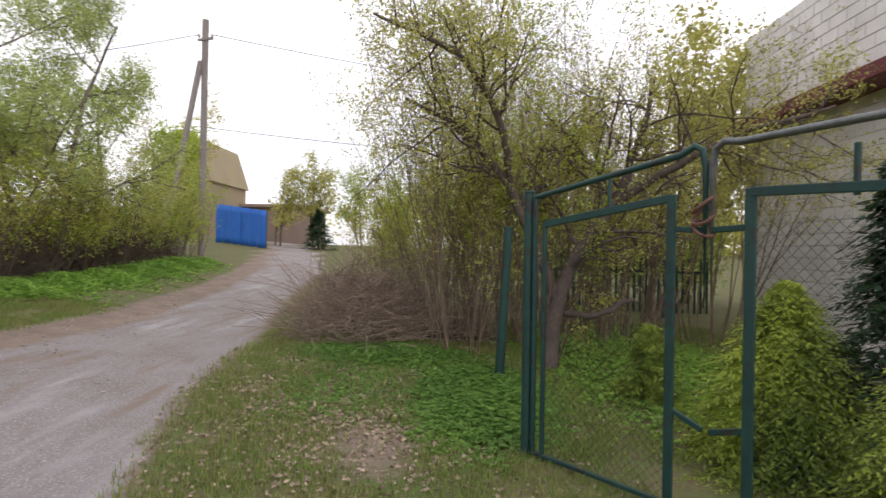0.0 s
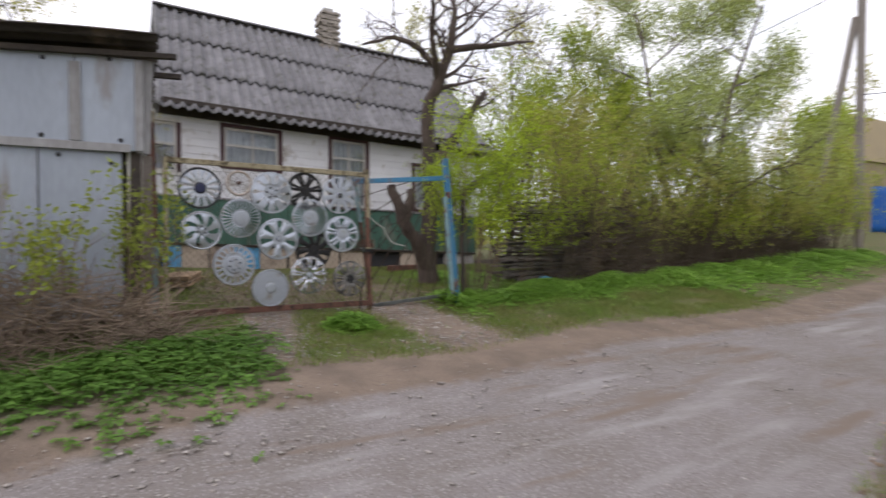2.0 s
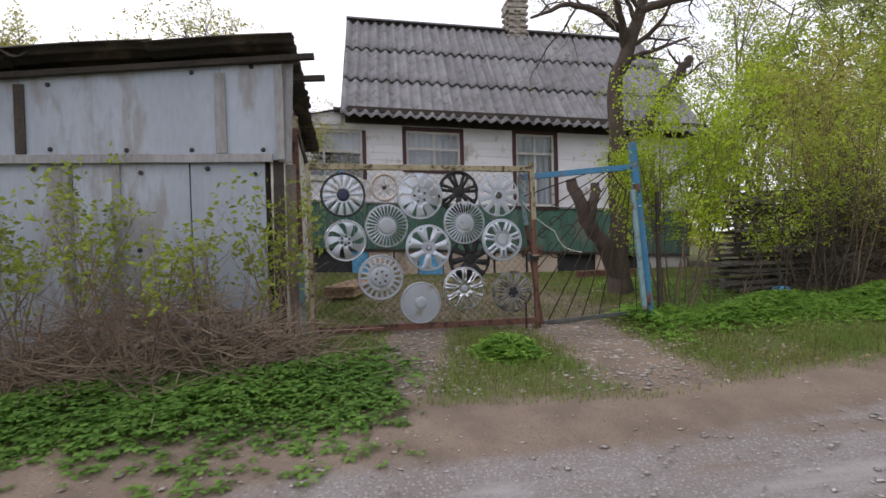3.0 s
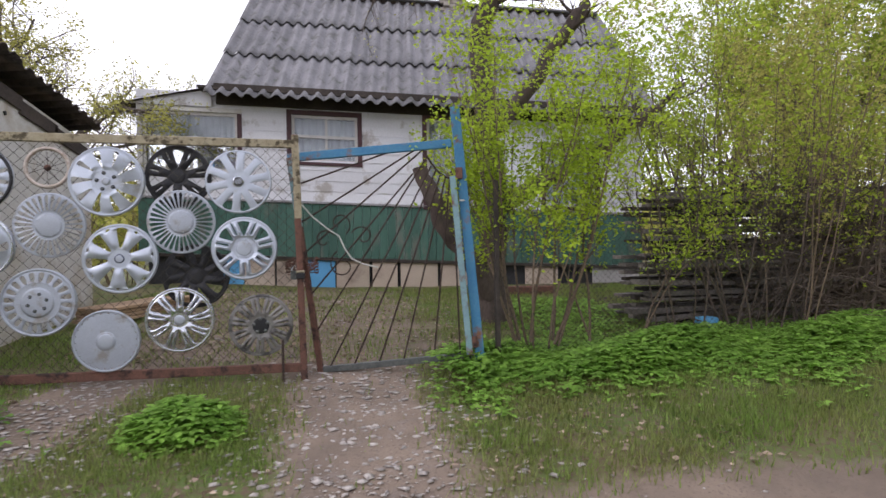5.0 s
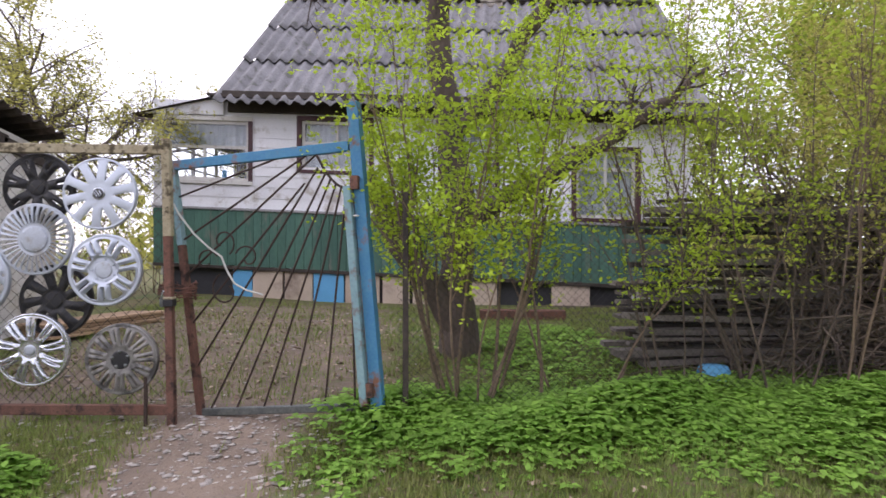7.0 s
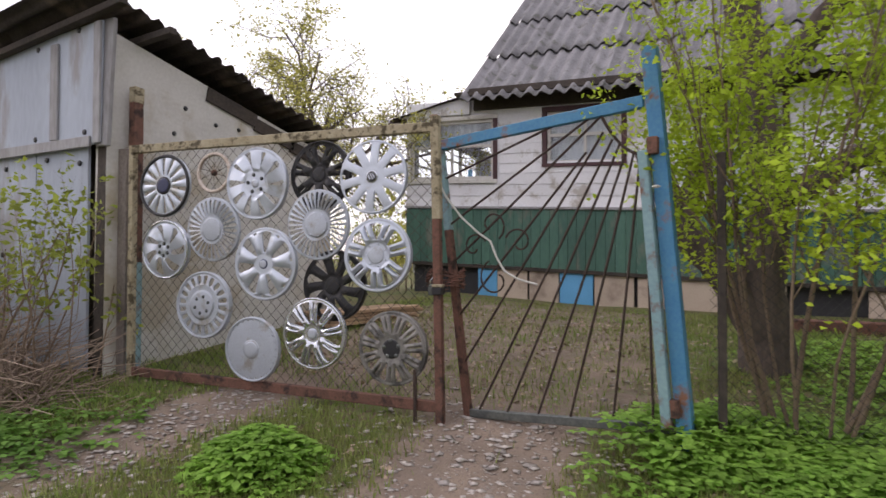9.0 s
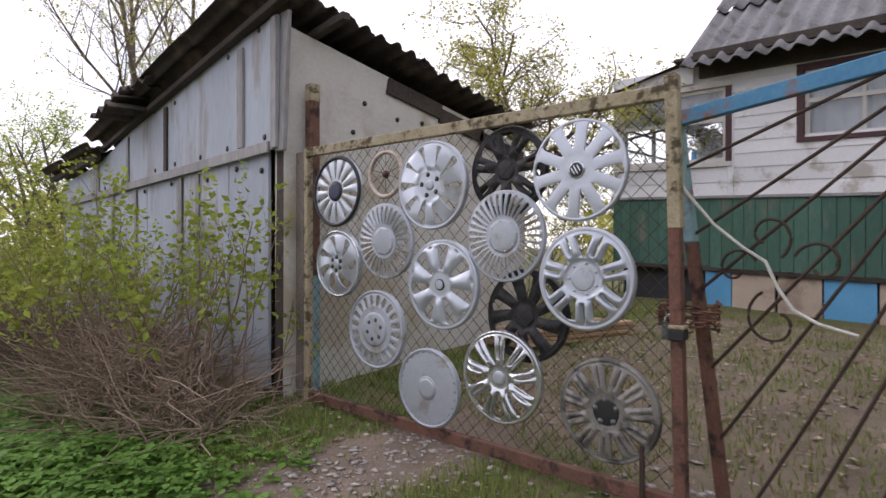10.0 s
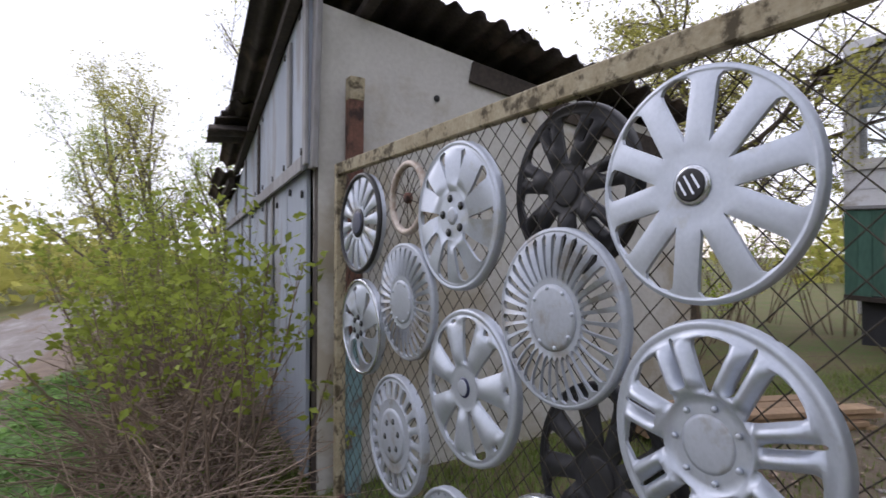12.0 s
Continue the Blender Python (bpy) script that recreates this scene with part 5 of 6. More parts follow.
def shrub(seed, x, y, h, n, spread_r, label, leaf="leaf", per=2.0, size=0.045, bark="twig", rad=0.011, depth=2, kids=4, lean=0.25, group="shrubs", first=0.35, leaf_spread=0.05):
    rng = np.random.RandomState(seed)
    z = gz(x, y) - 0.03
    stems = []
    for i in range(n):
        a, r = rng.uniform(0, 6.28), spread_r * math.sqrt(rng.rand())
        ox, oy = r * math.cos(a), r * math.sin(a)
        hd = (math.cos(a) * lean * rng.rand() * 1.5, math.sin(a) * lean * rng.rand() * 1.5, 1)
        stems.append(((ox, oy, gz(x + ox, y + oy) - z - 0.03), hd, h * rng.uniform(0.6, 1.1), rad * rng.uniform(0.7, 1.3), depth, dict(kids=kids, spread=0.5, up=0.25, wander=0.07, first=first, shrink=0.42)))
    return plant("shrub", rng, (x, y, z), stems, label, "shrub", bark, leaf, per, size, leaf_spread, group)


def brush(seed, x, y, rx, ry, h, n, label, length=0.9, mat="dead", r=0.004):
    """A heap of dry sticks."""
    rng = np.random.RandomState(seed)
    lines = []
    for i in range(n):
        a, q = rng.uniform(0, 6.28), math.sqrt(rng.rand())
        px, py = x + rx * q * math.cos(a), y + ry * q * math.sin(a)
        pz = gz(px, py) + h * (1 - q * q) * rng.rand()
        d = rng.normal(size=3)
        d[2] = abs(d[2]) * 0.5
        d /= np.linalg.norm(d)
        L_ = length * rng.uniform(0.3, 1.1)
        mid = np.array([px, py, pz]) + d * L_ * 0.5 + rng.normal(size=3) * 0.06
        lines.append((np.array([[px, py, pz], mid, mid + d * L_ * 0.5 + rng.normal(size=3) * 0.08]), np.array([1, 0.8, 0.35]) * r * rng.uniform(0.6, 1.5)))
    v, f = tubes(lines, 3)
    ob = part("brushwood", np_mesh("brushwood", v, f), mat)
    return tagged(ob, label, "brushwood", kind="stuff")


brush(95, -7.75, 7.6, 0.35, 1.2, 1.2, 280, "dry stems growing through the wire fence", 0.9, "twig_dark", 0.005)

# old apple tree behind the narrow gate leaf
ta = np.random.RandomState(11)
tb = (-8.45, 4.55, gz(-8.45, 4.55) - 0.05)
apple = thing("apple_tree", tb, "old gnarled apple tree with dark bare limbs", "tree")


def limb(pts, radii, rng, depth, kids, length, lines, tips, first=0.3):
    pts = np.array(pts, float)
    t = np.linspace(0, len(pts) - 1, (len(pts) - 1) * 4 + 1)
    P = np.stack([np.interp(t, np.arange(len(pts)), pts[:, i]) for i in range(3)], -1)
    P[1:-1] = (P[:-2] + 2 * P[1:-1] + P[2:]) / 4
    P[1:] += rng.normal(size=P[1:].shape) * 0.012
    rr = np.interp(t, np.arange(len(pts)), radii)
    lines.append((4, P, rr))
    for k in range(kids):
        i = int((first + (1 - first) * (k + rng.rand() * 0.8) / kids) * (len(P) - 1))
        i = min(i, len(P) - 2)
        dd = P[i + 1] - P[i]
        dd /= np.linalg.norm(dd)
        side = np.cross(dd, rng.normal(size=3))
        side /= np.linalg.norm(side)
        grow(rng, P[i], dd * 0.4 + side * 0.9 + [0, 0, 0.15], length * rng.uniform(0.6, 1.2), max(rr[i] * 0.42, 0.012), depth, 5, 0.75, 0.05, 0.17, lines, tips, 0.15, 0.6, 7)
    return P[-1]


al, at_ = [], []
B = np.array(tb)
limb([B, B + [0.05, -0.05, 0.6], B + [0.1, 0.0, 1.3], B + [0.2, -0.1, 2.0], B + [0.35, -0.2, 2.7], B + [0.6, -0.05, 3.3], B + [0.75, 0.02, 3.8], B + [0.7, 0.1, 4.5]], [0.19, 0.14, 0.125, 0.11, 0.10, 0.085, 0.06, 0.02], ta, 2, 9, 1.2, al, at_, 0.66)
limb([B + [0.55, -0.05, 3.25], B + [0.7, -0.5, 3.5], B + [0.8, -0.95, 3.55], B + [0.75, -1.4, 3.4]], [0.06, 0.045, 0.032, 0.014], ta, 2, 7, 1.0, al, at_)
limb([B + [0.7, 0.0, 3.55], B + [0.85, 0.45, 3.65], B + [0.9, 0.95, 3.75], B + [0.8, 1.5, 3.9]], [0.06, 0.045, 0.032, 0.014], ta, 2, 7, 1.0, al, at_)
limb([B + [0.5, -0.1, 3.1], B + [0.9, -0.4, 3.6], B + [1.3, -0.6, 4.0], B + [1.6, -0.9, 4.1]], [0.05, 0.04, 0.03, 0.014], ta, 2, 6, 1.0, al, at_)
limb([B + [0.2, -0.05, 1.9], B + [0.25, 0.3, 2.3], B + [0.3, 0.5, 2.65], B + [0.35, 0.75, 2.95], B + [0.35, 0.88, 3.12]], [0.08, 0.075, 0.07, 0.062, 0.05], ta, 1, 3, 0.5, al, at_, 0.6)
limb([B + [0.1, 0.05, 1.2], B + [0.06, 0.6, 1.5], B + [0.0, 1.2, 1.85], B + [-0.05, 1.65, 2.15], B + [-0.1, 2.1, 2.5]], [0.09, 0.075, 0.065, 0.05, 0.02], ta, 1, 4, 0.7, al, at_, 0.5)
limb([B + [0.05, -0.05, 0.3], B + [0.18, -0.35, 0.8], B + [0.22, -0.6, 1.15], B + [0.25, -0.75, 1.55]], [0.12, 0.10, 0.09, 0.07], ta, 0, 0, 0.1, al, at_)
limb([B + [0.2, -0.5, 1.0], B + [0.25, -0.45, 1.3], B + [0.25, -0.42, 1.5]], [0.08, 0.07, 0.06], ta, 0, 0, 0.1, al, at_)
part("trunk", wood_mesh("wood", al), "bark", apple)
tp = np.array(at_)
pick = tp[ta.randint(0, len(tp), len(tp) // 3)] + ta.normal(size=(len(tp) // 3, 3)) * 0.03
v, f = leaf_cloud(pick, 0.022, ta)
cr = part("crown", np_mesh("buds", v, f), "leaf_ochre", apple, "sparse opening buds")
cr["kind"] = "stuff"

# bright shrubs by the blue post
shrub(21, -7.25, 4.66, 2.25, 13, 0.2, "tall leafy bright green shrub beside the blue post", per=2.5, size=0.058, rad=0.012, depth=2, kids=6, lean=0.36, first=0.38, leaf_spread=0.09, leaf="leaf_lime")
shrub(22, -7.45, 5.35, 1.9, 4, 0.3, "thin bright green shrub growing through the wire", per=1.3, size=0.056, rad=0.010, kids=5, lean=0.4, leaf="leaf_lime", leaf_spread=0.09)
shrub(23, -7.6, 6.2, 2.5, 9, 0.45, "thin budding shrub along the wire fence", per=1.1, size=0.056, rad=0.009, kids=5, leaf="leaf_lime", bark="twig_dark", leaf_spread=0.09)
shrub(24, -7.75, 7.1, 3.0, 8, 0.5, "tall dense shrub growing behind the wire fence", per=1.25, size=0.062, rad=0.008, kids=6, leaf="leaf", bark="twig", leaf_spread=0.14, first=0.45)
shrub(25, -8.3, 7.9, 3.4, 9, 0.5, "tall dense shrub growing behind the wire fence", per=1.25, size=0.065, rad=0.008, kids=6, leaf="leaf_ochre", bark="twig", leaf_spread=0.14, first=0.4)

# shrubs in front of the shed
for k, (x, y, h, n, pr) in enumerate(((-5.95, -2.9, 1.35, 12, 1.3), (-5.9, -2.1, 1.45, 14, 1.4), (-5.95, -1.35, 1.55, 14, 1.3), (-5.95, -0.6, 1.25, 8, 1.0), (-6.0, 0.1, 1.2, 9, 1.1), (-6.2, 0.5, 1.05, 6, 1.2), (-5.7, -3.9, 1.5, 14, 1.5), (-5.6, -5.0, 1.7, 16, 1.6))):
    shrub(40 + k, x, y, h, n, 0.33, "young lilac shrub with fresh green leaves before the shed", per=pr * 0.34, size=0.082, rad=0.008, kids=4, lean=0.6, first=0.45, group="lilac shrubs", leaf="leaf_lilac")
brush(60, -5.88, -0.5, 0.48, 1.3, 0.6, 1500, "low tangled heap of dry twigs along the shed", 0.7, "dead")
brush(61, -5.8, -3.0, 0.45, 1.6, 0.45, 900, "low tangled heap of dry twigs along the shed", 0.8, "twig_dark")

for k, (x, y, h) in enumerate(((-9.9, -0.7, 1.3), (-11.2, -1.3, 1.7), (-12.8, -0.9, 1.6), (-10.6, -2.4, 1.9), (-13.6, -2.6, 2.0))):
    shrub(270 + k, x, y, h, 12, 0.45, "small budding garden shrub beside the old house", leaf=("leaf", "leaf_ochre")[k % 2], per=0.7, size=0.05, rad=0.009, kids=4, lean=0.4, group="garden shrubs")

# hedge along the lane
hr = np.random.RandomState(5)
for k, yy in enumerate(np.arange(6.8, 20.5, 0.85)):
    xx = -7.75 - 0.23 * (yy - 6.8) + hr.uniform(-0.2, 0.2) if yy < 12 else -8.95 - 0.12 * (yy - 12) + hr.uniform(-0.2, 0.2)
    shrub(70 + k, xx, yy, hr.uniform(1.7, 2.3) if yy < 9.5 else hr.uniform(2.0, 2.9), 14, 0.6, "dense brown hedge shrub with young yellow-green leaves", leaf=("leaf", "leaf_ochre")[k % 2], per=0.7 if yy < 10 else 0.95, size=0.062 if yy < 10 else 0.085, rad=0.012, kids=5, lean=0.35, group="hedge shrubs", bark="twig_dark", first=0.25, leaf_spread=0.12)
for k, yy in enumerate(np.arange(7.2, 19, 2.2)):
    brush(100 + k, -8.3 - 0.2 * (yy - 7), yy + 0.8, 0.6, 1.3, 1.6, 1200, "tangle of dry hedge twigs", 0.8, "twig_dark", 0.005)


def tree(seed, x, y, h, label, leaf, per, size, bark="bark_grey", rad=0.11, kids=7, spread=0.75, depth=3, clear=0.22, stems=1, leaf_spread=0.14, up=0.2):
    rng = np.random.RandomState(seed)
    st = []
    for i in range(stems):
        a = rng.uniform(0, 6.28)
        st.append(((0.3 * (stems > 1) * math.cos(a), 0.3 * (stems > 1) * math.sin(a), 0), (0.12 * math.cos(a) * stems ** 0.5, 0.12 * math.sin(a) * stems ** 0.5, 1), h * rng.uniform(0.85, 1.0), rad / stems ** 0.5, depth, dict(kids=kids, spread=spread, up=up, wander=0.06, first=clear, shrink=0.46, seg=9)))
    return plant("tree", rng, (x, y, gz(x, y) - 0.05), st, label, "tree", bark, leaf, per, size, leaf_spread, "trees")


tree(201, -9.2, 12.2, 6.6, "pale green young tree in spring leaf above the hedge", "leaf_pale", 3.4, 0.10, kids=9, spread=1.0, up=0.12, clear=0.15, leaf_spread=0.16, stems=2)
tree(202, -11.6, 10.6, 4.6, "yellow-green spring tree behind the hedge", "leaf", 1.5, 0.12, kids=7, stems=2)
tree(215, -10.6, 9.0, 3.4, "budding young tree behind the woodpile", "leaf_ochre", 1.5, 0.09, kids=7, stems=3, leaf_spread=0.18)
tree(216, -12.8, 9.4, 4.4, "yellow-green spring tree behind the woodpile", "leaf", 1.5, 0.10, kids=7, stems=3, leaf_spread=0.18)
tree(203, -12.5, 13.5, 5.0, "budding tree behind the hedge", "leaf_ochre", 1.5, 0.10, kids=7, stems=2)
tree(204, -10.8, 16.5, 4.6, "yellow-green spring tree behind the hedge", "leaf", 1.7, 0.11, stems=2)
tree(205, -15.5, 11.2, 6.8, "half-bare spring tree behind the house", "leaf_ochre", 0.9, 0.12, stems=2)
tree(206, -19, 9.5, 7.5, "half-bare spring tree behind the house", "leaf_ochre", 1.2, 0.12, stems=2)
og = np.random.RandomState(207)
ox, oy = -12.1, -2.3
ostems = [((0, 0, 0), (0.05, 0.02, 1), 2.5, 0.15, 0, dict(kids=0, wander=0.05))]
for i in range(8):
    oa = 6.28 * i / 8 + og.uniform(-0.3, 0.3)
    ostems.append(((0.02, 0, 1.9 + 0.06 * i), (math.cos(oa), math.sin(oa), og.uniform(0.35, 1.5)), og.uniform(2.4, 3.3), 0.045, 2, dict(kids=14, spread=0.9, up=-0.05, wander=0.17, first=0.15, shrink=0.5, seg=8)))
plant("tree", og, (ox, oy, gz(ox, oy) - 0.05), ostems, "old spreading orchard tree with sparse young leaves behind the shed", "tree", "bark_grey", "leaf_ochre", 1.3, 0.075, 0.06, "trees")
tree(208, -9.4, -9.8, 8.2, "tall budding tree behind the shed", "leaf_ochre", 1.2, 0.08, stems=3, kids=7, rad=0.15, clear=0.3, up=0.35)
tree(209, -7.0, -11.5, 3.9, "slender budding tree past the shed", "leaf_pale", 0.5, 0.07, stems=2, kids=6)
tree(210, -5.9, -8.6, 2.6, "leafy young tree past the shed", "leaf", 0.7, 0.07, stems=3, kids=5)
tree(211, -4.6, -13.5, 5.2, "budding tree beside the lane", "leaf_pale", 1.2, 0.10, stems=2)
tree(213, -5.3, -10.2, 4.6, "budding tree with brown twigs past the shed", "leaf_ochre", 1.0, 0.08, stems=3, kids=7)
tree(214, -7.6, -9.4, 3.6, "leafy young tree past the shed", "leaf", 1.1, 0.08, stems=3, kids=6)
tree(212, -13.5, -12, 6.0, "half-bare tree past the shed", "leaf_ochre", 1.0, 0.10, stems=2)

# right verge: shrub thicket, orchard tree, brush heap
for k, (x, y, h, n) in enumerate(((0.35, 8.0, 4.8, 18), (0.9, 8.9, 5.4, 20), (0.2, 9.6, 5.2, 18), (1.5, 7.9, 4.6, 12), (0.9, 10.8, 5.8, 14), (-0.2, 11.0, 4.0, 12), (1.8, 9.7, 4.6, 12), (-0.9, 12.6, 2.9, 14), (-1.7, 14.5, 2.6, 14))):
    shrub(220 + k, x, y, h, n, 0.5, "tall dense thicket shrub with young leaves", leaf=("leaf_ochre", "leaf")[k % 2], per=1.9, size=0.06, rad=0.013, kids=6, lean=0.32, first=0.15, group="thicket shrubs", leaf_spread=0.12)
brush(240, -1.35, 8.9, 0.95, 1.5, 1.15, 1500, "large heap of dry brown brushwood beside the lane", 1.1, "dead", 0.0055)
brush(241, -0.3, 9.3, 1.2, 1.3, 1.5, 700, "dry twigs at the foot of the thicket", 1.2, "dead", 0.0055)
rt = np.random.RandomState(31)
tb2 = np.array((1.45, 6.9, gz(1.45, 6.9) - 0.05))
old = thing("apple_tree", tuple(tb2), "old leaning fruit tree with dense dark twigs in the garden", "tree")
al, at_ = [], []
limb([tb2, tb2 + [0.06, 0.1, 0.6], tb2 + [0.2, 0.2, 1.2], tb2 + [0.5, 0.3, 1.7], tb2 + [0.9, 0.4, 2.2], tb2 + [1.2, 0.4, 3.0], tb2 + [1.4, 0.4, 3.9]], [0.12, 0.10, 0.095, 0.085, 0.07, 0.05, 0.02], rt, 2, 18, 1.6, al, at_, 0.4)
limb([tb2 + [0.1, 0.15, 0.9], tb2 + [-0.2, 0.2, 1.7], tb2 + [-0.6, 0.1, 2.5], tb2 + [-1.1, 0.1, 3.1], tb2 + [-1.9, 0.0, 3.5]], [0.08, 0.065, 0.055, 0.04, 0.018], rt, 2, 18, 1.5, al, at_)
limb([tb2 + [-0.5, 0.1, 2.4], tb2 + [-0.7, -0.3, 3.2], tb2 + [-1.2, -0.5, 3.9], tb2 + [-2.2, -0.6, 4.3]], [0.05, 0.045, 0.035, 0.015], rt, 2, 18, 1.5, al, at_)
limb([tb2 + [0.9, 0.4, 2.2], tb2 + [1.6, 0.1, 2.7], tb2 + [2.4, -0.2, 3.1], tb2 + [3.2, -0.5, 3.3]], [0.06, 0.05, 0.035, 0.015], rt, 2, 14, 1.3, al, at_)
limb([tb2 + [0.2, 0.2, 0.75], tb2 + [0.6, 0.1, 0.72], tb2 + [1.1, 0.2, 0.95]], [0.05, 0.045, 0.03], rt, 1, 3, 0.5, al, at_)
part("trunk", wood_mesh("wood", al), "bark", old)
tp = np.array(at_)
n = int(len(tp) * 5)
v, f = leaf_cloud(tp[rt.randint(0, len(tp), n)] + rt.normal(size=(n, 3)) * 0.06, 0.04, rt)
part("crown", np_mesh("crown", v, f), "leaf_ochre", old)["kind"] = "stuff"


def conifer(seed, x, y, h, r, label, mat, n, size):
    """A conifer of many drooping flat sprays."""
    rng = np.random.RandomState(seed)
    z0 = gz(x, y) - 0.05
    ob = thing("conifer", (x, y, z0), label, "conifer", "conifers")
    part("trunk", tube_mesh("trunk", [(np.array([[x, y, z0], [x + 0.02, y, z0 + h * 0.5], [x, y, z0 + h]]), np.array([0.06, 0.035, 0.008]))]), "bark", ob)
    V = []
    for i in range(n):
        t = rng.rand() ** 0.8
        a = rng.uniform(0, 6.28)
        rr = r * (1 - t) ** 0.6 * rng.uniform(0.5, 1.15)
        tip = np.array([x + rr * math.cos(a), y + rr * math.sin(a), z0 + 0.1 + t * h - 0.22 * rr])
        root = np.array([x, y, z0 + 0.1 + t * h])
        axis = tip - root
        far_ = np.linalg.norm(axis)
        axis /= far_ + 1e-9
        across = np.array([-math.sin(a), math.cos(a), rng.normal(0, 0.25)])
        fan = min(far_, 0.42)
        k = 16
        along_ = np.linspace(1 - fan / far_, 1, k)
        for u, sgn in zip(along_, np.where(np.arange(k) % 2, 1, -1)):
            q = root + (tip - root) * u + rng.normal(size=3) * 0.008
            q[2] -= 0.10 * ((u - along_[0]) / (1 - along_[0] + 1e-9)) ** 2 * fan
            d = axis * 0.75 + across * 0.62 * sgn + rng.normal(size=3) * 0.12 - np.array([0, 0, 0.18])
            L_ = size * rng.uniform(0.6, 1.2) * (1.15 - 0.6 * (u - along_[0]) / (1 - along_[0] + 1e-9))
            side = np.cross(d, np.cross(axis, across))
            side /= np.linalg.norm(side) + 1e-9
            V += [q, q + d * L_ * 0.5 + side * L_ * 0.16, q + d * L_, q + d * L_ * 0.5 - side * L_ * 0.16]
    v = np.array(V)
    v[:, 2] = np.maximum(v[:, 2], z0 + 0.06)
    q4 = np.arange(len(v) // 4)[:, None] * 4
    f = np.concatenate([q4 + [0, 1, 2], q4 + [0, 2, 3]], 1).reshape(-1, 3)
    part("foliage", np_mesh("foliage", v, f), mat, ob)["kind"] = "stuff"


conifer(301, 2.8, 4.1, 1.35, 0.95, "bright yellow-green thuja behind the green gate", "thuja", 2000, 0.08)
conifer(302, 3.5, 3.9, 2.3, 0.8, "dark green conifer behind the green gate", "spruce", 600, 0.13)
conifer(303, 3.0, 2.75, 1.35, 0.85, "bright yellow-green thuja behind the green gate", "thuja", 1800, 0.08)
conifer(304, 2.3, 5.7, 0.75, 0.5, "small yellow-green thuja in the garden", "thuja", 300, 0.10)

# ---- green garden gate on the right ----
PA, PB = Vector((0.82, 4.08, 0)), Vector((1.72, 3.05, 0))
PC = Vector((2.42, 1.62, 0))


def on_pair(o, e, s, z):
    p = o + (e - o) * s
    return Vector((p.x, p.y, z))


gzg = gz(1.2, 3.6)
gpost = thing("gate_post", (PA.x, PA.y, gz(PA.x, PA.y)), "dark green round steel gate post", "post", "garden gate posts")
part("post", tube_mesh("post", [line(Vector((PA.x, PA.y, gzg - 0.15)), Vector((PA.x, PA.y, 1.70)), r=0.038)], 12), "gate_green", gpost)
part("post_cap", place_bm(disc_mesh(0.042, 0.02, 0, seg=14), Matrix.Translation((PA.x, PA.y, 1.695))), "gate_green", gpost)
p2 = thing("gate_post", (0.77, 6.4, gz(0.77, 6.4)), "leaning dark green steel post in the hedge", "post", "garden gate posts")
part("post", tube_mesh("post", [line(Vector((0.77, 6.35, gz(0.8, 6.4) - 0.1)), Vector((0.86, 6.35, 1.52)), r=0.055)], 12), "gate_green", p2)
for name_, o, e in (("garden_gate", PA + (PB - PA) * 0.05, PB), ("garden_gate", PC, PB + (PC - PB) * 0.03)):
    g = thing(name_, (((o + e) / 2).x, ((o + e) / 2).y, gzg), "dark green tubular garden gate leaf with wire mesh", "gate", "garden gate leaves")
    end = 1.66 if o != PC else 1.88
    low = 1.45 if o != PC else 1.54
    arc = [on_pair(o, e, 0, end)] + [on_pair(o, e, s, end + (1.87 - end) * s) for s in (0.3, 0.6, 0.88)] + [on_pair(o, e, 0.95, 1.89), on_pair(o, e, 0.985, 1.86), on_pair(o, e, 1.0, 1.76), on_pair(o, e, 1.0, 0.9), on_pair(o, e, 1.0, gzg + 0.05)]
    part("bent_tube", tube_mesh("bent_tube", [(np.array([tuple(p) for p in arc]), np.full(len(arc), 0.021))], 10), "steel" if o == PC else "gate_green", g)
    part("hinge_tube", tube_mesh("hinge_tube", [line(on_pair(o, e, 0.0, end), on_pair(o, e, 0.0, gzg + 0.05), r=0.02)], 10), "gate_green", g)
    ins = 0.16
    part("inner_rail", bar(on_pair(o, e, 0.06, low), on_pair(o, e, 1 - ins, 1.59), 0.03, 0.05), "gate_green", g)
    part("inner_stile", bar(on_pair(o, e, 1 - ins, 1.61), on_pair(o, e, 1 - ins, gzg + 0.02), 0.055, 0.03, (1, 1, 0)), "gate_green", g)
    part("inner_stile", bar(on_pair(o, e, 0.07, low), on_pair(o, e, 0.07, gzg + 0.02), 0.03, 0.03, (1, 1, 0)), "gate_green", g)
    part("cross_bar", bar(on_pair(o, e, 1 - ins, 0.30), on_pair(o, e, 1.0, 0.22), 0.02, 0.035), "gate_green", g)
    part("cross_bar", bar(on_pair(o, e, 1 - ins, 1.40), on_pair(o, e, 1.0, 1.39), 0.02, 0.035), "gate_green", g)
    part("top_strut", bar(on_pair(o, e, 0.5, 1.53), on_pair(o, e, 0.5, 1.77), 0.03, 0.02), "gate_green", g)
    part("bottom_rail", bar(on_pair(o, e, 0.0, gzg + 0.06), on_pair(o, e, 1.0, gzg + 0.06), 0.03, 0.03), "gate_green", g)
    chain_link(lambda s, z, out=0.0, o=o, e=e: on_pair(o, e, 0.07 + s / (e - o).length, z), (1 - ins - 0.07) * (e - o).length, gzg + 0.08, 1.44, 0.045, 0.0012, "wire_mesh", g, "dark_wire")
gc = thing("gate_chain", (PB.x, PB.y, 1.4), "rusty red cable wound round the gate tubes", "chain")
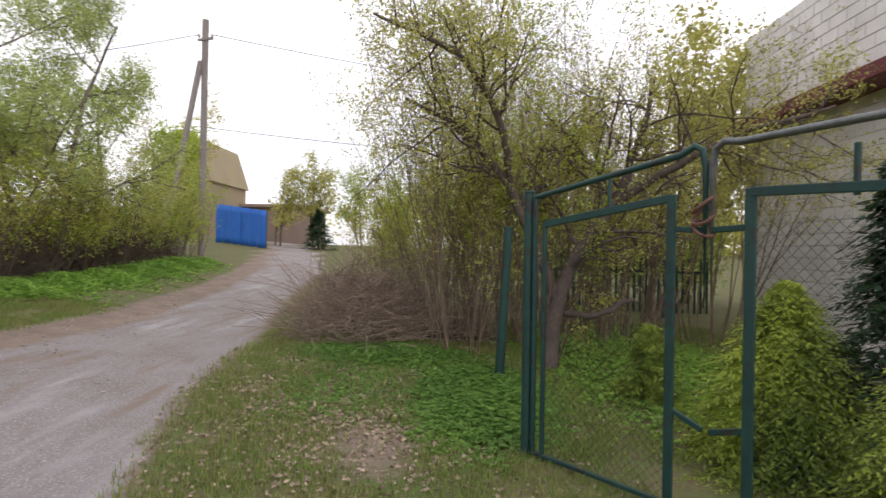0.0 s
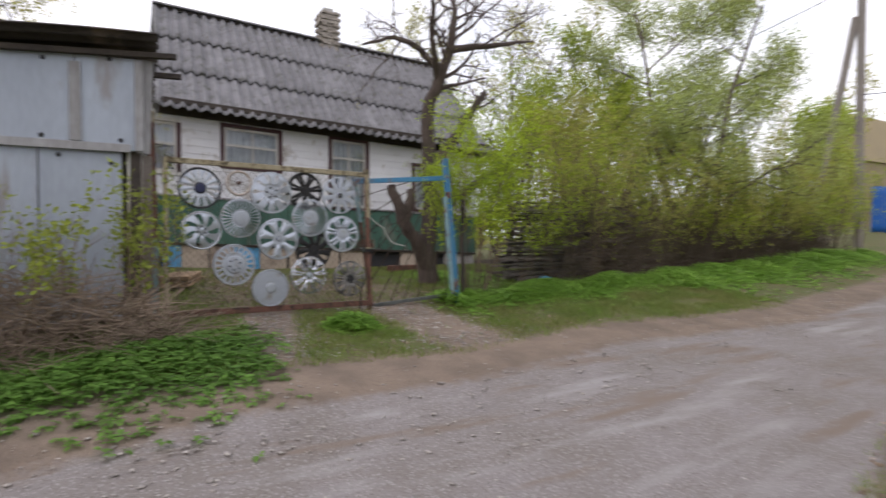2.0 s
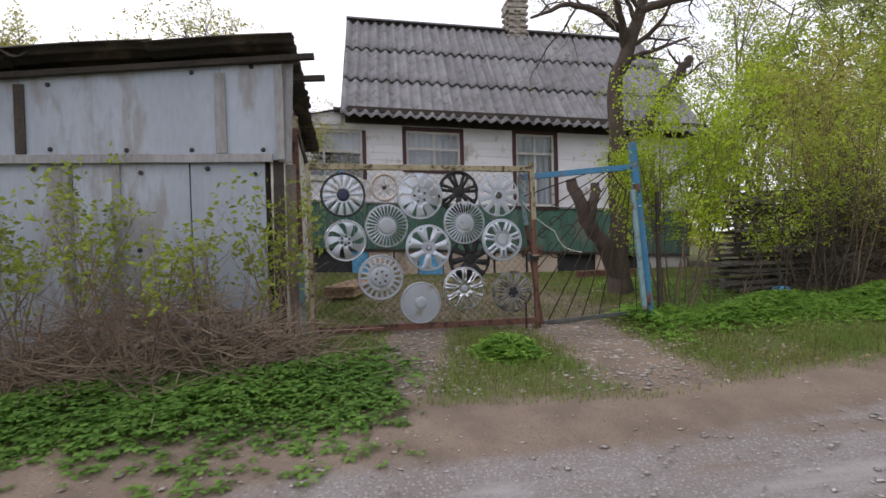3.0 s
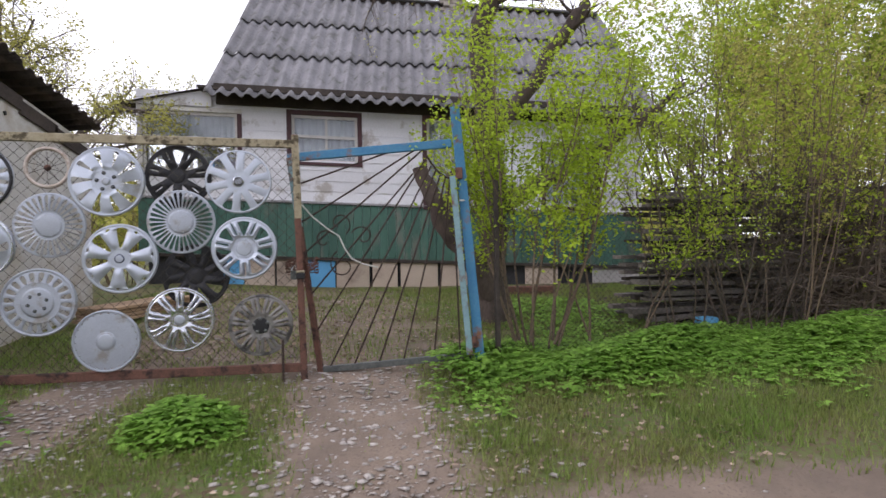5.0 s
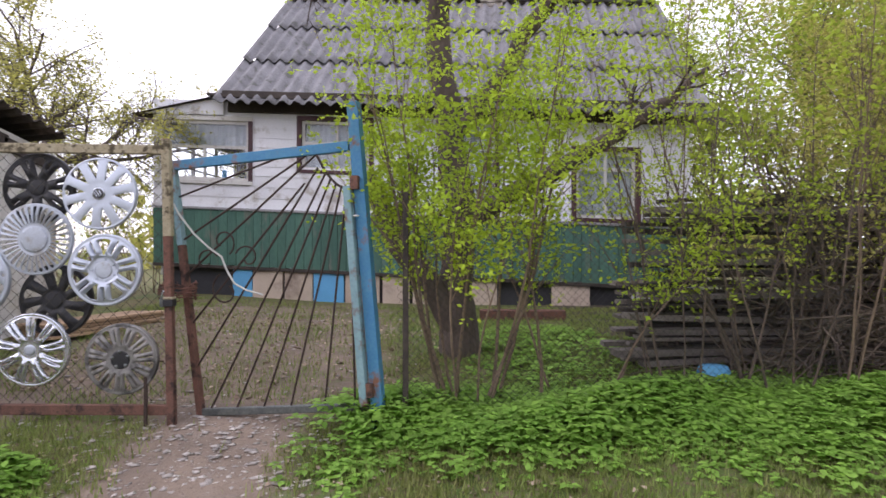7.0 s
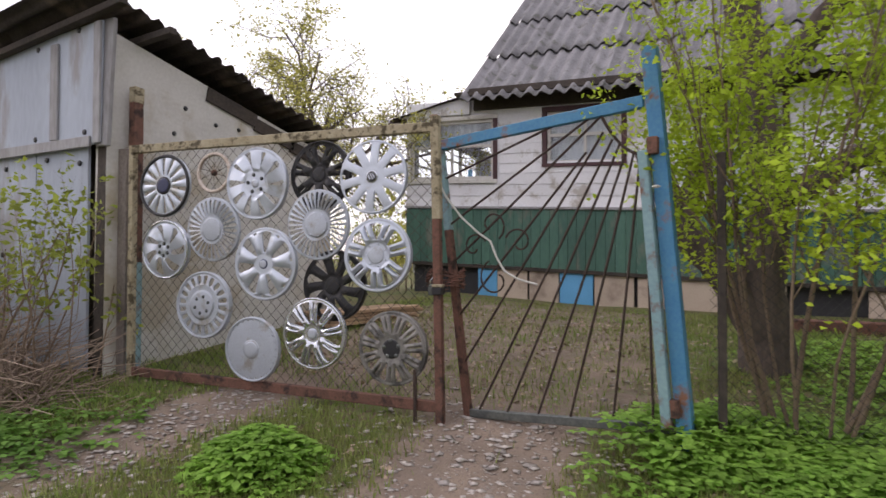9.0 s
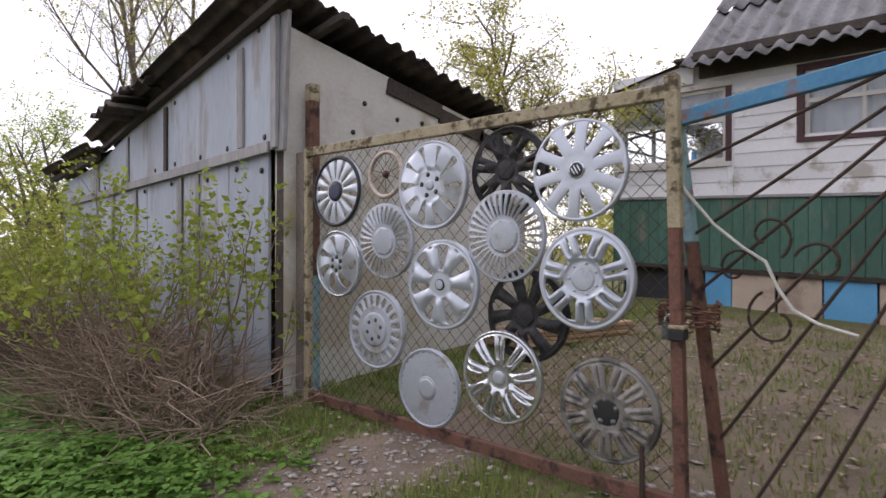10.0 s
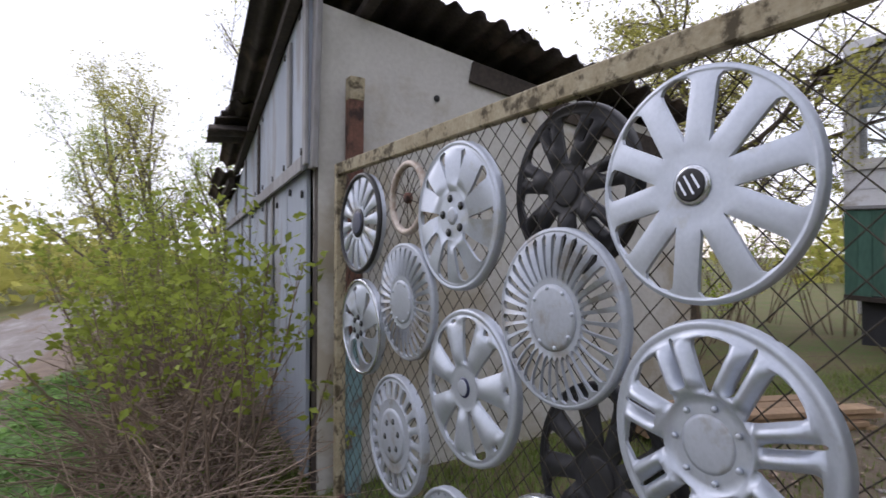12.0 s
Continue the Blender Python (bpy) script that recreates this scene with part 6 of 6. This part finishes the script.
for k in range(3):
    pts = np.array([(PB.x - 0.01 + 0.06 * math.cos(a), PB.y + 0.06 * math.sin(a), 1.40 + 0.07 * k + 0.05 * math.sin(a + k)) for a in np.linspace(0, 6.28, 15)])
    part("coil", tube_mesh("coil", [(pts, np.full(15, 0.011))], 6), "rust", gc)

for k, (x, y, h) in enumerate(((2.6, 9.2, 4.8), (3.4, 10.2, 5.2), (3.0, 8.7, 4.0), (4.3, 9.0, 4.4), (2.4, 11.2, 5.4))):
    shrub(260 + k, x, y, h, 16, 0.6, "tall dense thicket shrub with young leaves", leaf="leaf_ochre", per=0.8, size=0.06, rad=0.015, kids=6, lean=0.3, group="thicket shrubs", bark="twig", leaf_spread=0.09)
for k, (x, y, h) in enumerate(((1.9, 14.2, 2.6), (3.1, 13.9, 2.9), (4.3, 14.4, 2.7), (5.4, 13.9, 3.0), (6.4, 14.5, 2.6))):
    shrub(280 + k, x, y, h, 14, 0.6, "dense green shrub behind the picket fence", leaf=("leaf", "herb_dark")[k % 2], per=1.5, size=0.09, rad=0.012, kids=5, lean=0.35, group="garden shrubs", first=0.1, leaf_spread=0.14)
pick = thing("picket_fence", (4.0, 13.0, gz(4.0, 13.0)), "dark green wooden picket fence at the garden's end", "fence")
for k in range(30):
    px = 2.0 + 0.14 * k
    pzz = gz(px, 13.0)
    part("picket", bar((px, 13.0, pzz - 0.05), (px, 13.0, pzz + 1.25 + 0.02 * (k % 3)), 0.05, 0.02, (0, 1, 0), 0.003), "gate_green", pick)
part("rail", bar((1.95, 13.03, gz(2, 13) + 0.95), (6.1, 13.03, gz(6, 13) + 0.95), 0.03, 0.06), "gate_green", pick)

# white brick house on the right
WX = 6.1
white = thing("neighbour_house", (WX, 8.5, gz(WX, 8.5)), "white brick house with dark red eave beyond the garden", "house")
part("wall", sbox((WX, 5.0, -0.6), (WX + 4, 11.4, 5.6), 0), "pale_mortar", white)
bmw = bmesh.new()
brick_w = bpy.data.meshes.new("block")
add_box(bmw, (-0.012, -0.195, 0), (0.015, 0.195, 0.188))
bmesh.ops.bevel(bmw, geom=bmw.edges[:], offset=0.006, segments=1, affect="EDGES")
bmw.to_mesh(brick_w)
bmw.free()
brick_w.materials.append(M["white_block"])
for k in range(31):
    for j in range(16):
        yy = 5.2 + j * 0.4 + (0.2 if k % 2 else 0)
        if yy > 11.2:
            continue
        ob = new("block", brick_w)
        ob.parent = white
        ob.matrix_local = Matrix.Translation(Vector((WX, yy, -0.6 + k * 0.2)) - Vector(white.location)) @ Matrix.Rotation(math.pi, 4, "Z")
part("eave", sbox((WX - 0.55, 4.8, 3.55), (WX - 0.016, 11.6, 3.75), 0.01), "red_roof", white)

# ---- far end of the lane ----
pole = thing("utility_pole", (-9.55, 20.9, gz(-9.55, 20.9)), "grey wooden utility pole with a slanting brace", "utility pole")
pz = gz(-9.55, 20.9)
part("mast", tube_mesh("mast", [line(Vector((-9.55, 20.9, pz - 0.3)), Vector((-9.51, 20.9, pz + 9.0)), r=0.12)], 10), "pole", pole)
part("brace", tube_mesh("brace", [line(Vector((-10.75, 20.2, gz(-10.75, 20.2) - 0.3)), Vector((-9.66, 20.85, pz + 7.4)), r=0.11)], 10), "pole", pole)
part("brace_foot", bar((-10.7, 20.05, gz(-10.75, 20.2) - 0.2), (-10.55, 20.15, pz + 2.2), 0.16, 0.16, (0, 1, 0)), "concrete", pole, "pale concrete foot")
part("crossarm", bar((-9.75, 20.8, pz + 8.2), (-9.15, 20.75, pz + 8.25), 0.08, 0.08), "pole", pole)
for x in (-9.7, -9.2):
    part("insulator", place_bm(disc_mesh(0.05, 0.12, 0, seg=10), Matrix.Translation((x, 20.78, pz + 8.3))), "concrete", pole)
for k, (a, b) in enumerate((((-9.2, 20.78, pz + 8.4), (30, 34, 9.5)), ((-9.55, 20.8, pz + 4.9), (30, 28, 6.6)), ((-9.7, 20.78, pz + 8.4), (-40, 22, 8.5)))):
    t = np.linspace(0, 1, 24)[:, None]
    P = np.array(a) + (np.array(b) - np.array(a)) * t
    P[:, 2] -= 2.2 * (t * (1 - t))[:, 0] * 2
    w = part("overhead_wire", tube_mesh("overhead_wire", [(P, np.full(24, 0.013))], 4), "dark_wire")
    w.parent = pole
    w.location = -origin_of(pole)

bf = thing("sheet_fence", (-11.6, 31.5, gz(-11.6, 31.5)), "bright blue profiled sheet-metal fence", "fence")
for k in range(1, 7):
    x0 = -14.0 + 0.46 * k
    yy = 31.2 + 0.06 * k
    me = corrugated(0.47, 2.15, 0.16, 0.012, 0.004, 0, 70)
    me.transform(Matrix.Translation((x0, yy, gz(x0, yy) + 2.15)) @ Matrix.Rotation(radians(90), 4, "Y") @ Matrix.Rotation(radians(90), 4, "X"))
    part("fence_sheet", me, "blue_fence", bf)
part("rail", bar((-13.5, 31.30, gz(-13, 31) + 1.9), (-10.8, 31.62, gz(-11, 31) + 1.9), 0.04, 0.04), "blue_fence", bf)
for x, yy in ((-13.52, 31.36), (-12.2, 31.5), (-10.78, 31.68)):
    part("fence_post", bar((x, yy, gz(x, yy) - 0.2), (x, yy, gz(x, yy) + 2.1), 0.06, 0.06, (0, 1, 0)), "steel", bf)

far_house = thing("far_house", (-19, 41, gz(-19, 41)), "ochre gabled house far behind the trees", "house")
fh = bmesh.new()
add_box(fh, (-21.5, 40, 0), (-17.9, 47, 5.9))
part("wall", fh, "far_wall", far_house)
gb_ = bmesh.new()
P = [(-21.8, 39.9, 5.9), (-17.7, 39.9, 5.9), (-18.7, 39.9, 9.0), (-20.8, 39.9, 9.0)]
a = [gb_.verts.new(p) for p in P]
b = [gb_.verts.new((p[0], 47.2, p[2])) for p in P]
gb_.faces.new(a)
gb_.faces.new(b[::-1])
for i in range(4):
    gb_.faces.new((a[i], a[(i + 1) % 4], b[(i + 1) % 4], b[i]))
part("roof", gb_, "far_wall", far_house)
fb = thing("far_house", (-13, 47, gz(-13, 47)), "low brown brick house far behind the trees", "house")
f2 = bmesh.new()
add_box(f2, (-18, 46, 0), (-12.5, 53, 4.4))
part("wall", f2, "far_brick", fb)
part("roof", sbox((-18.4, 45.6, 4.4), (-12.1, 53.4, 4.7), 0.05), "far_brick", fb)
for k, (x, y, h, lf) in enumerate(((-9.5, 38, 5.5, "leaf_ochre"), (-7, 42, 5.5, "leaf_pale"), (-12, 37, 4.5, "leaf_ochre"), (-16.5, 33.5, 7, "leaf_ochre"), (-14, 28.5, 5.5, "leaf"), (-12.6, 24.5, 5.0, "leaf"), (-4.5, 46, 5.0, "leaf"), (-1.5, 40, 4.0, "leaf"), (2.5, 36, 4.5, "leaf_pale"), (-3, 27, 2.6, "leaf"), (0, 22, 3.2, "leaf"), (3.5, 20, 5, "leaf_ochre"), (6, 15, 6, "leaf_ochre"), (4.5, 12, 5, "leaf_ochre"))):
    tree(400 + k, x, y, h, "distant spring tree at the end of the lane", lf, 1.3, 0.24, stems=2, leaf_spread=0.25, kids=5)
conifer(450, -9.0, 36.5, 2.6, 1.3, "round dark evergreen bush far down the lane", "spruce", 500, 0.2)
far = []
fr = np.random.RandomState(77)
for k in range(120):
    a = fr.uniform(0, 2 * math.pi)
    d = fr.uniform(60, 95) if k < 46 else fr.uniform(24, 50)
    if k >= 46 and (abs((a - 1.66 + 3.14159) % 6.28318 - 3.14159) < 0.5):
        continue
    x, y = -6 + d * math.cos(a), 6 + d * math.sin(a)
    c = np.array([x, y, gz(x, y)])
    n = 360 if k < 46 else 600
    wide = np.array([2.8, 2.8, 2.0]) if k < 46 else np.array([1.9, 1.9, 0.95])
    q = fr.normal(size=(n, 3)) * wide + c + [0, 0, 3.8 if k < 46 else 1.5]
    q[:, 2] = np.maximum(q[:, 2], c[2] + 0.2)
    far.append(q)
v, f = leaf_cloud(np.concatenate(far), 0.6, fr)
tagged(part("far_woods", np_mesh("far_woods", v, f), "leaf_ochre"), "distant spring woodland round the village", "woods", kind="stuff")


# ---- ground cover ----
def herb_patch(seed, region, n, size, label, mat="herb"):
    """Ground elder: stalks with pointed leaflets; region(rng, n) gives places and height factors."""
    rng = np.random.RandomState(seed)
    x, y, h = region(rng, n)
    P = np.stack([x, y, height(x, y) + h * rng.uniform(0.15, 1.0, n)], -1)
    H = rng.uniform(0.6, 1.3, n)
    V, F, at = [], [], 0
    rot = rng.uniform(0, 6.28, n)
    tilt = rng.normal(0, 0.25, (n, 2))
    for k in range(5):
        a = rot + (k - 2) * 1.05
        d = np.stack([np.cos(a), np.sin(a), -0.15 + tilt[:, 0] * np.cos(a) + tilt[:, 1] * np.sin(a)], -1)
        s = np.stack([-np.sin(a), np.cos(a), tilt[:, 1] * 0.4], -1)
        L_ = (size * H * (1.0 if k == 2 else 0.82))[:, None]
        base = P + d * L_ * 0.15
        up = np.array([0, 0, 0.10])
        v = np.stack([base, base + d * L_ * 0.45 + s * L_ * 0.38 + up * L_, base + d * L_, base + d * L_ * 0.45 - s * L_ * 0.38 + up * L_], 1).reshape(-1, 3)
        q = np.arange(n)[:, None] * 4
        V.append(v)
        F.append(np.concatenate([q + [0, 1, 2], q + [0, 2, 3]], 1).reshape(-1, 3) + at)
        at += len(v)
    ob = part("ground_cover", np_mesh("ground_cover", np.concatenate(V), np.concatenate(F)), mat)
    return tagged(ob, label, "ground cover", kind="stuff")


def strip(y0, y1, x_of, w, h):
    def pick(rng, n):
        y = rng.uniform(y0, y1, n) + rng.normal(0, 0.16, n)
        q = rng.normal(0, 0.33, n)
        edge = 0.30 * np.sin(y * 2.3) + 0.2 * np.sin(y * 5.1 + 1) + 0.12 * np.sin(y * 11)
        return x_of(y) + w * q * (1 + 0.6 * edge * (q > 0)), y, h * (0.35 + 0.65 * np.clip(1 - (q / 0.6) ** 2, 0, 1)) * (0.7 + 0.3 * np.sin(y * 3.7 + q * 4))
    return pick


def blob(x, y, rx, ry, h):
    def pick(rng, n):
        a, q = rng.uniform(0, 6.28, n), np.sqrt(rng.rand(n)) * rng.uniform(0.7, 1.1, n)
        return x + rx * q * np.cos(a), y + ry * q * np.sin(a), h * np.clip(1.1 - q * q, 0.2, 1)
    return pick


herb_patch(501, strip(4.05, 8.5, lambda y: -6.86 - 0.10 * (y - 4.2), 0.85, 0.2), 11500, 0.050, "thick bright green ground elder along the wire fence")
herb_patch(502, strip(8.4, 19, lambda y: -7.0 - 0.15 * (y - 8), 1.5, 0.2), 7000, 0.078, "bright green ground elder along the hedge")
herb_patch(503, strip(-4.8, 1.25, lambda y: -5.25 - 0.10 * y, 1.1, 0.14), 8500, 0.049, "green ground elder before the shed", "herb_dark")
herb_patch(504, blob(-6.05, 2.35, 0.3, 0.33, 0.17), 900, 0.045, "round clump of green herb in the drive")
herb_patch(505, blob(0.55, 5.5, 0.85, 1.7, 0.12), 4200, 0.052, "low green herbs by the garden gate", "herb_dark")
herb_patch(506, blob(-0.6, 7.2, 1.4, 0.9, 0.1), 3400, 0.05, "low green herbs before the brush heap", "herb_dark")
herb_patch(509, blob(-0.9, 5.6, 0.8, 1.3, 0.05), 1300, 0.036, "sparse low herbs in the lane verge", "herb_dark")
herb_patch(507, blob(2.6, 7.6, 1.8, 3.4, 0.1), 5200, 0.055, "low green herbs under the garden trees")
herb_patch(508, blob(-8.6, 5.2, 1.3, 0.9, 0.08), 900, 0.05, "low herbs on the yard grass")


def grass_field(seed, n, region, label, h=0.06, mat="grass"):
    rng = np.random.RandomState(seed)
    x, y = region(rng, 3 * n)
    e, g = masks(x, y)
    keep = rng.rand(3 * n) > np.maximum(e, g) * 1.1
    keep &= rng.rand(3 * n) < 0.25 + 0.75 * (lumps(x, y, 0.8, 9) * 1.4 + 0.5)
    P = np.stack([x, y, height(x, y)], -1)[keep][:n]
    n = len(P)
    a = rng.uniform(0, 6.28, n)
    lean = rng.uniform(0.1, 0.9, n)
    hh = h * rng.uniform(0.4, 1.4, n)
    d = np.stack([np.cos(a) * lean * hh, np.sin(a) * lean * hh, hh], -1)
    s = np.stack([-np.sin(a), np.cos(a), 0 * a], -1) * 0.0045
    V = np.stack([P - s - [0, 0, 0.01], P + s - [0, 0, 0.01], P + d], 1).reshape(-1, 3)
    F = np.arange(3 * n).reshape(-1, 3)
    return tagged(part("grass", np_mesh("grass", V, F), mat), label, "grass", kind="stuff")


grass_field(601, 70000, lambda r, k: (r.uniform(-6.9, -5.0, k), r.uniform(-3, 9, k)), "short spring grass along the verge", 0.05)
grass_field(602, 75000, lambda r, k: (r.uniform(-2.6, 1.6, k), r.uniform(1.5, 8.5, k)), "short patchy grass by the garden gate", 0.055)
grass_field(603, 45000, lambda r, k: (r.uniform(-11.5, -7.0, k), r.uniform(0.5, 7.5, k)), "short grass in the yard", 0.05)
grass_field(604, 40000, lambda r, k: (r.uniform(1.0, 5.0, k), r.uniform(4, 11, k)), "garden grass behind the green gate", 0.07)


def scatter_litter(seed, n, region, size, mat, label, category, flat=0.08):
    rng = np.random.RandomState(seed)
    P = np.array([(*(p := region(rng)), gz(*p) + 0.012) for _ in range(n)])
    P = P[np.maximum(*masks(P[:, 0], P[:, 1])) < 0.8]
    v, f = leaf_cloud(P, size, rng, flat, 0.6)
    return tagged(part("leaf_litter", np_mesh("leaf_litter", v, f), mat), label, category, kind="stuff")


scatter_litter(701, 9000, lambda r: (r.normal(-0.6, 0.9), r.normal(5.6, 1.4)), 0.045, "litter", "brown fallen leaves on the grass", "leaf litter")
scatter_litter(702, 1500, lambda r: (r.uniform(-6.6, -5.4), r.uniform(-3.5, 5.5)), 0.035, "litter", "brown fallen leaves on the verge", "leaf litter")
scatter_litter(703, 1500, lambda r: (r.uniform(-10.5, -7.2), r.uniform(1, 4.5)), 0.04, "litter", "brown fallen leaves in the yard", "leaf litter")


def stones(seed, n, region, lo, hi, label):
    rng = np.random.RandomState(seed)
    base = np.array([[1, 0, 0], [-1, 0, 0], [0, 1, 0], [0, -1, 0], [0, 0, 1], [0, 0, -1], [0.6, 0.6, 0.5], [-0.6, -0.5, 0.5]], float)[:6]
    tri = np.array([[0, 2, 4], [2, 1, 4], [1, 3, 4], [3, 0, 4], [2, 0, 5], [1, 2, 5], [3, 1, 5], [0, 3, 5]])
    V, F = [], []
    for i in range(n):
        x, y = region(rng)
        s = (lo + (hi - lo) * rng.rand() ** 4) * 0.8
        v = base * rng.uniform(0.55, 1.2, (6, 3)) * [s, s * rng.uniform(0.5, 1), s * 0.2]
        a = rng.uniform(0, 6.28)
        v = v @ np.array([[math.cos(a), math.sin(a), 0], [-math.sin(a), math.cos(a), 0], [0, 0, 1]])
        V.append(v + [x, y, gz(x, y) + s * 0.06])
        F.append(tri + 6 * i)
    return tagged(part("stones", np_mesh("stones", np.concatenate(V), np.concatenate(F)), "stone"), label, "stones", kind="stuff")


stones(801, 3600, lambda r: (lambda y: (r.normal(-3.9, 0.55) + float(bend(y)), y))(r.uniform(-3, 11)), 0.008, 0.045, "pale limestone chips on the lane")
stones(802, 2600, lambda r: (r.uniform(-7.2, -5.2), r.normal(3.3, 0.45)), 0.008, 0.055, "limestone chips in the drive")
stones(803, 1800, lambda r: (r.uniform(-6.8, -5.2), r.normal(1.7, 0.3)), 0.008, 0.05, "limestone chips in the drive")
stones(804, 900, lambda r: (r.uniform(-11, -7.2), r.uniform(1.2, 4.2)), 0.008, 0.06, "limestone chips in the yard")
stones(805, 900, lambda r: (r.uniform(-5.2, -1.6), r.uniform(-3, 14)), 0.006, 0.025, "small stones on the lane")
